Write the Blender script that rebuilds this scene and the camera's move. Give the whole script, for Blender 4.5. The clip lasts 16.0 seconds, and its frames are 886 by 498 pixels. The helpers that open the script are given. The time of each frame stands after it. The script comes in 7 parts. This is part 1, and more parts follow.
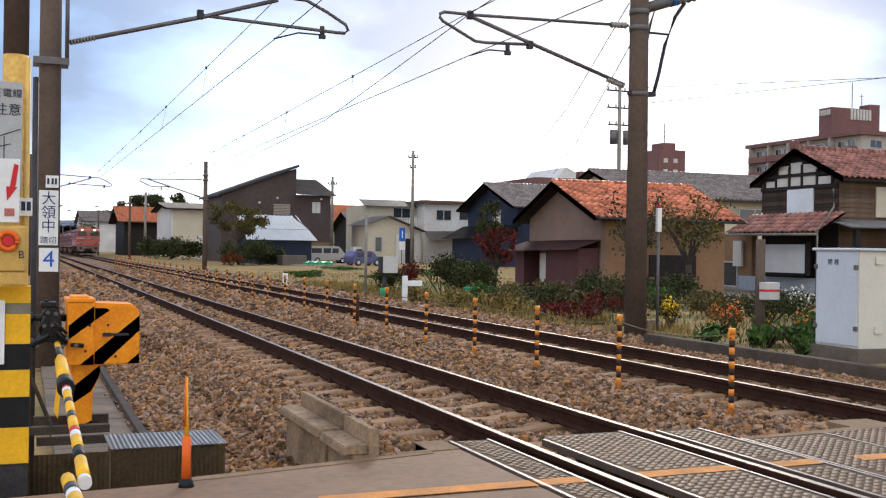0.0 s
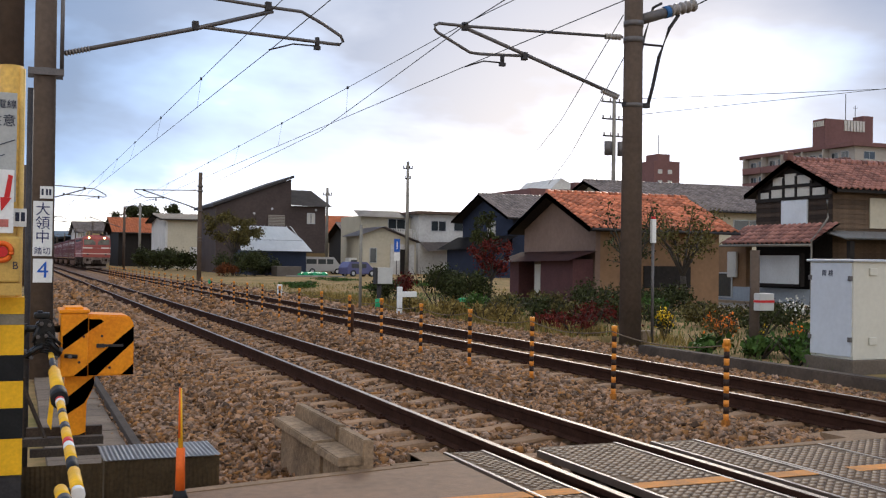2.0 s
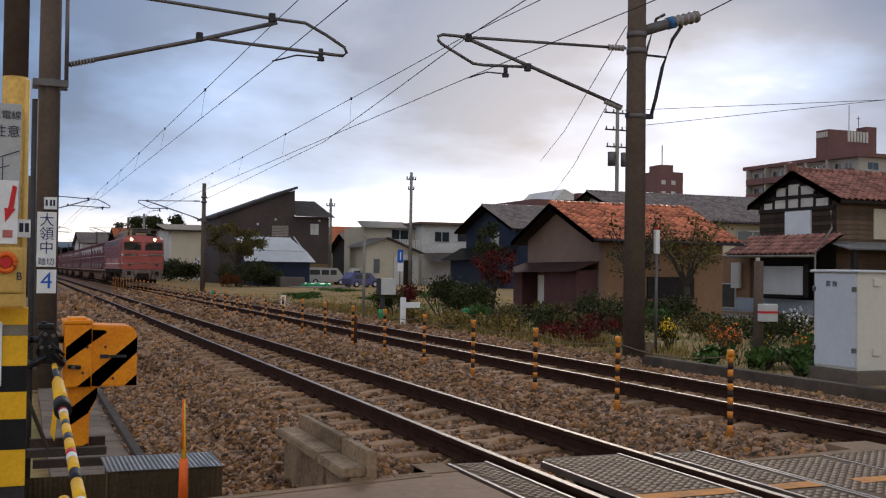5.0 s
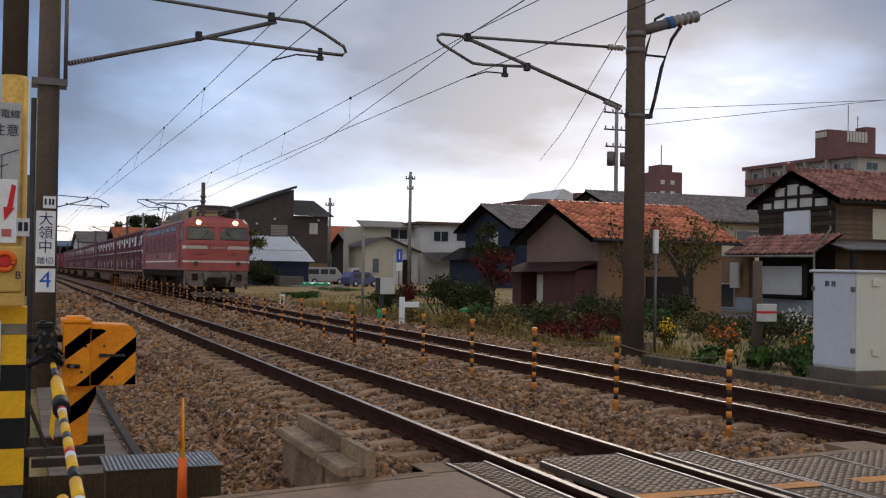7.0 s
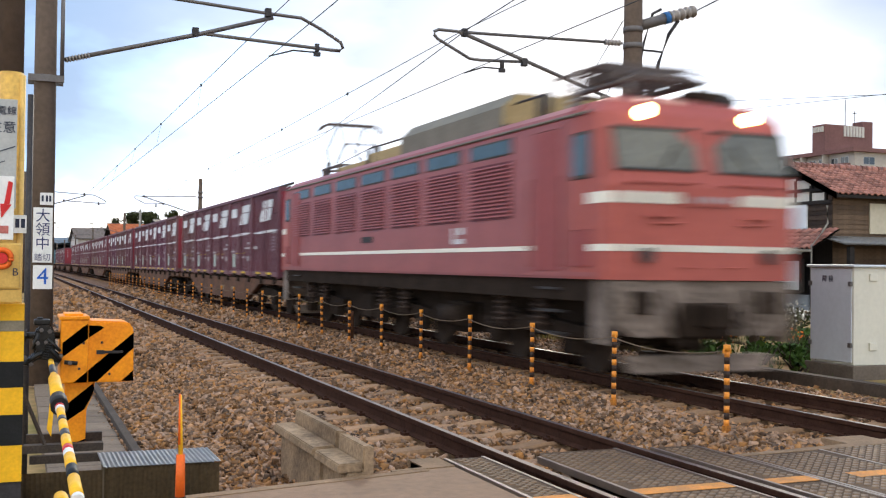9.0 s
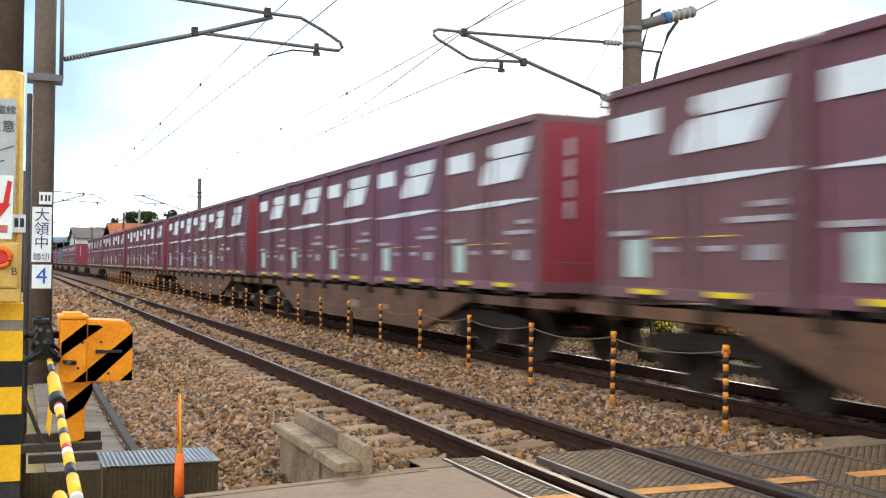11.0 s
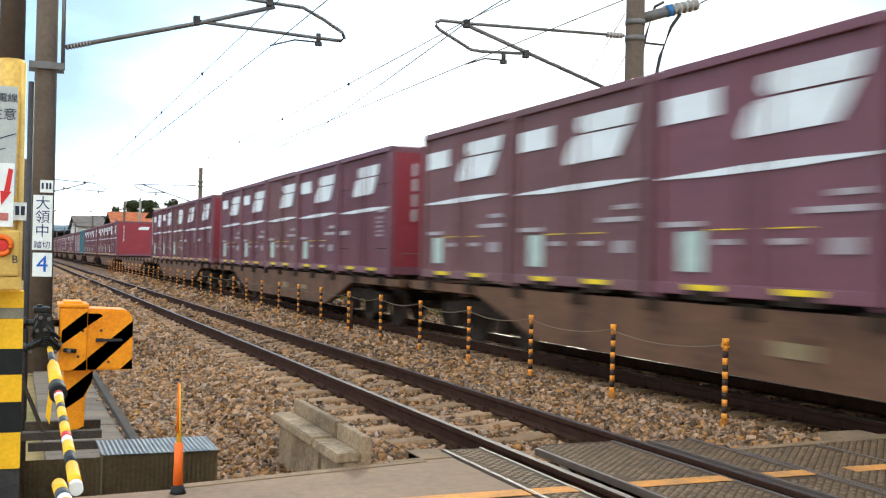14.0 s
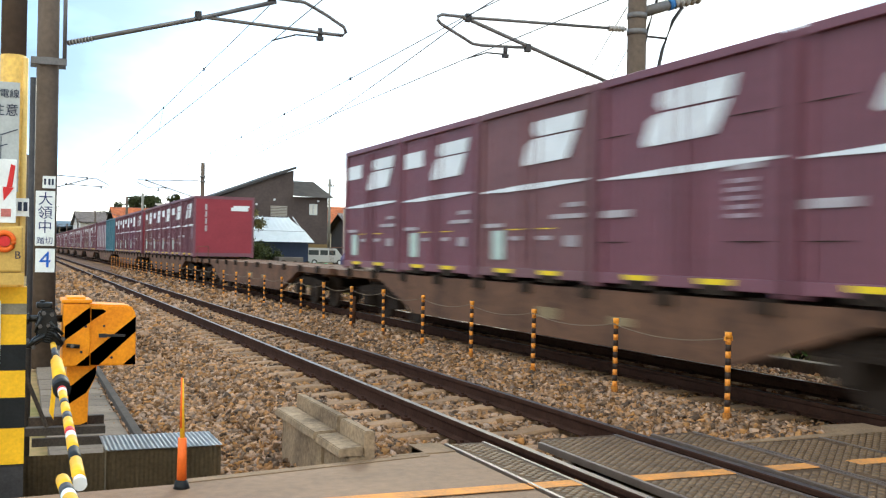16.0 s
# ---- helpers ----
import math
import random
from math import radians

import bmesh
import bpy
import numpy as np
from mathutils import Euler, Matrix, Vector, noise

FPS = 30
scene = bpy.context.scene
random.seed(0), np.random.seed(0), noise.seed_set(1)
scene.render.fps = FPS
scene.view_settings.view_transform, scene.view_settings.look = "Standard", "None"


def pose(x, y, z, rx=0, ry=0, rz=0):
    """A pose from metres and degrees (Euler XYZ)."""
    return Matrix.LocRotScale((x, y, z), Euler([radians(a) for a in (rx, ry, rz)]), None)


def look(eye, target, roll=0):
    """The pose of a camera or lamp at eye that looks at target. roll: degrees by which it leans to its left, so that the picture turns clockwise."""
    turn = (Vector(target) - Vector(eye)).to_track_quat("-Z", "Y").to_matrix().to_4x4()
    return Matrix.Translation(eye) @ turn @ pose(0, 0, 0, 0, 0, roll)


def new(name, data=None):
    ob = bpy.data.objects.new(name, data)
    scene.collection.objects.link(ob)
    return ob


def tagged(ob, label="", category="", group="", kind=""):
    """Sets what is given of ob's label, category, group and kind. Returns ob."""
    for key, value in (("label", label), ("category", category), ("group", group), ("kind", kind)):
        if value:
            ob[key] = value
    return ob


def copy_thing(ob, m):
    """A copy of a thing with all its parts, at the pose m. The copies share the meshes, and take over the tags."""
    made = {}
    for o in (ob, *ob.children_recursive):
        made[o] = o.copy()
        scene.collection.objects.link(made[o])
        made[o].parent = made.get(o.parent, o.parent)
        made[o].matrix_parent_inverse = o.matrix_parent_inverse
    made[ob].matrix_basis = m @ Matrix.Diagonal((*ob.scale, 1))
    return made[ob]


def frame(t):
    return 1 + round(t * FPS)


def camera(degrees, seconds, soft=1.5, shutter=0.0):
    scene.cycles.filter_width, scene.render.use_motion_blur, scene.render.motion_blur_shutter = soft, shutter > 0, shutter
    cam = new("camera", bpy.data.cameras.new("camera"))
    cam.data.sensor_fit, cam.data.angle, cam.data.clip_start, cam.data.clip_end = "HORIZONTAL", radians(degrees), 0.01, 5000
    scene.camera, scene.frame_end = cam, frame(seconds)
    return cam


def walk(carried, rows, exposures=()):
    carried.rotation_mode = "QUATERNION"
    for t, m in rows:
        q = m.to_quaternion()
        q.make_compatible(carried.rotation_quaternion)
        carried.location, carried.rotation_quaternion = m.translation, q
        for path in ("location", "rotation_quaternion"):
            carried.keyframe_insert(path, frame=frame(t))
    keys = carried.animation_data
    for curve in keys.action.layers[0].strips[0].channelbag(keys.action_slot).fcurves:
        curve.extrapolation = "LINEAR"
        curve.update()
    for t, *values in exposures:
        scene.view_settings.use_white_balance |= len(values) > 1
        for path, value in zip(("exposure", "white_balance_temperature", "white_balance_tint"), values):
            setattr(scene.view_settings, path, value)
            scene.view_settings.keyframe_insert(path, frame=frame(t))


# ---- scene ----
cam = camera(45.05, 16.0, soft=1.2, shutter=0.7)
PATH = [
    (0, pose(0, 0, 1.43, 90.05, -0.78, -21.50)),
    (0.5, pose(0, 0, 1.43, 90.10, -0.78, -21.40)),
    (1, pose(0, 0, 1.43, 90.29, -0.80, -21.55)),
    (1.5, pose(0, 0, 1.43, 90.54, -0.84, -21.60)),
    (2, pose(0, 0, 1.43, 90.64, -0.79, -21.78)),
    (2.5, pose(0, 0, 1.43, 90.83, -0.87, -21.87)),
    (3, pose(0, 0, 1.43, 90.82, -0.87, -21.75)),
    (3.5, pose(0, 0, 1.43, 90.93, -0.85, -21.74)),
    (4, pose(0, 0, 1.43, 91.10, -0.85, -21.67)),
    (6.5, pose(0, 0, 1.43, 91.24, -0.75, -21.55)),
    (7, pose(0, 0, 1.43, 91.19, -0.87, -21.65)),
    (7.5, pose(0, 0, 1.43, 91.14, -0.86, -21.59)),
    (8, pose(0, 0, 1.43, 91.13, -0.84, -21.60)),
    (8.5, pose(0, 0, 1.43, 91.10, -0.80, -21.68)),
    (9, pose(0, 0, 1.43, 90.96, -0.72, -21.78)),
    (11.5, pose(0, 0, 1.43, 90.96, -0.84, -21.87)),
    (12, pose(0, 0, 1.43, 90.95, -0.99, -21.95)),
    (12.5, pose(0, 0, 1.43, 90.74, -1.05, -21.91)),
    (13, pose(0, 0, 1.43, 90.58, -1.09, -21.88)),
    (13.5, pose(0, 0, 1.43, 90.57, -1.16, -21.82)),
    (14, pose(0, 0, 1.43, 90.49, -1.25, -21.80)),
    (14.5, pose(0, 0, 1.43, 90.38, -1.23, -21.64)),
    (15, pose(0, 0, 1.43, 90.43, -0.99, -21.71)),
    (15.5, pose(0, 0, 1.43, 90.31, -1.03, -21.57)),
    (16, pose(0, 0, 1.43, 90.19, -1.06, -21.67)),
]
EXPOSURES = [(0.0, 0.60, 6800, 11), (1.0, 0.50, 6800, 11), (2.0, 0.22, 6850, 11), (3.5, 0.16, 6850, 11), (4.0, -0.15, 6850, 12), (7.0, -0.33, 6850, 12), (8.0, -0.30, 6850, 11),
             (8.4, 0.05, 6850, 10), (8.8, 0.50, 6900, 8), (9.2, 1.10, 6900, 7), (11.3, 1.28, 6780, 0), (16.0, 1.26, 6720, -3)]
walk(cam, PATH, EXPOSURES)

# ---- world and sun ----
world = bpy.data.worlds.new("overcast_sky")
scene.world = world
world.use_nodes = True
wn, wl = world.node_tree.nodes, world.node_tree.links
wn.clear()


def wnode(kind, **values):
    n = wn.new(kind)
    for k, v in values.items():
        n.inputs[k].default_value = v
    return n


sky = wn.new("ShaderNodeTexSky")
sky.sky_type, sky.sun_disc = "NISHITA", False
sky.sun_elevation, sky.sun_rotation = radians(13), radians(31)
coord = wn.new("ShaderNodeTexCoord")
squash = wn.new("ShaderNodeMapping")
squash.inputs["Scale"].default_value = (1.0, 1.0, 2.5)
squash.inputs["Location"].default_value = (0.35, 0.1, 0.2)
wl.new(coord.outputs["Generated"], squash.inputs["Vector"])
clouds = wnode("ShaderNodeTexNoise", Scale=1.9, Detail=6.0, Roughness=0.5, Distortion=0.15)
wl.new(squash.outputs["Vector"], clouds.inputs["Vector"])
shade = wn.new("ShaderNodeValToRGB")
shade.color_ramp.elements[0].position, shade.color_ramp.elements[0].color = 0.38, (0.105, 0.205, 0.41, 1)
shade.color_ramp.elements[1].position, shade.color_ramp.elements[1].color = 0.60, (1.16, 1.18, 1.22, 1)
e = shade.color_ramp.elements.new(0.49)
e.color = (0.24, 0.47, 0.90, 1)
# cloud thins towards the hidden sun and near the horizon
SUN_WAY = Vector((0.50, 0.84, 0.22)).normalized()
GAP_WAY = Vector((0.43, 0.89, 0.125)).normalized()
toward = wn.new("ShaderNodeVectorMath")
toward.operation = "DOT_PRODUCT"
toward.inputs[1].default_value = GAP_WAY
wl.new(coord.outputs["Generated"], toward.inputs[0])
thick = wn.new("ShaderNodeMapRange")
thick.inputs["From Min"].default_value, thick.inputs["From Max"].default_value = 0.86, 0.99
thick.inputs["To Min"].default_value, thick.inputs["To Max"].default_value = -0.19, 0.06
wl.new(toward.outputs["Value"], thick.inputs["Value"])
# unseen clouds across from the sun, brightened as fill on the house fronts
rear_fill = wn.new("ShaderNodeMapRange")
rear_fill.inputs["From Min"].default_value, rear_fill.inputs["From Max"].default_value = -0.1, 0.82
rear_fill.inputs["To Min"].default_value, rear_fill.inputs["To Max"].default_value = 0.315, 0.0
wl.new(toward.outputs["Value"], rear_fill.inputs["Value"])
lit = wn.new("ShaderNodeMath")
lit.operation = "ADD"
height = wn.new("ShaderNodeSeparateXYZ")
wl.new(coord.outputs["Generated"], height.inputs[0])
low = wn.new("ShaderNodeValToRGB")
for place, value in ((0.02, 0.31), (0.05, 0.18), (0.12, 0.165), (0.17, 0.18), (0.235, 0.10), (0.36, 0.10), (0.55, 0.20)):
    stop = low.color_ramp.elements.new(place)
    stop.color = (value, value, value, 1)
for stop in (low.color_ramp.elements[0], low.color_ramp.elements[-1]):
    stop.color = (0.33, 0.33, 0.33, 1) if stop.position < 0.5 else (0.20, 0.20, 0.20, 1)
wl.new(height.outputs["Z"], low.inputs["Fac"])
settle = wn.new("ShaderNodeMath")
settle.operation = "SUBTRACT"
settle.inputs[1].default_value = 0.2
wl.new(low.outputs["Color"], settle.inputs[0])
more = wn.new("ShaderNodeMath")
more.operation = "ADD"
wl.new(thick.outputs[0], lit.inputs[0])
wl.new(rear_fill.outputs[0], lit.inputs[1])
wl.new(lit.outputs[0], more.inputs[0])
wl.new(settle.outputs[0], more.inputs[1])
cover = wn.new("ShaderNodeMath")
cover.operation = "ADD"
wl.new(clouds.outputs["Fac"], cover.inputs[0])
wl.new(more.outputs[0], cover.inputs[1])
wl.new(cover.outputs[0], shade.inputs["Fac"])
dim = wn.new("ShaderNodeVectorMath")
dim.operation = "SCALE"
dim.inputs["Scale"].default_value = 0.012
wl.new(sky.outputs["Color"], dim.inputs[0])
both = wn.new("ShaderNodeVectorMath")
both.operation = "ADD"
wl.new(dim.outputs[0], both.inputs[0])
wl.new(shade.outputs["Color"], both.inputs[1])
# thin cloud lit through round the hidden sun
clip = wn.new("ShaderNodeMath")
clip.operation = "MAXIMUM"
clip.inputs[1].default_value = 0.0
wl.new(toward.outputs["Value"], clip.inputs[0])
power = wn.new("ShaderNodeMath")
power.operation = "POWER"
power.inputs[1].default_value = 26.0
wl.new(clip.outputs[0], power.inputs[0])
thin = wn.new("ShaderNodeMapRange")
thin.inputs["From Min"].default_value, thin.inputs["From Max"].default_value = 0.36, 0.62
thin.inputs["To Min"].default_value, thin.inputs["To Max"].default_value = 0.2, 1.1
wl.new(clouds.outputs["Fac"], thin.inputs["Value"])
glow = wn.new("ShaderNodeMath")
glow.operation = "MULTIPLY"
wl.new(power.outputs[0], glow.inputs[0])
wl.new(thin.outputs[0], glow.inputs[1])
tint = wn.new("ShaderNodeVectorMath")
tint.operation = "SCALE"
tint.inputs[0].default_value = (1.0, 0.97, 0.92)
wl.new(glow.outputs[0], tint.inputs["Scale"])
total = wn.new("ShaderNodeVectorMath")
total.operation = "ADD"
wl.new(both.outputs[0], total.inputs[0])
wl.new(tint.outputs[0], total.inputs[1])
back = wnode("ShaderNodeBackground", Strength=1.0)
wl.new(total.outputs[0], back.inputs["Color"])
wout = wn.new("ShaderNodeOutputWorld")
wl.new(back.outputs[0], wout.inputs["Surface"])

sun = new("sun", bpy.data.lights.new("sun", "SUN"))
sun.data.energy, sun.data.angle, sun.data.color = 1.1, radians(16), (1.0, 0.92, 0.80)
sun.matrix_world = look(SUN_WAY * 50 + Vector((0, 0, 12)), (0, 0, 0))

# ---- materials ----
MATS = {}


def mat(name, color, rough=0.8, metal=0.0, vary=0.25, scale=8.0, bump=0.0, bscale=60.0, stain=None, emit=0.0,
        island=0.0, obj_random=0.0, spec=0.18, greys=0.0):
    """A surface with two scales of variation, relief and, where wanted, a different tint for each loose piece."""
    if name in MATS:
        return MATS[name]
    m = bpy.data.materials.new(name)
    m.use_nodes = True
    nt = m.node_tree
    N, L = nt.nodes, nt.links
    b = N["Principled BSDF"]
    b.inputs["Roughness"].default_value, b.inputs["Metallic"].default_value = rough, metal
    b.inputs["Specular IOR Level"].default_value = spec
    tc = N.new("ShaderNodeTexCoord")
    big = N.new("ShaderNodeTexNoise")
    big.inputs["Scale"].default_value, big.inputs["Detail"].default_value = scale, 5.0
    L.new(tc.outputs["Object"], big.inputs["Vector"])
    fine = N.new("ShaderNodeTexNoise")
    fine.inputs["Scale"].default_value, fine.inputs["Detail"].default_value = scale * 9, 3.0
    L.new(tc.outputs["Object"], fine.inputs["Vector"])
    mix = N.new("ShaderNodeMath")
    mix.operation = "MULTIPLY_ADD"
    mix.inputs[1].default_value = 0.45
    L.new(fine.outputs["Fac"], mix.inputs[0])
    half = N.new("ShaderNodeMath")
    half.operation = "MULTIPLY"
    half.inputs[1].default_value = 0.55
    L.new(big.outputs["Fac"], half.inputs[0])
    L.new(half.outputs[0], mix.inputs[2])
    fac = mix.outputs[0]
    ramp = N.new("ShaderNodeValToRGB")
    lo = [max(0.0, c * (1 - vary)) for c in color]
    hi = [min(1.0, c * (1 + vary)) for c in color]
    if stain:
        lo = list(stain)
    ramp.color_ramp.elements[0].position, ramp.color_ramp.elements[0].color = 0.36, (*lo, 1)
    ramp.color_ramp.elements[1].position, ramp.color_ramp.elements[1].color = 0.66, (*hi, 1)
    L.new(fac, ramp.inputs["Fac"])
    out = ramp.outputs["Color"]
    for amount, kind, socket in ((island, "ShaderNodeNewGeometry", "Random Per Island"), (obj_random, "ShaderNodeObjectInfo", "Random")):
        if amount:
            src = N.new(kind)
            rng = N.new("ShaderNodeMapRange")
            rng.inputs["To Min"].default_value, rng.inputs["To Max"].default_value = 1 - amount, 1 + amount
            L.new(src.outputs[socket], rng.inputs["Value"])
            hsv = N.new("ShaderNodeHueSaturation")
            L.new(rng.outputs[0], hsv.inputs["Value"])
            L.new(out, hsv.inputs["Color"])
            if greys and kind == "ShaderNodeNewGeometry":
                often = N.new("ShaderNodeMath")
                often.operation = "MULTIPLY"
                often.inputs[1].default_value = 13.7
                L.new(src.outputs[socket], often.inputs[0])
                rest = N.new("ShaderNodeMath")
                rest.operation = "FRACT"
                L.new(often.outputs[0], rest.inputs[0])
                sat = N.new("ShaderNodeMapRange")
                sat.inputs["To Min"].default_value, sat.inputs["To Max"].default_value = 1.12 - greys, 1.12
                L.new(rest.outputs[0], sat.inputs["Value"])
                L.new(sat.outputs[0], hsv.inputs["Saturation"])
            out = hsv.outputs["Color"]
    L.new(out, b.inputs["Base Color"])
    if bump:
        bn = N.new("ShaderNodeTexNoise")
        bn.inputs["Scale"].default_value, bn.inputs["Detail"].default_value = bscale, 4.0
        L.new(tc.outputs["Object"], bn.inputs["Vector"])
        bp = N.new("ShaderNodeBump")
        bp.inputs["Strength"].default_value, bp.inputs["Distance"].default_value = bump, 0.02
        L.new(bn.outputs["Fac"], bp.inputs["Height"])
        L.new(bp.outputs["Normal"], b.inputs["Normal"])
    if emit:
        b.inputs["Emission Color"].default_value, b.inputs["Emission Strength"].default_value = (*color, 1), emit
    MATS[name] = m
    return m


STONE = mat("ballast_stone", (0.25, 0.127, 0.058), 0.85, vary=0.3, scale=14, bump=0.15, bscale=90, island=0.72, spec=0.18, greys=0.42)
# near bed darkened as the shade between stones; far bed keeps stone colour
BED_SHADE = mat("ballast_bed", (0.036, 0.018, 0.011), 0.95, vary=0.7, scale=9, bump=1.0, bscale=22)
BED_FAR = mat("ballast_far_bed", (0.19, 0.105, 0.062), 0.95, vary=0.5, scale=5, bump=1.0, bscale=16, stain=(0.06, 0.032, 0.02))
RAIL_SIDE = mat("rail_rust", (0.045, 0.021, 0.014), 0.9, vary=0.3, scale=5, spec=0.04)
RAIL_TOP = mat("rail_steel", (0.17, 0.145, 0.13), 0.42, 0.8, vary=0.15, scale=4)
CONCRETE = mat("concrete", (0.28, 0.20, 0.13), 0.9, vary=0.25, scale=3, bump=0.25)
SLEEPER = mat("sleeper_concrete", (0.27, 0.155, 0.085), 0.85, vary=0.22, scale=4, bump=0.3, obj_random=0.22)
POLE = mat("pole_concrete", (0.105, 0.074, 0.055), 0.9, vary=0.22, scale=1.6, bump=0.2)
POLE_PALE = mat("pole_concrete_pale", (0.22, 0.20, 0.17), 0.9, vary=0.22, scale=1.6, bump=0.2)
GALV = mat("galvanised_steel", (0.14, 0.125, 0.12), 0.55, 0.5, vary=0.2, scale=6)
STEEL_DARK = mat("dark_steel", (0.05, 0.045, 0.045), 0.6, 0.3, vary=0.3, scale=6)
BLACK = mat("black_paint", (0.012, 0.012, 0.012), 0.55, vary=0.3)
YELLOW = mat("yellow_paint", (0.80, 0.42, 0.02), 0.5, vary=0.14, scale=5)
AMBER = mat("amber_paint", (0.92, 0.32, 0.015), 0.4, vary=0.12, scale=5, stain=(0.74, 0.22, 0.012))
ORANGE = mat("orange_plastic", (0.75, 0.13, 0.02), 0.45, vary=0.12)
WHITE = mat("white_paint", (0.72, 0.71, 0.68), 0.5, vary=0.1, scale=5)
RED = mat("red_paint", (0.55, 0.03, 0.03), 0.5, vary=0.12)
BLUE = mat("blue_paint", (0.02, 0.10, 0.42), 0.5, vary=0.12)
GREEN_PL = mat("green_plastic", (0.02, 0.28, 0.12), 0.4, vary=0.15)
INK = mat("ink", (0.03, 0.035, 0.06), 0.6, vary=0.1)
PORCELAIN = mat("porcelain", (0.28, 0.25, 0.23), 0.35, vary=0.2)
WIRE = mat("wire", (0.06, 0.065, 0.07), 0.6, 0.4, vary=0.1)
GLASS = mat("window_glass", (0.03, 0.036, 0.04), 0.08, vary=0.2, spec=0.6)
SOIL = mat("garden_soil", (0.31, 0.185, 0.095), 0.95, vary=0.3, scale=0.4, bump=0.7, bscale=14, stain=(0.17, 0.14, 0.055), spec=0.02)
ROAD = mat("crossing_surface", (0.22, 0.13, 0.078), 0.7, vary=0.2, scale=1.5, bump=0.2, bscale=90)
PLATE = mat("deck_panel_groove", (0.092, 0.054, 0.030), 0.7, vary=0.3, scale=3, bump=0.35, bscale=70, spec=0.15)
RIB = mat("worn_brown_pad", (0.15, 0.090, 0.048), 0.55, vary=0.3, scale=5, spec=0.24, island=0.15)
PANEL = mat("track_panel_groove", (0.098, 0.058, 0.032), 0.7, vary=0.3, scale=2, bump=0.2, bscale=90, spec=0.15)
EDGE_STEEL = mat("brown_steel_edge", (0.11, 0.075, 0.055), 0.36, vary=0.25, spec=0.6)
LINE_OR = mat("orange_line_paint", (0.60, 0.23, 0.05), 0.8, vary=0.25, scale=5, stain=(0.40, 0.19, 0.075))

# ---- mesh helpers ----


def B():
    return bmesh.new()


def box(bm, x0, x1, y0, y1, z0, z1, bevel=0.0):
    r = bmesh.ops.create_cube(bm, size=1, matrix=Matrix.LocRotScale(((x0 + x1) / 2, (y0 + y1) / 2, (z0 + z1) / 2), None,
                                                                  (abs(x1 - x0), abs(y1 - y0), abs(z1 - z0))))
    if bevel:
        edges = list({e for v in r["verts"] for e in v.link_edges})
        bmesh.ops.bevel(bm, geom=edges, offset=bevel, segments=2, affect="EDGES", profile=0.5)


def prism(bm, profile, axis, a, b):
    """A closed profile of (u, v) drawn out from a to b along an axis: x takes (y, z), y takes (x, z), z takes (x, y)."""
    put = {"x": lambda u, v, w: (w, u, v), "y": lambda u, v, w: (u, w, v), "z": lambda u, v, w: (u, v, w)}[axis]
    lo = [bm.verts.new(put(u, v, a)) for u, v in profile]
    hi = [bm.verts.new(put(u, v, b)) for u, v in profile]
    fs = [bm.faces.new(lo), bm.faces.new(hi[::-1])]
    n = len(lo)
    for i in range(n):
        fs.append(bm.faces.new((lo[i], lo[(i + 1) % n], hi[(i + 1) % n], hi[i])))
    bmesh.ops.recalc_face_normals(bm, faces=fs)
    return fs


def tube(bm, pts, r, n=8, r_end=None):
    """A round bar through the points."""
    pts = [Vector(p) for p in pts]
    rings = []
    for i, p in enumerate(pts):
        d = (pts[min(i + 1, len(pts) - 1)] - pts[max(i - 1, 0)]).normalized()
        side = d.cross(Vector((0, 0, 1)) if abs(d.z) < 0.95 else Vector((1, 0, 0))).normalized()
        up = side.cross(d)
        k = i / max(1, len(pts) - 1)
        rr = r if r_end is None else r + (r_end - r) * k
        rings.append([bm.verts.new(p + side * rr * math.cos(2 * math.pi * j / n) + up * rr * math.sin(2 * math.pi * j / n)) for j in range(n)])
    for a, b in zip(rings, rings[1:]):
        for j in range(n):
            bm.faces.new((a[j], a[(j + 1) % n], b[(j + 1) % n], b[j])).smooth = n > 6
    bm.faces.new(rings[0][::-1])
    bm.faces.new(rings[-1])


def part(name, bm, material, parent=None, label=""):
    me = bpy.data.meshes.new(name)
    bm.normal_update()
    bm.to_mesh(me)
    bm.free()
    me.materials.append(material)
    ob = new(name, me)
    ob.parent = parent
    if label:
        ob["label"] = label
    return ob


def again(name, me, parent, m):
    """One more object on the same mesh."""
    ob = new(name, me)
    ob.parent, ob.matrix_basis = parent, m
    return ob


def thing(name, label, category, at=None, group="", kind=""):
    ob = new(name)
    ob.empty_display_size = 0.3
    if at is not None:
        ob.matrix_basis = at
    return tagged(ob, label, category, group, kind)


def cloud_mesh(name, verts, faces, material, parent=None, smooth=False):
    me = bpy.data.meshes.new(name)
    n, k = len(faces), faces.shape[1]
    me.vertices.add(len(verts))
    me.vertices.foreach_set("co", np.ascontiguousarray(verts, dtype=np.float32).ravel())
    me.loops.add(n * k)
    me.loops.foreach_set("vertex_index", np.ascontiguousarray(faces, dtype=np.int32).ravel())
    me.polygons.add(n)
    me.polygons.foreach_set("loop_start", np.arange(0, n * k, k, dtype=np.int32))
    me.update(calc_edges=True)
    me.materials.append(material)
    ob = new(name, me)
    ob.parent = parent
    return ob


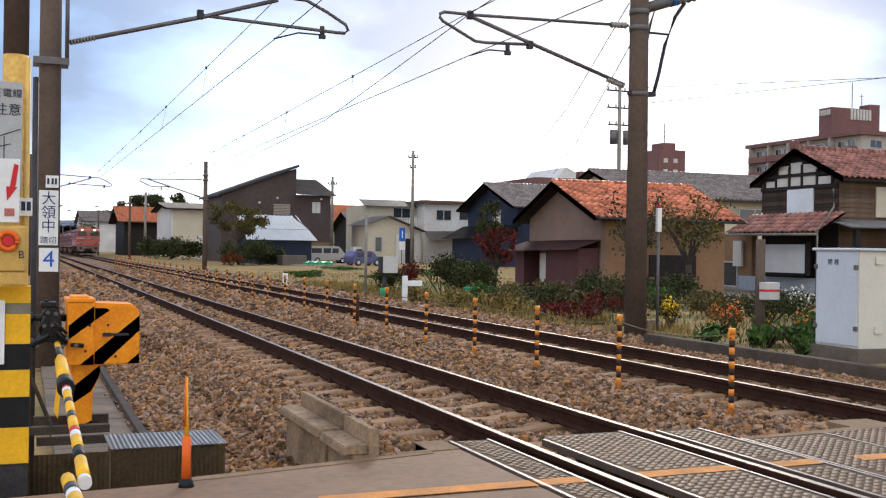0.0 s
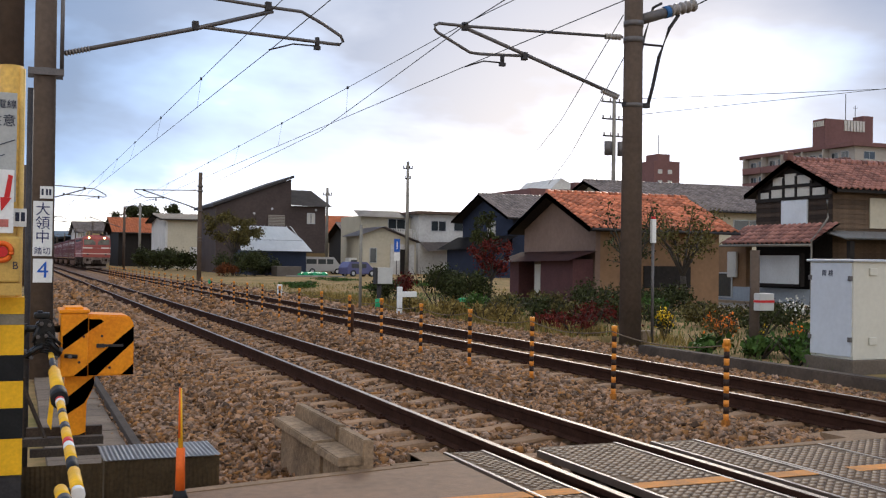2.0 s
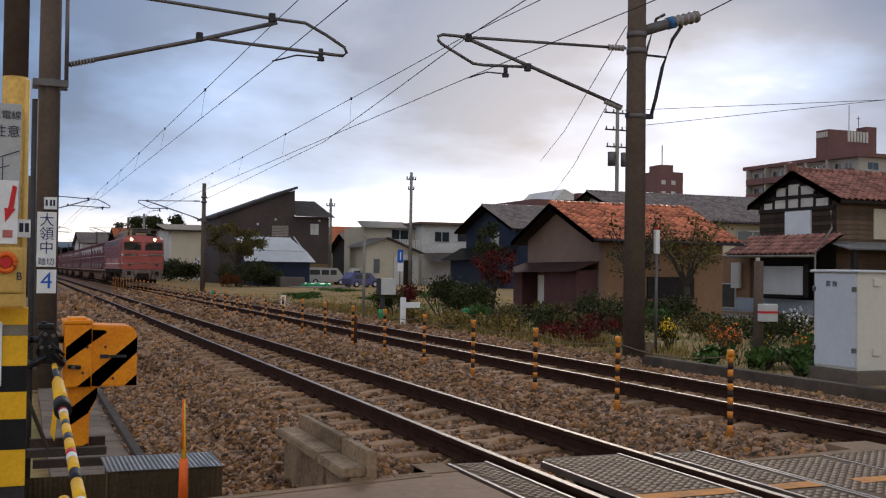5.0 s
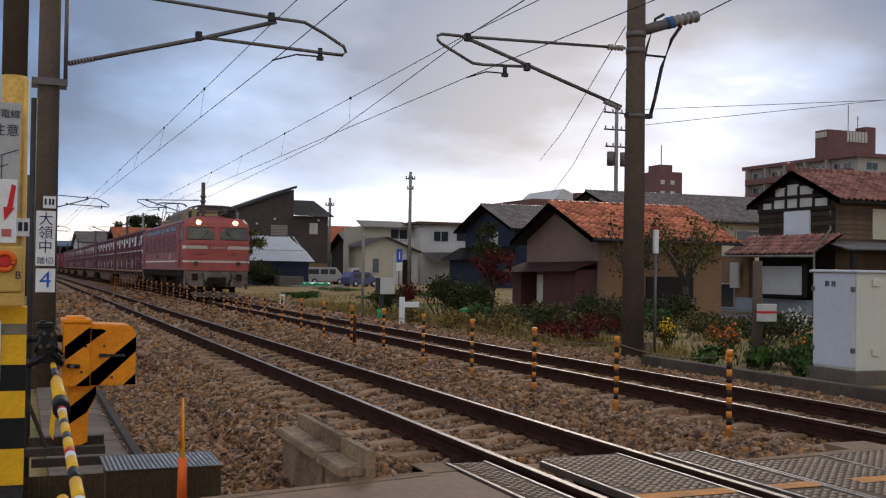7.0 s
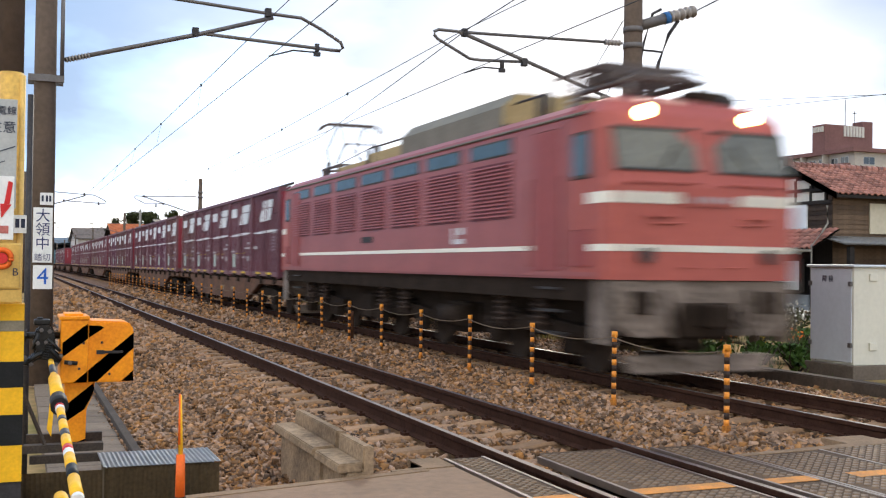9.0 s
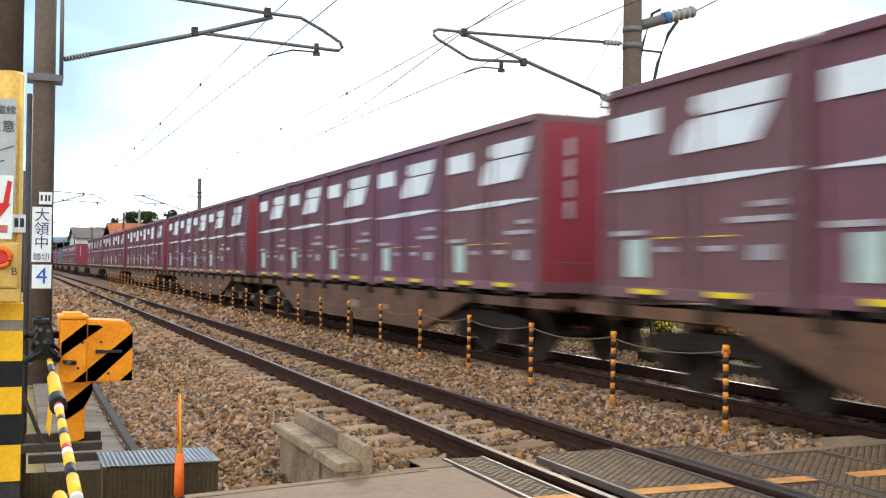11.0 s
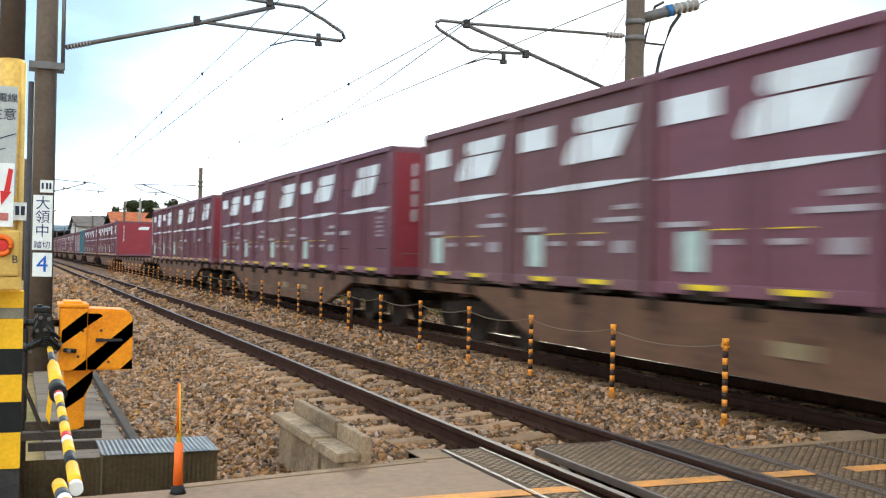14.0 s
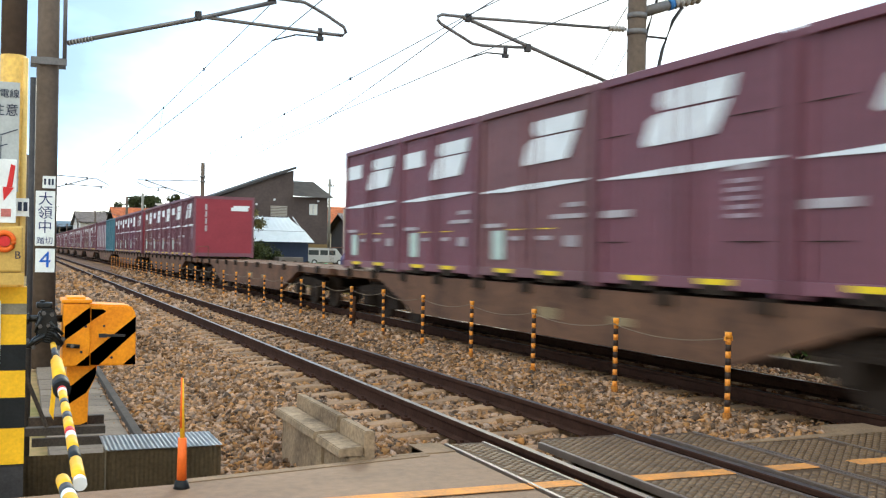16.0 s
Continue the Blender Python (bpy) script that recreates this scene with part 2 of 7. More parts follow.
def lettering(name, text, size, material, parent, m, depth=0.002):
    cu = bpy.data.curves.new(name, "FONT")
    cu.body, cu.size, cu.extrude = text, size, depth
    cu.align_x, cu.align_y = "CENTER", "CENTER"
    tmp = new(name + "_outline", cu)
    me = bpy.data.meshes.new_from_object(tmp.evaluated_get(bpy.context.evaluated_depsgraph_get()))
    bpy.data.objects.remove(tmp)
    bpy.data.curves.remove(cu)
    me.name = name
    me.materials.clear()
    me.materials.append(material)
    ob = new(name, me)
    ob.parent, ob.matrix_basis = parent, m
    return ob


def random_turns(n, rng):
    q = rng.normal(size=(n, 4))
    q /= np.linalg.norm(q, axis=1)[:, None]
    w, x, y, z = q.T
    return np.stack([1 - 2 * (y * y + z * z), 2 * (x * y - z * w), 2 * (x * z + y * w),
                     2 * (x * y + z * w), 1 - 2 * (x * x + z * z), 2 * (y * z - x * w),
                     2 * (x * z - y * w), 2 * (y * z + x * w), 1 - 2 * (x * x + y * y)], 1).reshape(n, 3, 3)


# ---- ground, ballast and tracks (rail top is z = 0, tracks run along y) ----
NEAR, FAR, GAUGE = 4.081, 8.04, 0.577
END = 420.0


def ground_z(x, y):
    """The flat land beside the line, dipping a little at the street."""
    s = min(1.0, max(0.0, (y - 38) / 25.0))
    s = s * s * (3 - 2 * s)
    dip = min(1.0, max(0.0, (x - 22) / 5.0)) * (1 - s) * min(1.0, max(0.0, (y - 20) / 6.0))
    right = -0.15 - 0.1 * dip
    if 10.4 < x < 11.8 and 16.9 < y < 20.0:
        return -0.42
    if x > 10.8:
        return right
    if x > 10.4:
        return right if y < 16 else -0.3
    return -0.62


def build_ground():
    bm = B()
    xs = [-3000, -400, -60, -8, 0.2, 10.44, 10.85, 11.75, 11.85, 14, 18, 22, 26, 32, 40, 60, 120, 400, 3000]
    ys = [-400, -40, -8, 6, 12, 16.8, 17, 19.9, 20.1, 25, 32, 38, 42, 46, 50, 55, 60, 66, 80, 120, 300, 900, 3500]
    grid = [[bm.verts.new((x, y, ground_z(x, y) if y > 7.2 else (-0.62 if x < 10 else -0.15))) for x in xs] for y in ys]
    for a, b in zip(grid, grid[1:]):
        for i in range(len(xs) - 1):
            bm.faces.new((a[i], a[i + 1], b[i + 1], b[i]))
    tagged(part("ground", bm, SOIL), "brown and green soil of gardens beside the line", "ground", kind="structure")


def ballast_profile():
    return [(0.95, -0.62), (1.5, -0.52), (2.06, -0.41), (2.22, -0.25), (2.45, -0.22), (2.9, -0.205), (5.3, -0.205), (5.8, -0.09), (6.4, -0.09),
            (6.85, -0.205), (9.3, -0.205), (9.7, -0.2), (10.18, -0.2), (10.8, -0.17)]


def bed_height(x):
    pr = ballast_profile()
    return float(np.interp(x, [p[0] for p in pr], [p[1] for p in pr]))


def build_ballast():
    bm = B()
    pr = ballast_profile()
    ys = [6.9 + i * 0.6 for i in range(60)] + [43 + i * 6 for i in range(25)] + [200, 260, 330, END]
    xs = np.linspace(0.95, 10.8, 62)
    rows = []
    for y in ys:
        k = 1.0 if y < 50 else 0.4
        rows.append([bm.verts.new((x, y, bed_height(x) - (0.045 if min(abs(x - NEAR), abs(x - FAR)) < 1.1 else 0.02) + 0.02 * k * noise.noise((x * 3.1, y * 3.1, 0)))) for x in xs])
    for a, b in zip(rows, rows[1:]):
        for i in range(len(xs) - 1):
            bm.faces.new((a[i], a[i + 1], b[i + 1], b[i])).smooth = True
    ob = tagged(part("ballast_bed", bm, BED_SHADE), "brown crushed stone bed under the two tracks", "ballast", kind="structure")
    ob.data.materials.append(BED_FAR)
    # beyond 24 m, where stones thin out, the undarkened stone colour takes over
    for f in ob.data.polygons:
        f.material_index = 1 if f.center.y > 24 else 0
    bm = B()
    box(bm, 0.95, 10.8, -60, -1.3, -0.6, -0.21)
    tagged(part("ballast_bed", bm, BED_SHADE), "brown crushed stone bed past the crossing", "ballast", kind="structure")
    rng = np.random.default_rng(5)
    # stones: many near, thinning out with distance
    xs_, ys_, sz = [], [], []
    for y0, y1, dens, size in ((6.9, 11, 1350, 0.0245), (11, 17, 800, 0.027), (17, 27, 330, 0.034), (27, 42, 90, 0.055), (42, 70, 28, 0.08)):
        n = int((y1 - y0) * 9.85 * dens)
        xs_.append(rng.uniform(0.95, 10.8, n))
        ys_.append(rng.uniform(y0, y1, n))
        sz.append(size * rng.uniform(0.55, 1.35, n))
    x, y, s = map(np.concatenate, (xs_, ys_, sz))
    rail_dx = np.min(np.abs(x[:, None] - np.array([NEAR - GAUGE, NEAR + GAUGE, FAR - GAUGE, FAR + GAUGE])[None]), axis=1)
    on_sleeper = ((np.abs(x - NEAR) < 1.08) | (np.abs(x - FAR) < 1.08)) & (np.abs((y - 7.39 + 0.345) % 0.69 - 0.345) < 0.135)
    deck = (y < 7.25) & (x > 2.4) | (y < 7.05) & (x > 1.15)
    keep = (rail_dx > 0.10) & ~deck & ~((x > 10.18) & (y < 16.3)) & ~(on_sleeper & (rng.random(len(x)) < 0.97))
    x, y, s = x[keep], y[keep], s[keep]
    pr = ballast_profile()
    z = np.interp(x, [p[0] for p in pr], [p[1] for p in pr]) + s * rng.uniform(-0.4, 1.05, len(x))
    z -= np.where((np.abs(x - NEAR) < 1.1) | (np.abs(x - FAR) < 1.1), 0.02, 0)
    n = len(x)
    cube = np.array([[a, b, c] for a in (-1, 1) for b in (-1, 1) for c in (-1, 1)], float)
    v = cube[None] * np.where(rng.random((n, 8, 1)) < 0.3, 0.4, 1.0) * rng.uniform(0.75, 1.0, (n, 8, 3)) * np.array([1.8, 1.15, 0.58])
    v = np.einsum("nij,nkj->nki", random_turns(n, rng), v) * s[:, None, None]
    v[..., 2] *= 0.8
    v += np.stack([x, y, z], 1)[:, None]
    quads = np.array([[0, 1, 3, 2], [4, 6, 7, 5], [0, 4, 5, 1], [2, 3, 7, 6], [0, 2, 6, 4], [1, 5, 7, 3]])
    f = (quads[None] + 8 * np.arange(n)[:, None, None]).reshape(-1, 4)
    st = cloud_mesh("ballast_stones", v.reshape(-1, 3), f, STONE)
    tagged(st, "loose brown and grey crushed stones between the rails", "ballast stones", kind="stuff")


def rail_mesh():
    bm = B()
    half = [(0.0, -0.153), (0.064, -0.153), (0.064, -0.142), (0.012, -0.125), (0.010, -0.05), (0.032, -0.038), (0.0325, -0.006), (0.027, 0.0)]
    prof = half[1:] + [(-u, v) for u, v in half[:0:-1]]
    cuts = [-40.0, END]
    fs = prism(bm, prof, "y", cuts[0], cuts[1])
    bm.normal_update()
    for f in bm.faces:
        f.material_index = 1 if f.normal.z > 0.8 and f.calc_center_median().z > -0.02 else 0
    me = bpy.data.meshes.new("rail")
    bm.to_mesh(me)
    bm.free()
    me.materials.append(RAIL_SIDE)
    me.materials.append(RAIL_TOP)
    return me


def sleeper_mesh():
    bm = B()
    # lowered middle, higher rail seats
    side = [(-1.06, -0.172), (-0.80, -0.153), (-0.42, -0.153), (-0.16, -0.192), (0.16, -0.192), (0.42, -0.153), (0.80, -0.153), (1.06, -0.172),
            (1.06, -0.30), (-1.06, -0.30)]
    prism(bm, side, "y", -0.105, 0.105)
    for v in bm.verts:
        if v.co.z < -0.25:
            v.co.y *= 1.35
    bmesh.ops.bevel(bm, geom=[e for e in bm.edges if all(v.co.z > -0.22 for v in e.verts) and abs(e.verts[0].co.y - e.verts[1].co.y) < 0.01],
                    offset=0.02, segments=1, affect="EDGES")
    for f in bm.faces:
        f.material_index = 0
    slab = set(bm.faces)
    for c in (-GAUGE, GAUGE):
        for sgn in (-1, 1):
            x = c + sgn * 0.095
            box(bm, x - 0.03, x + 0.03, -0.05, 0.05, -0.16, -0.125)
            box(bm, x - 0.012, x + 0.012, -0.012, 0.012, -0.13, -0.105)
    for f in bm.faces:
        f.material_index = 0 if f in slab else 1
    me = bpy.data.meshes.new("sleeper")
    bm.to_mesh(me)
    bm.free()
    me.materials.append(SLEEPER)
    me.materials.append(RAIL_SIDE)
    return me


def build_tracks():
    rail, sleeper = rail_mesh(), sleeper_mesh()
    for name, cx, lab in (("track_near", NEAR, "narrow-gauge railway track with polished rails on concrete sleepers"),
                          ("track_far", FAR, "parallel railway track that carries the freight train")):
        tr = thing(name, lab, "railway track", kind="structure")
        for s in (-1, 1):
            again("rail", rail, tr, pose(cx + s * GAUGE, 0, 0))
        for i in range(170):
            again("sleeper", sleeper, tr, pose(cx + random.uniform(-.01, .01), 7.39 + i * 0.69, 0, 0, 0, random.uniform(-.6, .6)))


build_ground()
build_ballast()
build_tracks()

# ---- level crossing deck ----


def pad_field(x0, x1, y0, y1, cut, long):
    """Low pads in slanting rows on a deck panel, with dark grooves between; their corners and faces."""
    wide, gap = 0.052, 0.010
    d = math.sqrt(0.5)
    spots = []
    n = int((x1 - x0 + y1 - y0) / wide) + 4
    for i in range(-n, n):
        for j in range(-n, n):
            u, v = (j + 0.5 * (i % 2)) * long, i * wide
            x, y = x0 + (u - v) * d, y0 + (u + v) * d
            m = 0.5 * (long + wide) * d
            if x0 + 0.02 < x - m and x + m < x1 - 0.02 and y0 + 0.02 < y - m and y + m < y1 - 0.01 and (not cut or (x - x0) / cut + (y1 - y) / (1.6 * cut) > 1.5):
                spots.append((x, y))
    if not spots:
        return None
    a, b = (long - gap) / 2, (wide - gap) / 2
    quad = [((su * a * k - sv * b * k) * d, (su * a * k + sv * b * k) * d, z) for k, z in ((1.0, -0.003), (0.93, 0.003)) for su, sv in ((-1, -1), (1, -1), (1, 1), (-1, 1))]
    verts = (np.array(spots)[:, None, :] @ np.array([[1.0, 0, 0], [0, 1.0, 0]])) + np.array(quad)[None]
    one = np.array([[4, 5, 6, 7], [0, 1, 5, 4], [1, 2, 6, 5], [2, 3, 7, 6], [3, 0, 4, 7]])
    return verts.reshape(-1, 3), (one[None] + 8 * np.arange(len(spots))[:, None, None]).reshape(-1, 4)


def build_crossing():
    deck = thing("crossing_deck", "level crossing deck of brown slabs and steel checker plates", "level crossing", kind="structure")
    bm = B()
    prism(bm, [(-9, -14), (2.955, -14), (2.955, 7.40), (2.72, 7.40), (2.72, 7.02), (0.95, 6.62), (-9, 5.6)], "z", -0.34, -0.006)
    part("road_slab", bm, ROAD, deck)
    bm = B()
    prism(bm, [(0.95, 6.62), (2.72, 7.02), (2.72, 7.10), (0.95, 6.72)], "z", -0.5, 0.0)
    prism(bm, [(2.46, 7.05), (2.955, 7.12), (2.955, 7.46), (2.72, 7.46), (2.72, 7.14), (2.46, 7.10)], "z", -0.30, 0.002)
    part("edge_kerb", bm, mat("brown_kerb", (0.23, 0.145, 0.085), 0.85, vary=0.25, scale=4, bump=0.2), deck)
    edge = []
    for x0, x1, y1, cut in ((2.99, 3.30, 7.40, 0.0), (3.70, 4.46, 7.42, 0.10), (4.76, 5.16, 7.36, 0.0), (5.20, 6.02, 6.86, 0.0),
                            (6.02, 7.28, 6.98, 0.0), (7.68, 8.44, 7.2, 0.10), (8.74, 10.2, 7.2, 0.0)):
        y = y1
        while y > -1.0:
            top = y
            low = max(-1.2, y - 1.52)
            bm = B()
            c = cut if y == y1 else 0.0
            prism(bm, [(x0, low + 0.008), (x1, low + 0.008), (x1, top), (x0 + c, top), (x0, top - c * 1.6)] if c else
                  [(x0, low + 0.008), (x1, low + 0.008), (x1, top), (x0, top)], "z", -0.05, -0.002)
            smooth_slab = x0 in (3.70, 7.68)
            pads = pad_field(x0, x1, low, top, c, 0.062 if x0 == 2.99 else 0.105) if top > 2.0 else None
            if smooth_slab:
                for u in (x0 + 0.22, x1 - 0.22):
                    tube(bm, [(u, top - 0.3, -0.003), (u, top - 0.3, 0.004)], 0.018, 10)
            slab = part("track_panel" if smooth_slab else "checker_plate", bm, PANEL if smooth_slab else PLATE, deck)
            if pads:
                tagged(cloud_mesh("pads", *pads, RIB, slab), kind="stuff")
            y = low
        for xa in ((x0 - 0.012, x0 + 0.018), (x1 - 0.018, x1 + 0.012)):
            if x0 < 6.0 or xa[0] > 8:
                bm = B()
                box(bm, xa[0], xa[1], -1.2, y1 - (cut * 1.6 if xa[0] < x0 else 0), -0.045, 0.006, 0.003)
                part("steel_edge", bm, EDGE_STEEL, deck)
    bm = B()
    prism(bm, [(5.2, 6.88), (6.45, 7.02), (6.45, 7.34), (6.9, 7.34), (6.9, 7.12), (7.28, 7.12), (7.28, 6.96), (5.2, 6.80)], "z", -0.3, 0.004)
    prism(bm, [(8.76, 7.2), (10.2, 7.2), (10.2, 7.34), (8.76, 7.34)], "z", -0.3, 0.004)
    part("edge_kerb", bm, MATS["brown_kerb"], deck)
    for a, b in ((1.6, 2.95), (2.97, 3.32), (3.70, 4.46), (4.76, 5.18), (5.5, 7.2), (7.7, 8.4)):
        bm = B()
        prism(bm, [(a, 5.83 + (a - 3) * 0.01), (b, 5.835 + (b - 3) * 0.01), (b, 5.99 + (b - 3) * 0.01), (a, 5.985 + (a - 3) * 0.01)], "z", 0.0015, 0.0045)
        part("orange_line", bm, LINE_OR, deck)


def build_trackside_walls():
    bm = B()
    prism(bm, [(10.2, -0.5), (10.42, -0.5), (10.42, 0.0), (10.2, 0.0)], "y", 7.3, 16.2)
    bmesh.ops.bevel(bm, geom=[e for e in bm.edges if e.calc_length() > 5], offset=0.015, segments=2, affect="EDGES")
    tagged(part("kerb_wall", bm, mat("kerb_concrete", (0.085, 0.062, 0.047), 0.9, vary=0.3, scale=2.5, bump=0.3)),
           "low weathered concrete kerb wall beside the garden", "kerb", kind="structure")
    # broken trough wall beside the deck
    t = thing("concrete_trough", "weathered L-shaped concrete trough pieces in the ballast", "trough")
    grit = mat("trough_concrete", (0.30, 0.205, 0.125), 0.9, vary=0.25, scale=3.0, bump=0.35, stain=(0.15, 0.098, 0.06), obj_random=0.12)
    for a, b, dz, dx in ((6.99, 7.61, 0.0, 0.0), (7.635, 8.26, 0.012, -0.008), (8.275, 8.95, 0.004, 0.006)):
        for name, prof in (("wall", [(2.10, -0.48), (2.25, -0.48), (2.25, 0.02), (2.11, 0.02)]),
                           ("ledge", [(2.04, 0.022), (2.218, 0.022), (2.218, 0.092), (2.05, 0.082)]),
                           ("lip", [(2.222, 0.0), (2.31, -0.45), (2.305, 0.19), (2.232, 0.195)])):
            bm = B()
            prism(bm, [(u + dx, v + dz) for u, v in prof], "y", a + (0.012 if name == "lip" else 0.0), b - (0.014 if name == "wall" else 0.0))
            bmesh.ops.bevel(bm, geom=[e for e in bm.edges if e.calc_length() > 0.04], offset=0.008, segments=2, affect="EDGES")
            part(name, bm, grit, t)
    # cable path of slabs with a kerb
    p = thing("cable_path", "path of grey concrete slabs with a low kerb beside the ballast", "path", kind="structure")
    bm = B()
    box(bm, 0.30, 1.10, 0, 0.56, -0.66, -0.53, 0.008)
    slab = part("slab", bm, mat("slab_concrete", (0.15, 0.11, 0.08), 0.9, vary=0.25, scale=3, bump=0.2, obj_random=0.2), p)
    slab.matrix_basis = pose(0, 8.6, 0)
    for i in range(1, 60):
        again("slab", slab.data, p, pose(random.uniform(-.008, .008), 8.6 + i * 0.575, random.uniform(-.008, .004)))
    bm = B()
    box(bm, 1.13, 1.22, 8.5, 60, -0.66, -0.47, 0.01)
    part("path_kerb", bm, mat("dark_kerb", (0.06, 0.045, 0.036), 0.9, vary=0.3, scale=3, bump=0.2), p)


def corrugated(bm, x0, x1, y, z0, z1, pitch=0.032, depth=0.0028, across="z"):
    """A wavy sheet that stands in the plane y (across z) or lies flat at height y (across y)."""
    n = int((x1 - x0) / pitch * 4)
    rows = []
    for i in range(n + 1):
        x = x0 + (x1 - x0) * i / n
        d = depth * math.sin(2 * math.pi * i / 4)
        if across == "z":
            rows.append((bm.verts.new((x, y + d, z0)), bm.verts.new((x, y + d, z1))))
        else:
            rows.append((bm.verts.new((x, z0, y + d)), bm.verts.new((x, z1, y + d))))
    fs = [bm.faces.new((a[0], b[0], b[1], a[1])) for a, b in zip(rows, rows[1:])]
    bmesh.ops.solidify(bm, geom=fs, thickness=0.004)


def build_barrier_side():
    # corrugated guard and cover
    g = thing("cable_cover_box", "corrugated steel cover box over the cable trench", "cover box")
    brown = mat("brown_sheet", (0.12, 0.08, 0.042), 0.7, 0.0, vary=0.3, scale=4)
    bm = B()
    corrugated(bm, 0.60, 1.40, 7.84, -0.62, -0.012)
    part("front_sheet", bm, brown, g)
    bm = B()
    box(bm, 0.62, 1.38, 7.88, 8.4, -0.6, -0.03)
    part("core", bm, brown, g)
    bm = B()
    corrugated(bm, 0.59, 1.41, 0.0, 7.82, 8.44, across="y")
    part("lid", bm, mat("zinc_sheet", (0.34, 0.36, 0.38), 0.45, 0.6, vary=0.15, scale=5), g)
    g2 = thing("guard_sheet", "brown corrugated steel guard along the road edge", "guard")
    bm = B()
    corrugated(bm, -1.6, 0.585, 7.80, -0.62, -0.01)
    part("sheet", bm, brown, g2)
    bm = B()
    box(bm, -1.6, 0.585, 7.83, 7.9, -0.62, -0.03)
    part("backing", bm, brown, g2)
    # flexible marker
    m = thing("flexible_marker", "orange and yellow flexible marker post on the road edge", "marker post", pose(0.93, 6.5, -0.006))
    bm = B()
    tube(bm, [(0, 0, 0), (0, 0, 0.02), (0, 0, 0.05)], 0.05, 12, 0.035)
    part("foot", bm, BLACK, m)
    bm = B()
    tube(bm, [(0, 0, 0.05), (0, 0, 0.30)], 0.030, 12, 0.026)
    part("sleeve", bm, ORANGE, m)
    bm = B()
    tube(bm, [(0, 0, 0.29), (-0.004, 0, 0.48), (-0.006, 0, 0.655)], 0.015, 10, 0.009)
    part("wand", bm, mat("yellow_reflex", (0.8, 0.42, 0.03), 0.4, vary=0.1), m)
    bm = B()
    tube(bm, [(-0.010, -0.008, 0.36), (-0.010, -0.004, 0.66)], 0.008, 8, 0.006)
    part("wand_tip", bm, ORANGE, m)

    # barrier machine
    b = thing("barrier_machine", "amber crossing barrier machine with black diagonal stripes", "barrier machine", pose(0, 8.9, -0.06))
    bm = B()
    prism(bm, [(0.42, 0.0), (0.53, 0.0), (0.537, 0.336), (0.585, 0.446), (0.60, 0.56), (0.37, 0.56), (0.38, 0.3)], "y", 0.0, 0.3)
    bmesh.ops.bevel(bm, geom=bm.edges[:], offset=0.01, segments=2, affect="EDGES")
    part("pedestal", bm, AMBER, b)
    bm = B()
    prism(bm, [(0.52, 0.545), (0.875, 0.545), (0.885, 0.56), (0.882, 0.95), (0.865, 0.995), (0.83, 1.022), (0.62, 1.03), (0.52, 1.035)], "y", -0.06, 0.36)
    bmesh.ops.bevel(bm, geom=bm.edges[:], offset=0.012, segments=2, affect="EDGES")
    part("housing", bm, AMBER, b)
    bm = B()
    box(bm, 0.33, 0.535, -0.10, 0.36, 0.545, 1.04, 0.012)
    box(bm, 0.32, 0.545, -0.11, 0.37, 1.04, 1.07, 0.008)
    part("gear_case", bm, AMBER, b)
    bm = B()
    box(bm, 0.36, 0.50, -0.05, 0.3, 1.068, 1.088, 0.006)
    part("cap", bm, AMBER, b)
    # diagonal stripes, sheets just proud of the front
    for poly, y in ((((0.345, 0.752), (0.345, 0.862), (0.50, 0.99), (0.533, 1.01), (0.533, 0.893)), -0.1032),
                    (((0.541, 0.897), (0.608, 0.944), (0.654, 0.975), (0.63, 0.992), (0.541, 0.995)), -0.0632),
                    (((0.428, 0.552), (0.533, 0.552), (0.533, 0.640)), -0.1032),
                    (((0.541, 0.552), (0.605, 0.552), (0.882, 0.815), (0.882, 0.935), (0.541, 0.645)), -0.0632),
                    (((0.789, 0.552), (0.882, 0.552), (0.882, 0.637)), -0.0632),
                    (((0.385, 0.24), (0.383, 0.37), (0.585, 0.535), (0.592, 0.49), (0.578, 0.44), (0.52, 0.33)), -0.003),
                    (((0.43, 0.02), (0.528, 0.02), (0.53, 0.10), (0.44, 0.06)), -0.003)):
        bm = B()
        f = [bm.verts.new((u, y, v)) for u, v in poly]
        fs = [bm.faces.new(f)]
        bmesh.ops.solidify(bm, geom=fs, thickness=0.003)
        part("black_stripe", bm, BLACK, b)
    bm = B()
    box(bm, 0.66, 0.80, -0.085, -0.06, 0.775, 0.795)
    box(bm, 0.60, 0.66, -0.085, -0.06, 0.77, 0.80)
    part("latch", bm, STEEL_DARK, b)
    for x, z in ((0.41, 0.70), (0.47, 0.66), (0.50, 0.86), (0.70, 0.61), (0.64, 0.86)):
        bm = B()
        tube(bm, [(x, -0.108 if x < 0.53 else -0.07, z), (x, -0.05, z)], 0.011, 6)
        part("fastener", bm, STEEL_DARK, b)
    # arm holder: clamp body, cheeks, levers and bolts
    holder = mat("greasy_black_iron", (0.016, 0.015, 0.014), 0.42, 0.3, vary=0.5, scale=9, bump=0.3, bscale=30, spec=0.4)
    bm = B()
    prism(bm, [(0.14, 0.74), (0.27, 0.72), (0.30, 0.80), (0.29, 0.93), (0.25, 0.99), (0.16, 0.98), (0.13, 0.88)], "y", -0.04, 0.10)
    bmesh.ops.bevel(bm, geom=bm.edges[:], offset=0.012, segments=2, affect="EDGES")
    part("clamp_body", bm, holder, b)
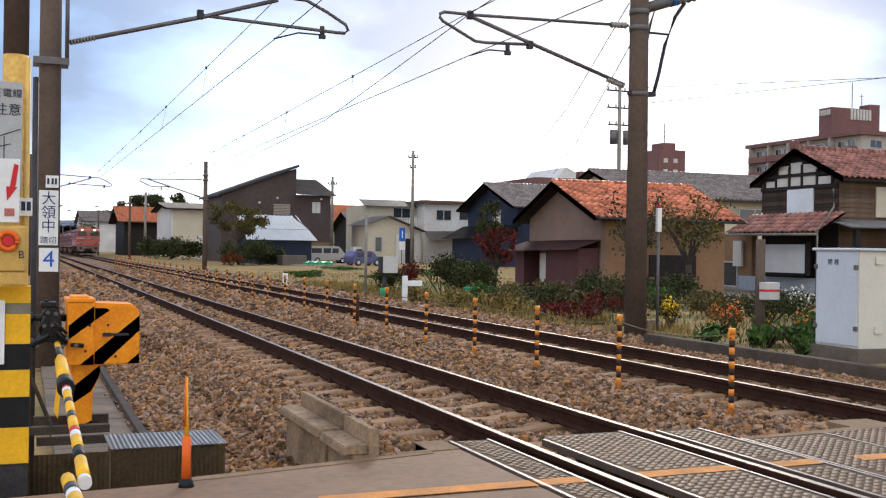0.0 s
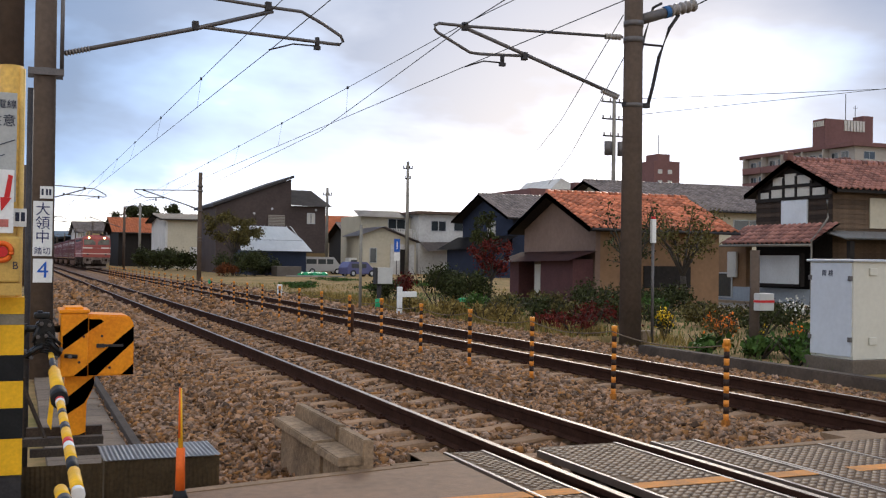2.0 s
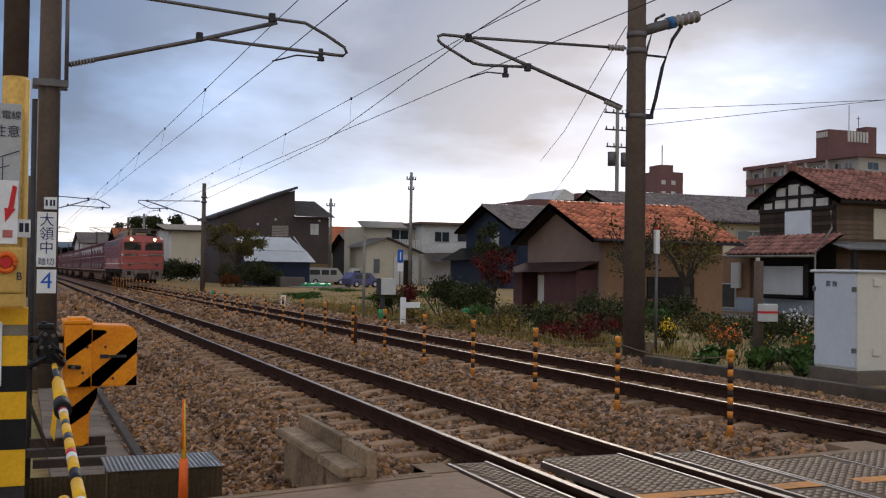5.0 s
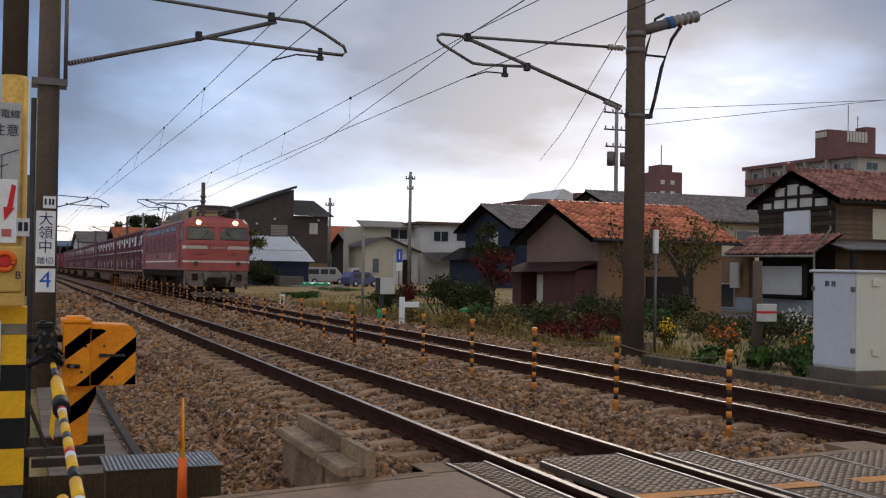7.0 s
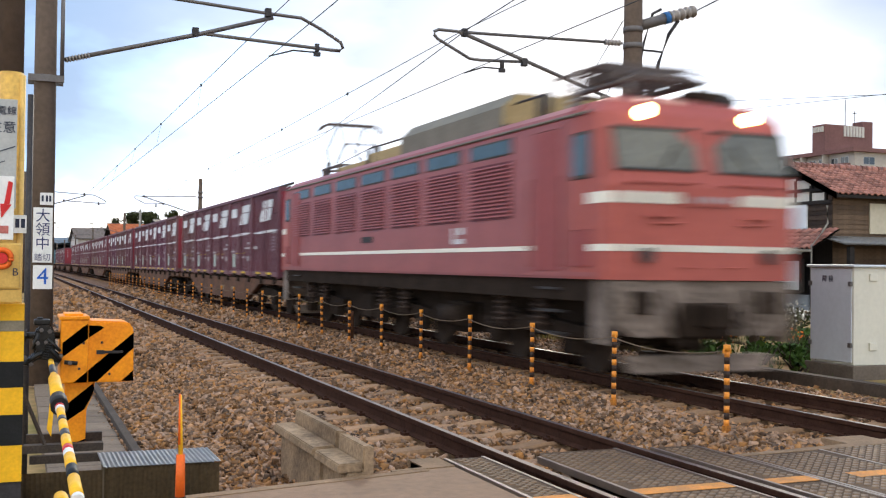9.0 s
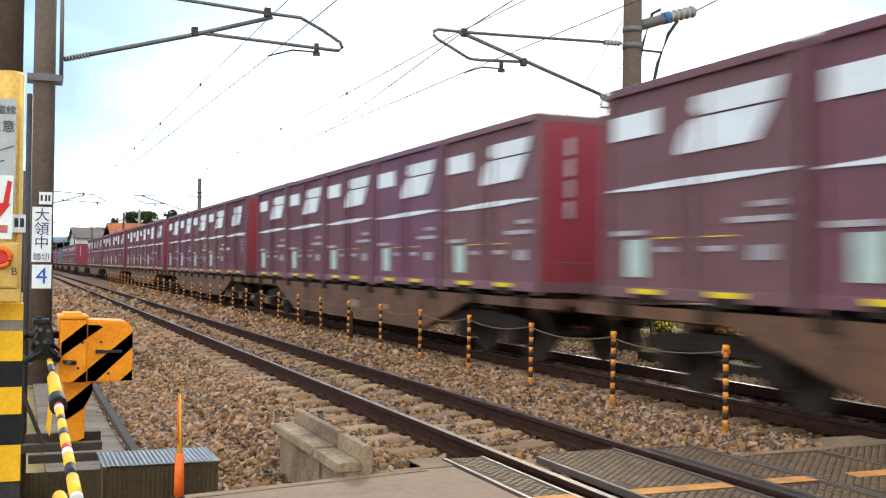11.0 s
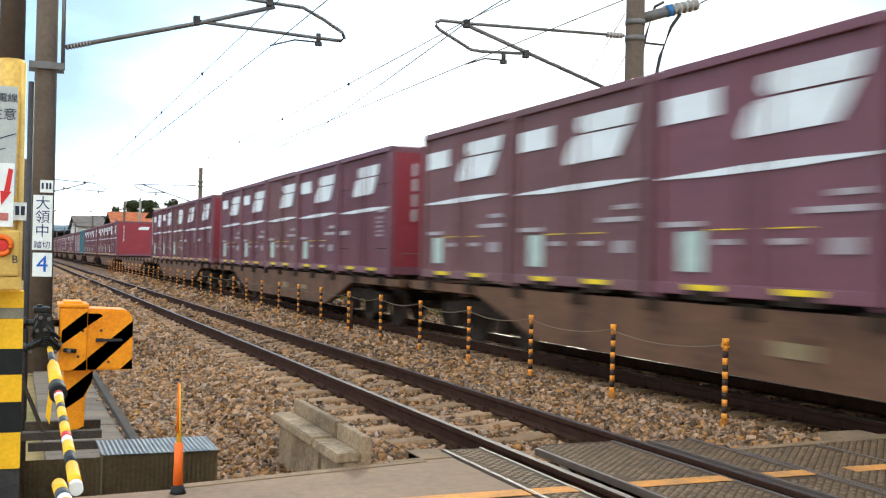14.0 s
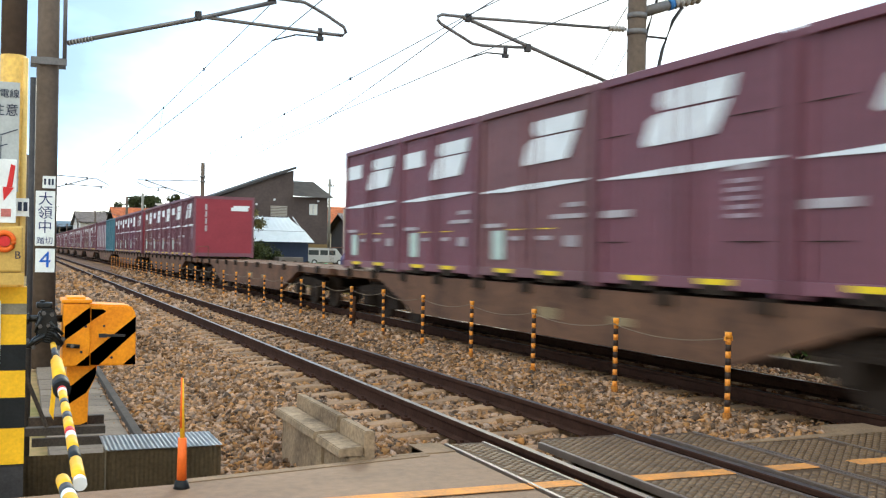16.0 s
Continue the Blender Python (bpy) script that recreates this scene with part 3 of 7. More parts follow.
    for dx, y in ((0.0, -0.10), (0.012, 0.12)):
        bm = B()
        prism(bm, [(0.10 + dx, 0.70), (0.20 + dx, 0.755), (0.32 + dx, 0.70), (0.345 + dx, 0.74), (0.28 + dx, 0.80), (0.275 + dx, 0.95), (0.245 + dx, 1.0),
                   (0.175 + dx, 1.0), (0.15 + dx, 0.93), (0.155 + dx, 0.80), (0.085 + dx, 0.735)], "y", y - 0.018, y + 0.018)
        part("cheek_plate", bm, holder, b)
    bm = B()
    box(bm, 0.135, 0.255, -0.09, 0.05, 1.0, 1.045, 0.01)
    box(bm, 0.16, 0.20, -0.07, 0.0, 1.045, 1.06, 0.004)
    part("top_cap", bm, holder, b)
    bm = B()
    tube(bm, [(0.03, 0.02, 0.915), (0.36, 0.02, 0.915)], 0.028, 12)
    tube(bm, [(0.055, 0.02, 0.915), (0.085, 0.02, 0.915)], 0.05, 6)
    tube(bm, [(0.335, 0.02, 0.905), (0.372, 0.02, 0.905)], 0.06, 14)
    part("pivot_shaft", bm, holder, b)
    for p0, p1, r in (((0.09, -0.13, 0.72), (0.20, -0.15, 0.80), 0.017), ((0.33, -0.13, 0.73), (0.245, -0.15, 0.83), 0.017), ((0.235, -0.14, 0.90), (0.33, -0.12, 0.80), 0.013),
                      ((0.13, -0.12, 0.82), (0.17, -0.14, 0.94), 0.014), ((0.36, -0.13, 0.715), (0.455, -0.12, 0.705), 0.016), ((0.04, -0.11, 0.72), (0.12, -0.12, 0.705), 0.018)):
        bm = B()
        tube(bm, [p0, p1], r, 8)
        part("lever", bm, holder, b)
    for x, z in ((0.075, 0.755), (0.12, 0.705), (0.335, 0.765), (0.19, 0.965), (0.25, 0.955), (0.225, 0.87), (0.165, 0.865), (0.40, 0.71), (0.30, 0.70)):
        bm = B()
        tube(bm, [(x, -0.145, z), (x, -0.105, z)], 0.017, 6)
        tube(bm, [(x, -0.160, z), (x, -0.14, z)], 0.009, 8)
        part("bolt", bm, GALV, b)
    for k in range(7):
        bm = B()
        tube(bm, [(0.215 + 0.006 * k, -0.15, 0.745 + 0.018 * k), (0.217 + 0.006 * k, -0.15, 0.754 + 0.018 * k)], 0.024, 10)
        part("spring_coil", bm, holder, b)
    bm = B()
    box(bm, 0.0, 0.66, -0.12, -0.02, 0.02, 0.08)
    box(bm, 0.1, 0.68, 0.3, 0.36, 0.02, 0.1)
    box(bm, 0.12, 0.64, -0.2, -0.14, -0.05, 0.01)
    tube(bm, [(0.06, -0.08, 0.5), (0.24, -0.08, 0.05)], 0.018, 6)
    tube(bm, [(0.06, -0.08, 0.05), (0.06, -0.08, 0.55)], 0.02, 6)
    part("frame", bm, mat("rusty_frame", (0.06, 0.045, 0.035), 0.8, vary=0.4), b)

    def boom(name, p, q, stripes, label):
        a = thing(name, label, "barrier boom")
        p, q = Vector(p), Vector(q)
        for s0, s1, m_, r in stripes:
            bm = B()
            tube(bm, [p + (q - p) * s0, p + (q - p) * s1], r, 16)
            part({"black_paint": "clamp_ring", "yellow_paint": "yellow_band", "red_paint": "red_label", "grey_band": "dark_band"}.get(m_.name, "white_band"), bm, m_, a)
        return a
    Y_, K_, R_, W_ = YELLOW, BLACK, RED, WHITE
    dark = mat("grey_band", (0.05, 0.05, 0.055), 0.5)
    st = [(0, 0.108, Y_, 0.0215), (0.108, 0.237, dark, 0.0215), (0.237, 0.292, Y_, 0.0215), (0.292, 0.517, Y_, 0.036), (0.517, 0.58, K_, 0.042), (0.58, 0.595, R_, 0.0215), (0.595, 0.61, W_, 0.0215), (0.61, 0.666, Y_, 0.0185), (0.666, 0.691, dark, 0.0185), (0.691, 0.747, Y_, 0.0185), (0.747, 0.776, dark, 0.0185), (0.776, 0.824, Y_, 0.0185), (0.824, 0.842, R_, 0.0185), (0.842, 0.86, W_, 0.0185), (0.86, 0.902, Y_, 0.0185), (0.902, 0.937, K_, 0.0185), (0.937, 0.992, Y_, 0.0185), (0.992, 1, W_, 0.0185)]
    boom("barrier_boom", (0.260, 8.720, 0.669), (0.164, 3.000, 0.795), st, "yellow and black striped barrier boom with red labels")
    boom("lower_boom", (0.122, 3.050, 0.798), (0.125, 2.060, 0.886),
         [(0.0, 0.2, Y_, 0.0185), (0.2, 0.32, dark, 0.0185), (0.32, 0.40, W_, 0.0185), (0.40, 0.6, Y_, 0.0185), (0.6, 0.75, dark, 0.0185), (0.75, 1.0, Y_, 0.0185)],
         "tip of a yellow and black boom below the first")
    bm = B()
    tube(bm, [(0.169, 3.286, 0.769), (0.122, 2.901, 0.811)], 0.006, 6)
    tagged(part("boom_link", bm, BLACK), "black strap that links the two booms", "strap")
    # yellow tag under the boom
    bm = B()
    prism(bm, [(0.19, 0.42), (0.215, 0.37), (0.225, 0.50), (0.235, 0.66), (0.21, 0.66), (0.2, 0.52)], "y", 6.9, 6.92)
    tagged(part("boom_tag", bm, YELLOW), "yellow plastic tag hanging below the boom", "tag")

    # warning post with striped skirt and signs
    w = thing("warning_post", "crossing warning post with yellow and black striped skirt", "warning post", pose(-0.055, 7.75, -0.62))
    bm = B()
    tube(bm, [(0, 0, 0), (0, 0, 3.32)], 0.083, 16)
    part("lower_pole", bm, mat("cream_yellow_pole", (0.72, 0.43, 0.10), 0.55, vary=0.15, scale=3, stain=(0.45, 0.26, 0.07)), w)
    bm = B()
    tube(bm, [(0, 0, 3.32), (0, 0, 6.5)], 0.081, 16)
    part("upper_pole", bm, POLE, w)
    bm = B()
    tube(bm, [(0.075, -0.05, 1.0), (0.075, -0.05, 3.3)], 0.02, 8)
    part("conduit", bm, mat("cream_conduit", (0.66, 0.42, 0.13), 0.55, vary=0.15), w)
    stripes = [(0.60, 0.84, Y_), (0.84, 1.04, K_), (1.04, 1.22, Y_), (1.22, 1.39, K_), (1.39, 1.59, Y_), (1.59, 1.66, mat("grey_tape", (0.2, 0.17, 0.12), 0.6)),
               (1.66, 1.77, Y_)]
    for z0, z1, m_ in stripes:
        bm = B()
        box(bm, -0.5, 0.112, -0.16, 0.1, z0 + 0.001, z1 - 0.001)
        part("skirt_band", bm, m_, w)
    bm = B()
    box(bm, -0.5, 0.11, -0.14, 0.1, -0.02, 0.6)
    part("skirt_base", bm, STEEL_DARK, w)
    bm = B()
    box(bm, -0.3, -0.045, -0.182, -0.168, 1.26, 1.68, 0.004)
    part("notice", bm, WHITE, w)

    e_ = thing("emergency_button_box", "yellow emergency button box with a red ring", "button box", pose(-0.05, 7.5, 0))
    bm = B()
    box(bm, -0.28, 0.075, -0.06, 0.06, 1.25, 1.55, 0.015)
    part("case", bm, mat("ochre_case", (0.55, 0.34, 0.09), 0.5, vary=0.15), e_)
    bm = B()
    ring = [(-0.035 + 0.055 * math.cos(a), -0.075, 1.45 + 0.055 * math.sin(a)) for a in np.linspace(0, 2 * math.pi, 25)]
    tube(bm, ring, 0.017, 8)
    part("button_ring", bm, ORANGE, e_)
    bm = B()
    tube(bm, [(-0.035, -0.061, 1.45), (-0.035, -0.085, 1.45)], 0.035, 14)
    part("button", bm, RED, e_)
    lettering("letter", "B", 0.07, INK, e_, pose(0.045, -0.0625, 1.36, 90))
    bm = B()
    box(bm, -0.28, 0.085, -0.05, 0.05, 1.17, 1.248)
    part("bracket", bm, mat("ochre_case", (0.5, 0.3, 0.1)), e_)

    s = thing("arrow_sign", "white sign board with a red slanted arrow", "sign", pose(-0.05, 7.45, 0))
    bm = B()
    box(bm, -0.32, 0.03, -0.01, 0.01, 1.57, 1.98, 0.003)
    part("board", bm, WHITE, s)
    bm = B()
    prism(bm, [(-0.005, 1.95), (0.022, 1.94), (0.004, 1.80), (-0.03, 1.80)], "y", -0.0145, -0.0115)
    prism(bm, [(-0.052, 1.802), (0.016, 1.798), (-0.045, 1.71)], "y", -0.0148, -0.0112)
    part("arrow", bm, RED, s)
    bm = B()
    box(bm, -0.06, 0.0, -0.013, -0.0105, 1.61, 1.66)
    part("caption_bar", bm, mat("faded_red", (0.45, 0.14, 0.12), 0.6), s)
    s = thing("high_voltage_sign", "grey metal high voltage warning sign with pictogram", "sign", pose(-0.05, 7.6, 0))
    bm = B()
    box(bm, -0.36, 0.04, -0.008, 0.008, 1.78, 2.50, 0.002)
    part("board", bm, mat("grey_sign", (0.40, 0.40, 0.38), 0.5, vary=0.1), s)
    lettering("first_line", "圧電線", 0.062, INK, s, pose(-0.055, -0.0095, 2.42, 90))
    lettering("second_line", "注意", 0.085, INK, s, pose(-0.05, -0.0095, 2.31, 90))
    bm = B()
    for p0, p1 in (((-0.2, 2.1), (0.03, 2.19)), ((-0.1, 2.02), (-0.1, 2.14)), ((-0.07, 1.98), (-0.07, 2.14)), ((-0.13, 2.06), (-0.03, 2.09))):
        tube(bm, [(p0[0], -0.010, p0[1]), (p1[0], -0.010, p1[1])], 0.003, 5)
    part("pictogram", bm, INK, s)
    s = thing("number_plate_sign", "white pole plate with black digits", "sign", pose(0, 7.66, 0))
    bm = B()
    box(bm, -0.06, 0.06, -0.006, 0.006, 1.62, 1.74)
    part("board", bm, WHITE, s)
    for i in range(3):
        bm = B()
        box(bm, -0.045 + i * 0.035, -0.02 + i * 0.035, -0.009, -0.0065, 1.655, 1.715)
        part("digit_bar", bm, INK, s)
    # slim dark mast beside the post
    bm = B()
    tube(bm, [(0, 0, 0), (0, 0, 3.6)], 0.028, 8)
    ob = tagged(part("slim_mast", bm, STEEL_DARK), "slim dark steel mast behind the warning post", "mast")
    ob.matrix_basis = pose(0.10, 10.6, -0.62)


# ---- poles, cantilevers and wires ----
POLE_Y = [17.0, 67.0, 117.0, 167.0, 217.0, 267.0, 317.0]


def insulator(bm, p, q, r, n=6):
    """One turned body with n sheds."""
    p, q = Vector(p), Vector(q)
    d = (q - p).normalized()
    side = d.cross(Vector((0, 1, 0))).normalized()
    up = side.cross(d)
    rings = []
    for i in range(n):
        for u, k in ((0.0, 0.55), (0.08, 1.0), (0.42, 0.92), (0.5, 0.55)):
            c = p + (q - p) * ((i + u) / n)
            rings.append([bm.verts.new(c + (side * math.cos(a) + up * math.sin(a)) * r * k) for a in np.linspace(0, 2 * math.pi, 11)[:-1]])
    for a, b in zip(rings, rings[1:]):
        for j in range(10):
            bm.faces.new((a[j], a[(j + 1) % 10], b[(j + 1) % 10], b[j])).smooth = True
    bm.faces.new(rings[0][::-1])
    bm.faces.new(rings[-1])


def cantilever(name, side, y, near=True):
    """The bracket that holds the wires: side 1 reaches from the left pole to the right, -1 from the right pole to the left."""
    c = thing(name, "grey tubular catenary bracket with insulators on the pole", "catenary bracket", group="catenary brackets")

    def X(d):
        return (0.50 + d) if side == 1 else (10.34 - d)
    bm = B()
    tube(bm, [(X(0.12), y, 4.47), (X(2.1), y, 5.04), (X(3.28), y, 5.42)] if side == 1 else [(X(0.12), y, 4.50), (X(3.3), y, 5.50)], 0.035, 8)
    part("lower_tube", bm, GALV, c)
    bm = B()
    tip = [(X(0.05), y, 5.66), (X(3.2), y, 5.48), (X(3.75), y, 5.46), (X(4.1), y, 5.30), (X(4.42), y, 5.12), (X(4.46), y, 5.03), (X(4.40), y, 4.98),
           (X(4.25), y, 4.98), (X(2.1), y, 5.06)] if side == 1 else \
          [(X(0.05), y, 5.59), (X(3.1), y, 5.5), (X(3.68), y, 5.5), (X(3.76), y, 5.46), (X(3.76), y, 5.40), (X(3.7), y, 5.34), (X(3.1), y, 5.05), (X(2.9), y, 5.04), (X(2.0), y, 5.08)]
    tube(bm, tip, 0.028, 8)
    part("upper_tube", bm, GALV, c)
    bm = B()
    a = 4.02 if side == 1 else 2.48
    tube(bm, [(X(a), y, 5.06), (X(a), y, 4.90)], 0.04, 8)
    box(bm, X(a) - 0.05, X(a) + 0.05, y - 0.04, y + 0.04, 4.86, 4.92)
    e = -0.8 if side == 1 else 0.72
    tube(bm, [(X(a), y, 4.92), (X(a + e * 0.5), y, 4.92), (X(a + e), y, 4.79)], 0.014, 6)
    part("steady_arm", bm, STEEL_DARK, c)
    for d, z in ((2.05, 5.0), (3.2, 5.42)):
        bm = B()
        box(bm, X(d) - 0.05, X(d) + 0.05, y - 0.05, y + 0.05, z, z + 0.14, 0.01)
        part("tube_clamp", bm, STEEL_DARK, c)
    if near:
        bm = B()
        insulator(bm, (X(0.14), y, 4.475), (X(0.50), y, 4.58), 0.05, 8)
        part("insulator", bm, PORCELAIN, c)
        bm = B()
        insulator(bm, (X(0.10), y, 5.657 if side == 1 else 5.587), (X(0.45), y, 5.635 if side == 1 else 5.575), 0.06, 5)
        part("insulator", bm, PORCELAIN, c)
    return c


def build_poles():
    for i, y in enumerate(POLE_Y):
        for side, x in ((1, 0.355), (-1, 10.52)):
            p = thing("catenary_pole", "round weathered concrete catenary pole beside the track", "catenary pole",
                      pose(x, y, -0.4), "catenary poles")
            bm = B()
            tube(bm, [(0, 0, 0), (0, 0, 9.2 if side == -1 and i == 0 else 7.5 if i == 0 else 7.1)], 0.15 if i else 0.205 if side == -1 else 0.175, 20, 0.12 if i else 0.155 if side == -1 else 0.145)
            part("shaft", bm, POLE, p)
            bands = ((4.55, 0.06), (5.95, 0.05)) if side == 1 else ((4.7, 0.08), (5.9, 0.1), (6.2, 0.1), (3.05, 0.03), (2.85, 0.03))
            for z, h in bands:
                bm = B()
                tube(bm, [(0, 0, z), (0, 0, z + h)], 0.185, 20)
                part("band", bm, GALV, p)
            if i == 0 and side == 1:
                bm = B()
                box(bm, -0.24, 0.26, -0.20, -0.14, 4.50, 4.60)
                box(bm, -0.24, 0.26, 0.14, 0.20, 4.50, 4.60)
                tube(bm, [(0.23, -0.1, 4.55), (0.23, -0.1, 6.2)], 0.03, 8)
                part("clamp", bm, GALV, p)
            cantilever("catenary_bracket", side, y, i < 2)
    # signs on the first left pole
    s = thing("crossing_name_sign", "white vertical name plate with dark blue characters", "sign", pose(0.355, 16.80, 0))
    bm = B()
    box(bm, -0.135, 0.135, -0.01, 0.01, 1.42, 2.23, 0.003)
    part("plate", bm, WHITE, s)
    navy = mat("navy_ink", (0.02, 0.025, 0.10), 0.6, vary=0.1)
    for i, ch in enumerate("大領中"):
        lettering("character", ch, 0.21, navy, s, pose(0, -0.0125, 2.10 - i * 0.205, 90))
    lettering("small_word", "踏切", 0.115, navy, s, pose(0, -0.0125, 1.49, 90))
    s = thing("number_sign", "white plate with a blue figure four", "sign", pose(0.365, 16.80, 0))
    bm = B()
    box(bm, -0.135, 0.135, -0.01, 0.01, 1.03, 1.38, 0.003)
    part("plate", bm, WHITE, s)
    lettering("figure", "4", 0.34, BLUE, s, pose(0, -0.0125, 1.205, 90))
    s = thing("pole_number_plate", "small white pole plate with black digits", "sign", pose(0.40, 16.80, 0))
    bm = B()
    box(bm, -0.09, 0.09, -0.008, 0.008, 2.27, 2.45, 0.002)
    part("plate", bm, WHITE, s)
    for x, w in ((-0.055, 0.03), (0.005, 0.03), (0.05, 0.03)):
        bm = B()
        box(bm, x - w / 2, x + w / 2, -0.011, -0.0085, 2.32, 2.41)
        part("digit_bar", bm, INK, s)
    # anchor of a wire on the right pole
    a = thing("wire_anchor", "steel strut with a large grey insulator on the pole", "wire anchor", pose(10.52, 17, 0))
    bm = B()
    tube(bm, [(0.10, 0, 5.93), (0.78, 0, 6.17)], 0.10, 14)
    part("drum", bm, GALV, a)
    bm = B()
    insulator(bm, (0.78, 0, 6.17), (1.40, 0, 6.36), 0.12, 5)
    part("insulator", bm, PORCELAIN, a)
    bm = B()
    tube(bm, [(0.66, 0, 6.13), (0.76, 0, 6.165)], 0.115, 14)
    part("blue_band", bm, mat("blue_band", (0.03, 0.12, 0.3), 0.5), a)
    bm = B()
    tube(bm, [(0.32, 0, 4.36), (0.42, 0, 4.7), (0.56, 0, 5.3), (0.78, 0, 5.85), (0.98, 0, 6.12)], 0.035, 8)
    tube(bm, [(0.12, 0, 5.1), (0.22, 0, 5.6), (0.42, 0, 6.2), (0.6, 0, 6.3)], 0.028, 8)
    tube(bm, [(0.2, 0, 5.5), (0.62, 0, 5.5)], 0.022, 6)
    box(bm, -0.2, 0.34, -0.06, 0.06, 4.32, 4.40)
    part("strut", bm, STEEL_DARK, a)

    def wire(name, pts, r, label, group="catenary wires"):
        bm = B()
        tube(bm, pts, r, 6)
        tagged(part(name, bm, WIRE), label, "wire", group)

    def sagged(x0, x1, y0, y1, z, sag, n=12):
        return [(x0 + (x1 - x0) * k / n, y0 + (y1 - y0) * k / n, z - sag * 4 * (k / n) * (1 - k / n)) for k in range(n + 1)]
    ys = [-33.0] + POLE_Y
    for j, (a_, b_) in enumerate(zip(ys, ys[1:])):
        for c0, c1, m0, m1, zm in (((3.47, 3.73), (3.73, 3.47))[j % 2] + (3.77, 3.77, 5.45), ((7.35, 7.11), (7.11, 7.35))[j % 2] + ((7.78, 7.07), (7.07, 7.78))[j % 2] + (5.5,)):
            wire("contact_wire", [(c0, a_, 4.78), (c1, b_, 4.78)], 0.007, "taut copper contact wire over the track")
            wire("messenger_wire", [(m0 + (m1 - m0) * p[0], p[1], p[2]) for p in sagged(0, 1, a_, b_, zm, 0.05)], 0.007, "taut steel messenger wire over the track")
            n = 7
            for k in range(1, n):
                u = k / n
                y = a_ + (b_ - a_) * u
                if y < 5 or y > 130:
                    continue
                zt = zm - 0.05 * 4 * u * (1 - u)
                xm, xc_ = m0 + (m1 - m0) * u, c0 + (c1 - c0) * u
                bm = B()
                tube(bm, [(xm, y, zt), (xc_, y, 4.78)], 0.003, 4)
                box(bm, xm - 0.02, xm + 0.02, y - 0.03, y + 0.03, zt - 0.03, zt + 0.03)
                tagged(part("dropper", bm, WIRE), "thin dropper wire between the catenary wires", "dropper", "droppers")
    wire("anchor_wire", [(11.92, 17, 6.36), (13.3, 15.7, 7.2), (16, 13.4, 8.9)], 0.012, "steel stay wire leading off from the anchor")
    wire("overlap_wire", [(6.2, 4, 5.5), (7.0, 15.3, 5.5), (7.1, 16.8, 5.5), (7.8, 23, 5.5), (8.9, 33, 5.5), (10.4, 67, 5.6)], 0.0085, "spare wire of the catenary overlap")
    for p, q in (((10.3, 17, 6.0), (22.67, 45, 6.69)), ((10.4, 17, 5.35), (23.29, 45, 5.12))):
        wire("service_wire", [p, [(a + b) / 2 - (0.25 if k == 2 else 0) for k, (a, b) in enumerate(zip(p, q))], q], 0.010, "slack service wire from the pole to the houses")
    for dz in (0.0, 0.5):
        wire("power_line", [(36.3, 60, 12.06 if dz == 0 else 10.96), (60, 52, 13.6 + dz), (90, 42, 16 + dz)], 0.02, "distant sagging power line over the roofs")


# ---- rope posts between the tracks ----


POST_ORANGE = mat("faded_orange_band", (0.70, 0.255, 0.035), 0.45, vary=0.2, scale=6, stain=(0.46, 0.15, 0.03))
POST_DARK = mat("dark_band", (0.035, 0.02, 0.014), 0.6, vary=0.3)


def build_posts():
    p = thing("rope_post", "slim amber and black banded rope post in the ballast", "rope post", pose(6.06, 8.13, -0.12), "rope posts")
    n = 12
    for i in range(n):
        bm = B()
        tube(bm, [(0, 0, 0.06 + i * 0.0633), (0, 0, 0.06 + (i + 1) * 0.0633)], 0.027, 10)
        part("amber_band" if i % 2 else "dark_band", bm, POST_ORANGE if i % 2 else POST_DARK, p)
    bm = B()
    tube(bm, [(0, 0, -0.06), (0, 0, 0.13)], 0.040, 6)
    tube(bm, [(0, 0, -0.06), (0, 0, 0.05), (0, 0, 0.07)], 0.058, 6)
    part("socket", bm, mat("rusty_amber", (0.42, 0.15, 0.02), 0.7, vary=0.35, stain=(0.15, 0.06, 0.02)), p)
    bm = B()
    tube(bm, [(0, 0, 0.81), (0, 0, 0.87)], 0.034, 10)
    box(bm, -0.042, 0.042, -0.010, 0.010, 0.79, 0.83)
    part("cap", bm, mat("post_cap_amber", (0.66, 0.24, 0.03), 0.45, vary=0.2), p)
    ys = [8.13 + 1.99 * i for i in range(36)]
    for y in ys[1:]:
        copy_thing(p, pose(6.06, y, -0.12 + random.uniform(-.015, .01), random.uniform(-.8, .8), random.uniform(-.8, .8), random.uniform(0, 90)))
    rope = mat("rope", (0.15, 0.105, 0.07), 0.85, vary=0.2)
    for a_, b_ in zip(ys, ys[1:]):
        bm = B()
        tube(bm, [(6.03, a_ + (b_ - a_) * k / 8, 0.69 - 0.075 * 4 * (k / 8) * (1 - k / 8)) for k in range(9)], 0.006 if a_ < 24 else 0.009, 5)
        tagged(part("guard_rope", bm, rope), "slack pale rope between two posts", "rope", "guard ropes")


def build_stake():
    bm = B()
    tube(bm, [(0, 0, -0.15), (0, 0, 0.5), (0.004, 0, 0.62)], 0.055, 8, 0.042)
    ob = tagged(part("brown_stake", bm, mat("rusty_brown", (0.07, 0.03, 0.016), 0.85, vary=0.35, scale=6)), "short rusty brown stake among the rope posts", "stake")
    ob.matrix_basis = pose(6.24, 20.5, -0.1)


build_crossing()
build_stake()
build_trackside_walls()
build_barrier_side()
before = set(bpy.data.objects)
build_poles()
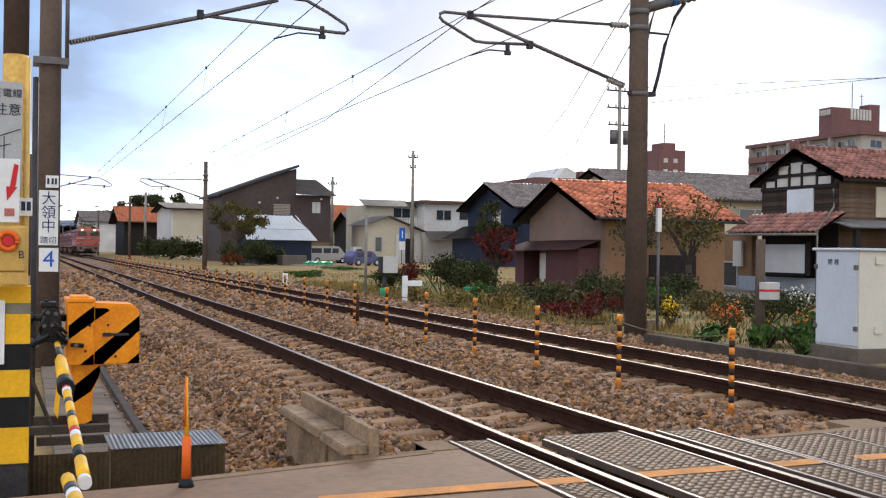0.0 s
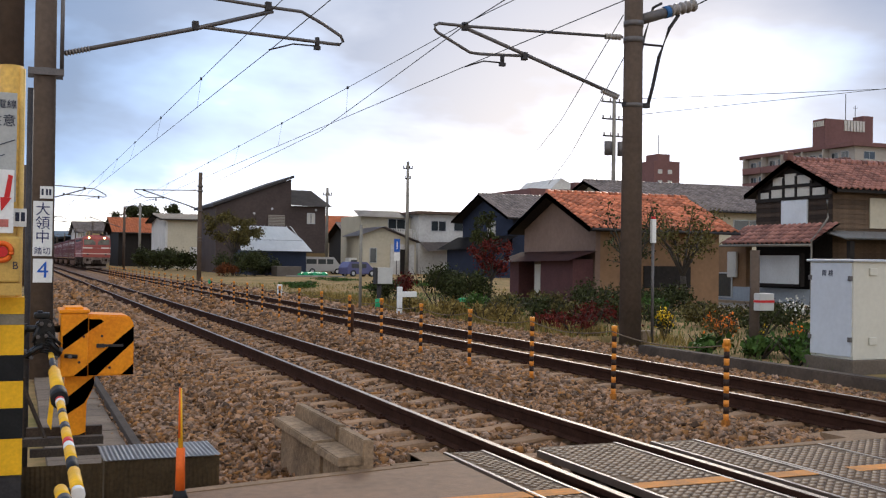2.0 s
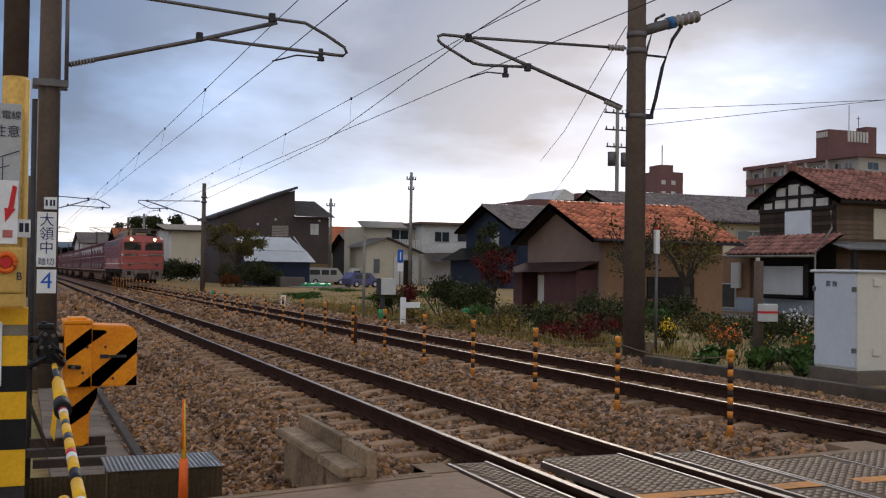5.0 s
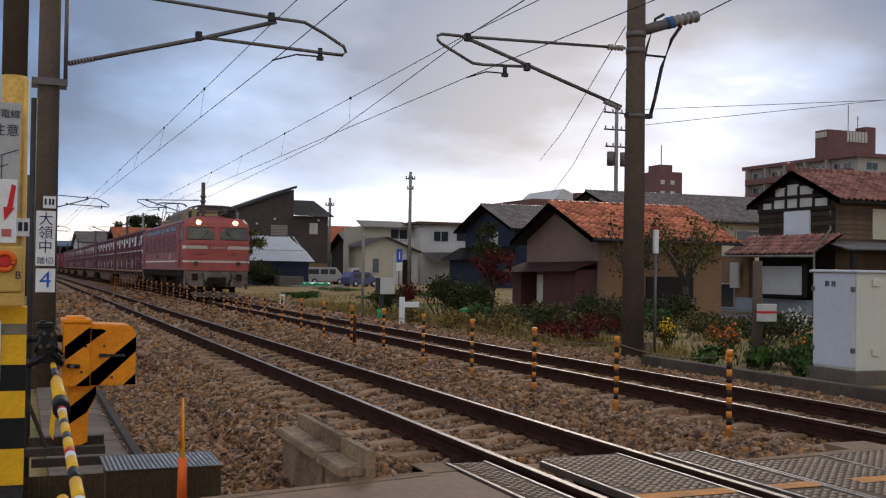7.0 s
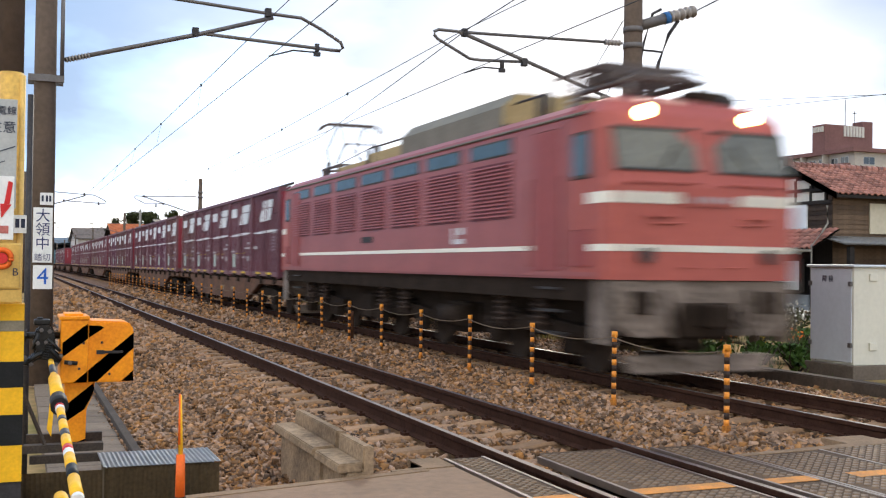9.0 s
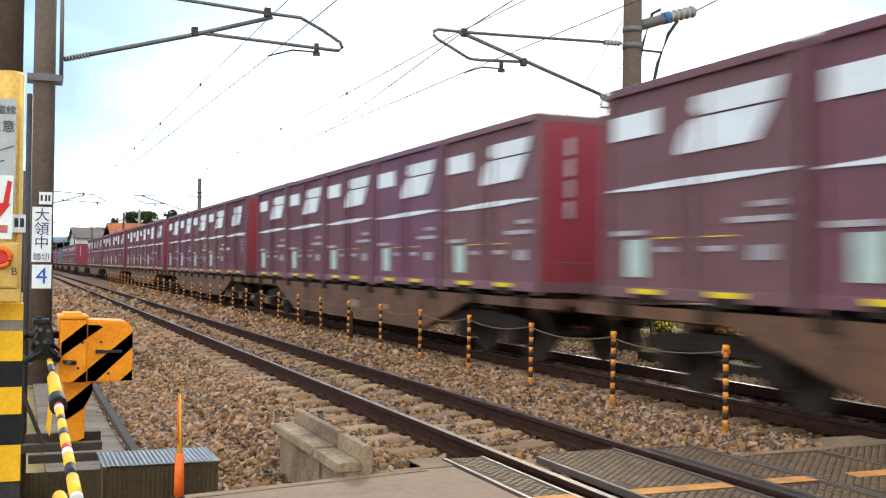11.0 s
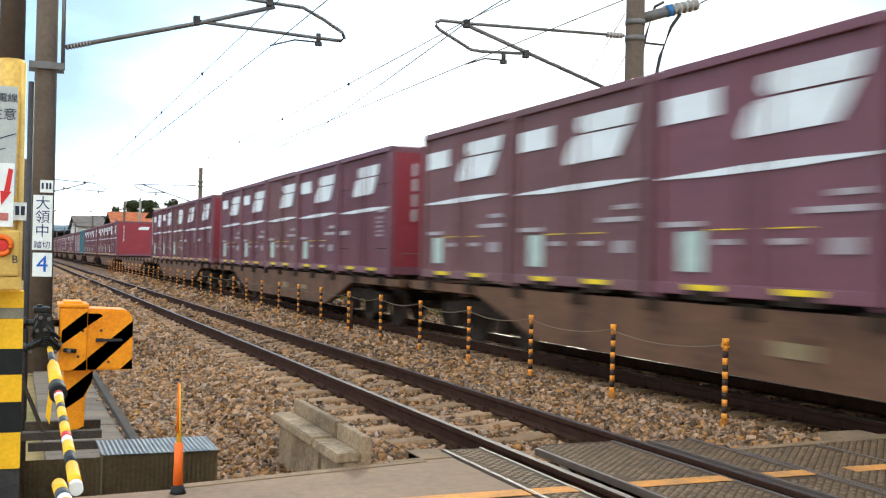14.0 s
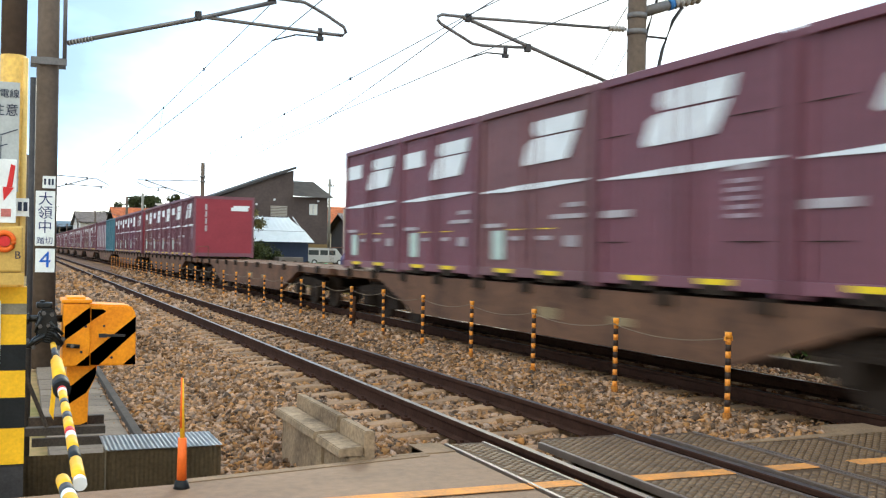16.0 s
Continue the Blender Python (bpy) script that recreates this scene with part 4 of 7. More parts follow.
# the overhead line is drawn with its poles at 17 m; it stands a little further off, over the tracks
OVERHEAD = Matrix.Translation((0, 0, 1.43)) @ Matrix.Scale(1.09, 4) @ Matrix.Translation((0, 0, -1.43))
for ob in set(bpy.data.objects) - before:
    if ob.parent is None and not ob.name.startswith("power_line"):
        ob.matrix_basis = OVERHEAD @ ob.matrix_basis
build_posts()

# ---- the freight train ----
LOCO_RED = mat("loco_red", (0.35, 0.087, 0.068), 0.42, vary=0.12, scale=1.2, stain=(0.31, 0.074, 0.06))
# the cab's red, darkened because the sides catch less light
LOCO_SIDE = mat("loco_shaded_red", (0.30, 0.083, 0.078), 0.42, vary=0.12, scale=1.2, stain=(0.25, 0.068, 0.066), spec=0.3)
STRIPE = mat("cream_stripe", (0.78, 0.73, 0.63), 0.5, vary=0.1)
ROOF_GREY = mat("roof_grey", (0.17, 0.155, 0.125), 0.7, vary=0.25, scale=2)
ROOF_TAN = mat("roof_tan", (0.34, 0.26, 0.13), 0.7, vary=0.2, scale=2)
UNDER = mat("underframe_black", (0.030, 0.021, 0.016), 0.9, vary=0.4, scale=3, spec=0.04)
SKIRT = mat("front_skirt_grey", (0.24, 0.185, 0.155), 0.75, vary=0.25, scale=1.6, stain=(0.06, 0.045, 0.033))
BOX_RED = mat("container_maroon", (0.145, 0.051, 0.066), 0.45, vary=0.16, scale=1.1, stain=(0.12, 0.044, 0.057), obj_random=0.1, spec=0.3)
BOX_VIOLET = mat("container_violet", (0.145, 0.054, 0.084), 0.45, vary=0.16, scale=1.1, obj_random=0.1, spec=0.3)
BOX_DULL = mat("container_dull_maroon", (0.150, 0.066, 0.070), 0.5, vary=0.2, scale=1.1, obj_random=0.1, spec=0.3)
BOX_END = mat("container_end_red", (0.20, 0.028, 0.038), 0.5, vary=0.1, scale=1.5, obj_random=0.15)
BOX_BLUE = mat("container_blue", (0.07, 0.16, 0.20), 0.5, vary=0.15, scale=1.2)
DECAL = mat("white_decal", (0.62, 0.62, 0.63), 0.55, vary=0.12, scale=3)
NOTICE = mat("pale_green_notice", (0.40, 0.47, 0.42), 0.55, vary=0.25, scale=5)
FINE_PRINT = mat("fine_print", (0.30, 0.22, 0.25), 0.6, vary=0.3, scale=9)
DECAL_DIM = mat("faded_decal", (0.36, 0.31, 0.32), 0.6, vary=0.25, scale=6)
WAGON = mat("wagon_brown", (0.125, 0.060, 0.034), 0.8, vary=0.4, scale=1.6, stain=(0.06, 0.031, 0.02))
MARK_Y = mat("yellow_mark", (0.70, 0.48, 0.02), 0.5, vary=0.12)
LAMP = mat("lit_headlight", (1.0, 0.66, 0.26), 0.3, vary=0.02, emit=14.0)
CAB_GLASS = mat("cab_glass", (0.17, 0.155, 0.115), 0.1, vary=0.3, scale=1.5, spec=0.6)
BLUE_GLASS = mat("blue_side_glass", (0.05, 0.085, 0.10), 0.2, vary=0.3, spec=0.4)


def wheelset(bm, y, x=0.0):
    for s in (-1, 1):
        tube(bm, [(x + s * 0.50, y, 0.43), (x + s * 0.62, y, 0.43)], 0.43, 24)
    tube(bm, [(-0.6, y, 0.43), (0.6, y, 0.43)], 0.07, 8)


def bogie(parent, y, base, wheels, frame_material):
    bm = B()
    prism(bm, [(y - base / 2 - 0.5, 0.52), (y + base / 2 + 0.5, 0.52), (y + base / 2 + 0.5, 0.66), (y + 0.5, 0.74), (y - 0.5, 0.74), (y - base / 2 - 0.5, 0.66)],
          "x", -1.05, -0.88)
    prism(bm, [(y - base / 2 - 0.5, 0.52), (y + base / 2 + 0.5, 0.52), (y + base / 2 + 0.5, 0.66), (y + 0.5, 0.74), (y - 0.5, 0.74), (y - base / 2 - 0.5, 0.66)],
          "x", 0.88, 1.05)
    box(bm, -0.9, 0.9, y - 0.3, y + 0.3, 0.5, 0.7)
    for s in (-1, 1):
        for w in (-1, 1):
            box(bm, s * 0.98 - 0.12, s * 0.98 + 0.12, y + w * base / 2 - 0.18, y + w * base / 2 + 0.18, 0.28, 0.58, 0.03)
            for k in range(5):
                z = 0.56 + k * 0.06
                tube(bm, [(s * 0.98, y + w * 0.42, z - 0.02), (s * 0.98, y + w * 0.42, z + 0.02)], 0.11, 10)
    part("bogie_frame", bm, frame_material, parent)
    for w in (-1, 1):
        bm = B()
        wheelset(bm, y + w * base / 2)
        part("wheelset", bm, mat("wheel_steel", (0.055, 0.038, 0.029), 0.8, vary=0.3, spec=0.06), parent)


def pantograph(parent, y, raised):
    p = B()
    g = mat("pantograph_grey", (0.12, 0.095, 0.085), 0.5, 0.3, vary=0.2)
    z = 3.82
    for s in (-1, 1):
        for dy in (-0.7, 0.7):
            tube(p, [(s * 0.5, y + dy, z - 0.12), (s * 0.5, y + dy, z + 0.12)], 0.07, 10)
        tube(p, [(s * 0.5, y - 0.9, z + 0.14), (s * 0.5, y + 0.9, z + 0.14)], 0.04, 8)
    for dy in (-0.9, 0.9):
        tube(p, [(-0.5, y + dy, z + 0.14), (0.5, y + dy, z + 0.14)], 0.035, 8)
    zt = 5.08 if raised else z + 0.40
    zk = (z + zt) / 2 + 0.05 if raised else z + 0.22
    out = 0.85 if raised else 0.80
    for s in (-1, 1):
        for d in (-1, 1):
            tube(p, [(s * 0.48, y + d * 0.25, z + 0.16), (s * 0.40, y + d * out, zk)], 0.028, 6)
            tube(p, [(s * 0.40, y + d * out, zk), (s * 0.34, y + d * 0.12, zt - 0.06)], 0.022, 6)
        tube(p, [(s * 0.40, y - out, zk), (-s * 0.40, y - out, zk)], 0.018, 6)
        tube(p, [(0.48 * s, y - 0.25, z + 0.16), (-0.40 * s, y - out, zk)], 0.014, 5)
    for dy in (-0.16, 0.16):
        tube(p, [(-0.84, y + dy, zt - 0.17), (-0.74, y + dy, zt - 0.05), (-0.58, y + dy, zt), (0.58, y + dy, zt), (0.74, y + dy, zt - 0.05), (0.84, y + dy, zt - 0.17)], 0.026, 8)
    if not raised:
        for dy in (-0.35, 0.0, 0.35):
            box(p, -0.6, 0.6, y + dy - 0.05, y + dy + 0.05, z + 0.20, z + 0.30)
        for dy in (-0.6, -0.2, 0.2, 0.6):
            tube(p, [(-0.95, y + dy, z + 0.30), (-0.7, y + dy * 0.9, z + 0.36), (0.7, y + dy * 0.9, z + 0.36), (0.95, y + dy, z + 0.30)], 0.028, 6)
    part("pantograph", p, g, parent, "raised grey pantograph" if raised else "folded grey pantograph")


def build_loco():
    """Front at y = 0, tail at y = 17.1; rail top is z = 0."""
    L = 17.1
    loco = thing("electric_locomotive", "red electric locomotive with cream stripes and lit headlights", "locomotive")
    W2 = 1.42
    # body shell: section with a rounded roof edge
    sec = [(-W2, 1.30), (W2, 1.30), (W2, 3.36), (1.38, 3.47), (1.26, 3.56), (0.8, 3.68), (0, 3.74), (-0.8, 3.68), (-1.26, 3.56), (-1.38, 3.47), (-W2, 3.36)]
    bm = B()
    prism(bm, sec, "y", 0.95, L - 0.95)
    part("body", bm, LOCO_SIDE, loco)
    for sgn, y0, name in ((1, 0.0, "front_cab"), (-1, L, "rear_cab")):
        # the front leans back above the waist and its corners are turned in
        bm = B()
        rings = []
        for z, dy, w in ((1.30, 0.0, 1.30), (2.45, 0.0, 1.32), (3.18, 0.18, 1.31), (3.38, 0.26, 1.28), (3.56, 0.42, 1.16), (3.70, 0.9, 0.78)):
            y = y0 + sgn * dy
            ye = y0 + sgn * 0.97
            side = W2 if z < 3.3 else (1.405 if z < 3.4 else (1.24 if z < 3.6 else 0.8))
            rings.append([bm.verts.new(c) for c in ((-side, ye, z), (-side, y0 + sgn * max(dy + 0.13, 0.13), z), (-w, y, z), (-0.12, y - sgn * 0.05, z), (0.12, y - sgn * 0.05, z), (w, y, z),
                                                    (side, y0 + sgn * max(dy + 0.13, 0.13), z), (side, ye, z))])
        fs = []
        for a, b in zip(rings, rings[1:]):
            for i in range(7):
                fs.append(bm.faces.new((a[i], a[i + 1], b[i + 1], b[i])))
        fs.append(bm.faces.new(rings[-1]))
        fs.append(bm.faces.new(rings[0][::-1]))
        fs.append(bm.faces.new([r[0] for r in rings] + [r[7] for r in rings[::-1]]))
        bmesh.ops.recalc_face_normals(bm, faces=fs)
        cab = part(name, bm, LOCO_RED, loco)

        def front(z, inset=0.0):
            return y0 + sgn * (np.interp(z, [1.02, 2.45, 3.18, 3.34], [0, 0, 0.18, 0.30])) - sgn * (0.012 + inset)
        # windows
        for x0, x1 in ((-1.31, -0.13), (0.13, 1.31)):
            bm = B()
            zs = (2.66, 3.19)
            f = [bm.verts.new((x, front(z) - sgn * (0.045 * (1 - abs(x) / 1.3)), z)) for x, z in ((x0, zs[0]), (x1, zs[0]), (x1, zs[1]), (x0, zs[1]))]
            bmesh.ops.solidify(bm, geom=[bm.faces.new(f)], thickness=0.012)
            part("windscreen", bm, CAB_GLASS, cab)
            bm = B()
            pts = [(x, front(z) - sgn * (0.045 * (1 - abs(x) / 1.3) + 0.006), z) for x, z in ((x0, zs[0]), (x1, zs[0]), (x1, zs[1]), (x0, zs[1]), (x0, zs[0]))]
            tube(bm, pts, 0.022, 6)
            part("window_frame", bm, mat("window_rubber", (0.06, 0.055, 0.05), 0.6), cab)
        # stripes on the front
        for z0, z1, xr in ((2.24, 2.38, ((-1.3, -0.42), (0.42, 1.3))), (1.65, 1.735, ((-1.3, 1.3),))):
            for xa, xb in xr:
                bm = B()
                xm = [x for x in (xa, -0.12, 0.12, xb) if xa <= x <= xb]
                for u, v in zip(xm, xm[1:]):
                    f = [bm.verts.new((x, y0 - sgn * (0.012 + 0.05 * (1 if abs(x) <= 0.13 else max(0, (1.31 - abs(x)) / 1.19))), z)) for x, z in ((u, z0), (v, z0), (v, z1), (u, z1))]
                    fc = [bm.faces.new(f)]
                    bmesh.ops.solidify(bm, geom=fc, thickness=0.006)
                part("front_stripe", bm, STRIPE, cab)
            for s in (-1, 1):
                bm = B()
                f = [bm.verts.new(c) for c in ((s * 1.312, y0 - sgn * 0.008, z0), (s * (W2 + 0.006), y0 + sgn * 0.13, z0), (s * (W2 + 0.006), y0 + sgn * 0.13, z1), (s * 1.312, y0 - sgn * 0.008, z1))]
                bmesh.ops.solidify(bm, geom=[bm.faces.new(f)], thickness=0.006)
                part("corner_stripe", bm, STRIPE, cab)
                bm = B()
                box(bm, s * (W2 + 0.005) - 0.005, s * (W2 + 0.005) + 0.005, min(y0 + sgn * 0.13, y0 + sgn * 0.52), max(y0 + sgn * 0.13, y0 + sgn * 0.52), z0, z1)
                part("cab_side_stripe", bm, STRIPE, cab)
        # plate with the number as bars
        bm = B()
        prism(bm, [(-0.36, 2.22), (0.36, 2.22), (0.46, 2.39), (-0.46, 2.39)], "y", y0 - sgn * 0.05, y0 - sgn * 0.075)
        part("number_plate", bm, LOCO_RED, cab)
        for i in range(5):
            bm = B()
            x = -0.27 + i * 0.13
            box(bm, x, x + 0.07, y0 - sgn * 0.078, y0 - sgn * 0.084, 2.26, 2.34)
            part("number_bar", bm, DECAL_DIM, cab)
        for s in (-1, 1):
            bm = B()
            tube(bm, [(s * 0.92, y0 - sgn * 0.0, 1.60), (s * 0.92, y0 - sgn * 0.09, 1.60)], 0.095, 16)
            part("tail_lamp", bm, STEEL_DARK, cab)
            bm = B()
            tube(bm, [(s * 0.80, y0 + sgn * 0.55, 3.40), (s * 0.80, y0 + sgn * 0.24, 3.40)], 0.105, 18)
            hl = part("headlight", bm, LOCO_RED, cab)
            bm = B()
            tube(bm, [(s * 0.80, y0 + sgn * 0.24, 3.40), (s * 0.80, y0 + sgn * 0.205, 3.40)], 0.095, 18)
            part("lens", bm, LAMP if sgn == 1 else CAB_GLASS, hl)
            bm = B()
            tube(bm, [(s * 0.2, y0 - sgn * 0.05, 1.46), (s * 0.42, y0 - sgn * 0.08, 1.46)], 0.012, 6)
            tube(bm, [(s * 0.45, y0 - sgn * 0.05, 2.0), (s * 0.8, y0 - sgn * 0.05, 2.0)], 0.014, 6)
            tube(bm, [(s * 0.2, y0 - sgn * 0.06, 2.5), (s * 1.2, y0 - sgn * 0.02, 2.5)], 0.014, 6)
            part("handrail", bm, LOCO_RED, cab)
            bm = B()
            box(bm, s * 0.72 - 0.19, s * 0.72 + 0.19, y0 - sgn * 0.035, y0 - sgn * 0.075, 2.075, 2.10)
            part("front_step", bm, LOCO_RED, cab)
            bm = B()
            tube(bm, [(s * 0.62, y0 - sgn * 0.03, 1.18), (s * 0.60, y0 - sgn * 0.12, 0.95), (s * 0.52, y0 - sgn * 0.14, 0.62), (s * 0.44, y0 - sgn * 0.05, 0.8)], 0.028, 7)
            part("brake_hose", bm, UNDER, cab)
            bm = B()
            tube(bm, [(s * 0.66, y0 - sgn * 0.03, 2.70), (s * 0.40, y0 - sgn * -0.06, 3.0)], 0.012, 5)
            part("wiper", bm, UNDER, cab)
        # skirt, buffer beam, coupler, steps
        bm = B()
        prism(bm, [(-1.05, 0.60), (1.05, 0.60), (1.28, 0.74), (1.34, 1.29), (-1.34, 1.29), (-1.28, 0.74)], "y", y0 + sgn * 0.02, y0 + sgn * 0.30)
        part("skirt", bm, SKIRT, loco)
        bm = B()
        prism(bm, [(-1.0, 0.14), (1.0, 0.14), (1.1, 0.36), (-1.1, 0.36)], "y", y0 + sgn * 0.15, y0 + sgn * 0.27)
        part("snow_plough", bm, SKIRT, loco)
        bm = B()
        box(bm, -0.42, 0.42, y0 - sgn * 0.02, y0 + sgn * 0.1, 0.58, 1.02, 0.03)
        box(bm, -0.16, 0.16, y0 - sgn * 0.42, y0, 0.72, 1.0, 0.03)
        tube(bm, [(-0.55, y0 - sgn * 0.04, 0.9), (-0.5, y0 - sgn * 0.12, 0.5), (-0.3, y0 - sgn * 0.04, 0.55)], 0.03, 6)
        tube(bm, [(0.55, y0 - sgn * 0.04, 0.9), (0.5, y0 - sgn * 0.12, 0.5), (0.3, y0 - sgn * 0.04, 0.55)], 0.03, 6)
        part("coupler", bm, UNDER, loco)
        for s in (-1, 1):
            bm = B()
            box(bm, s * 0.95 - 0.13, s * 0.95 + 0.13, y0 - sgn * 0.05, y0 + sgn * 0.04, 0.88, 1.16, 0.02)
            part("jumper_box", bm, UNDER, loco)
            bm = B()
            box(bm, s * 1.32, s * 1.36, y0 + sgn * 0.05, y0 + sgn * 0.5, 0.5, 1.29)
            part("step_plate", bm, SKIRT, loco)
    bm = B()
    box(bm, -1.36, 1.36, 0.4, L - 0.4, 1.02, 1.31)
    part("sill", bm, UNDER, loco)
    # side details on both sides
    for s in (-1, 1):
        xs = s * (W2 + 0.004)
        bm = B()
        box(bm, min(xs, xs + s * 0.008), max(xs, xs + s * 0.008), 2.05, L - 2.05, 1.67, 1.735)
        part("side_stripe", bm, STRIPE, loco)
        bm = B()
        box(bm, min(xs, xs + s * 0.01), max(xs, xs + s * 0.01), 0.3, L - 0.3, 1.33, 1.39)
        part("sill_rail", bm, LOCO_SIDE, loco)
        bays = [(2.78 + 1.905 * i, 4.22 + 1.905 * i) for i in range(7)]
        rubber = mat("window_rubber", (0.06, 0.055, 0.05), 0.6)
        for ya, yb in bays:
            bm = B()
            box(bm, xs - 0.008, xs + 0.008, ya - 0.03, yb + 0.03, 3.07, 3.31, 0.004)
            w = part("side_window", bm, rubber, loco)
            for k in range(2):
                ym = ya + (yb - ya) * k / 2
                bm = B()
                box(bm, xs - 0.012, xs + 0.012, ym + 0.012, ym + (yb - ya) / 2 - 0.012, 3.095, 3.285)
                part("pane", bm, BLUE_GLASS, w)
            bm = B()
            box(bm, xs - 0.006, xs + 0.006, ya - 0.03, yb + 0.03, 2.14, 2.98)
            g = part("louvre_panel", bm, mat("louvre_plum", (0.13, 0.035, 0.042), 0.6, vary=0.15), loco)
            for k in range(14):
                z = 2.17 + k * 0.057
                bm = B()
                prism(bm, [(xs, z), (xs + s * 0.026, z + 0.006), (xs + s * 0.026, z + 0.014), (xs, z + 0.043)], "y", ya, yb)
                part("louvre", bm, LOCO_SIDE, g)
        # recessed cab doors with their windows, rails and steps
        for y, k in ((1.62, 1), (L - 1.62, -1)):
            bm = B()
            box(bm, xs - 0.014, xs + 0.004, y - 0.36, y + 0.36, 1.40, 3.26)
            # side red with the shade of the recess put into the colour
            d = part("cab_door", bm, mat("door_shadow_red", (0.28, 0.066, 0.064), 0.5, vary=0.12), loco)
            bm = B()
            box(bm, xs - 0.01, xs + 0.012, y - 0.19, y + 0.19, 2.42, 3.12, 0.01)
            part("door_window", bm, BLUE_GLASS, d)
            bm = B()
            for dy in (-0.38, 0.38):
                box(bm, xs - 0.01, xs + 0.022, y + dy - 0.022, y + dy + 0.022, 1.34, 3.32)
            box(bm, xs - 0.01, xs + 0.022, y - 0.38, y + 0.38, 3.28, 3.33)
            part("door_frame", bm, LOCO_SIDE, d)
            for dy in (-0.46, 0.46):
                bm = B()
                tube(bm, [(xs + s * 0.01, y + dy, 1.45), (xs + s * 0.05, y + dy, 1.5), (xs + s * 0.05, y + dy, 2.6), (xs + s * 0.01, y + dy, 2.65)], 0.016, 6)
                part("grab_rail", bm, LOCO_SIDE, d)
            for z in (0.55, 0.85, 1.15):
                bm = B()
                box(bm, min(xs - s * 0.18, xs - s * 0.02), max(xs - s * 0.18, xs - s * 0.02), y - 0.28, y + 0.28, z, z + 0.03)
                part("step", bm, STEEL_DARK, d)
            bm = B()
            box(bm, xs - 0.012, xs + 0.014, y - k * 0.92 - 0.24, y - k * 0.92 + 0.24, 2.56, 3.16, 0.02)
            cw = part("cab_side_window", bm, rubber, loco)
            bm = B()
            box(bm, xs - 0.016, xs + 0.018, y - k * 0.92 - 0.20, y - k * 0.92 + 0.20, 2.60, 3.12, 0.01)
            part("pane", bm, BLUE_GLASS, cw)
            bm = B()
            box(bm, xs - 0.01, xs + 0.006, y - k * 0.95 - 0.2, y - k * 0.95 + 0.2, 1.45, 1.92, 0.02)
            part("step_hatch", bm, mat("door_shadow_red", (0.2, 0.045, 0.046)), loco)
        bm = B()
        tube(bm, [(xs, 0.5, 3.40), (xs, L - 0.5, 3.40)], 0.02, 6)
        part("rain_gutter", bm, ROOF_GREY, loco)
        # emblem as plain shapes, builder's plate
        bm = B()
        box(bm, min(xs, xs + s * 0.006), max(xs, xs + s * 0.006), 4.85, 4.95, 1.80, 2.06)
        box(bm, min(xs, xs + s * 0.006), max(xs, xs + s * 0.006), 4.50, 4.80, 1.80, 1.88)
        box(bm, min(xs, xs + s * 0.006), max(xs, xs + s * 0.006), 4.50, 4.70, 1.95, 2.06)
        part("emblem", bm, DECAL, loco)
        bm = B()
        box(bm, xs - 0.01, xs + 0.012, 9.2, 9.9, 1.90, 2.02)
        part("plate", bm, STEEL_DARK, loco)
    # roof equipment
    bm = B()
    prism(bm, [(-0.95, 3.55), (0.95, 3.55), (0.95, 3.98), (0.72, 4.2), (-0.72, 4.2), (-0.95, 3.98)], "y", 4.08, 8.9)
    part("roof_hood", bm, ROOF_GREY, loco)
    bm = B()
    prism(bm, [(-0.7, 4.2), (0.7, 4.2), (0.94, 3.985), (0.96, 3.7), (-0.96, 3.7), (-0.94, 3.985)], "y", 4.04, 4.08)
    part("hood_front", bm, ROOF_TAN, loco)
    bm = B()
    box(bm, -0.8, 0.8, 9.1, 11.4, 3.6, 3.92, 0.04)
    box(bm, -0.7, 0.7, 11.6, 14.2, 3.6, 3.84, 0.03)
    part("roof_box", bm, ROOF_TAN, loco)
    bm = B()
    for y in (2.9, 3.2, 10.9, 11.6, 14.9):
        tube(bm, [(-0.75, y, 3.6), (-0.75, y, 4.02)], 0.055, 10)
        tube(bm, [(0.6, y, 3.6), (0.6, y, 3.95)], 0.055, 10)
    tube(bm, [(-0.75, 2.9, 4.02), (-0.75, 11.6, 4.05)], 0.02, 6)
    tube(bm, [(0.8, 0.6, 3.68), (0.8, 1.1, 3.72)], 0.1, 10)
    part("roof_insulator", bm, STEEL_DARK, loco)
    bm = B()
    box(bm, 0.35, 0.95, 0.75, 1.25, 3.6, 3.84, 0.06)
    part("horn_cover", bm, UNDER, loco)
    pantograph(loco, 1.75, False)
    for x in (-1.12, 1.12):
        bm = B()
        insulator(bm, (x, 1.5, 3.58), (x, 1.5, 3.98), 0.075, 5)
        tube(bm, [(x, 1.5, 3.98), (x * 0.92, 1.5, 4.12)], 0.03, 6)
        part("post_insulator", bm, PORCELAIN, loco)
    pantograph(loco, 15.5, True)
    for y in (2.9, 8.55, 14.2):
        for s in (-1, 1):
            for dy in (-0.62, 0.62):
                bm = B()
                for k in range(5):
                    ring = [(s * 1.16 + 0.10 * math.cos(a), y + dy + 0.10 * math.sin(a), 0.66 + 0.085 * k) for a in np.linspace(0, 2 * math.pi, 13)]
                    tube(bm, ring, 0.020, 5)
                tube(bm, [(s * 1.16, y + dy, 0.55), (s * 1.16, y + dy, 1.06)], 0.05, 8)
                part("coil_spring", bm, mat("spring_brown", (0.075, 0.05, 0.04), 0.7, vary=0.3), loco)
    # black block added under the floor so no daylight shows through
    bm = B()
    box(bm, -0.86, 0.86, 0.7, L - 0.7, 0.5, 1.05)
    part("floor_gear", bm, UNDER, loco)
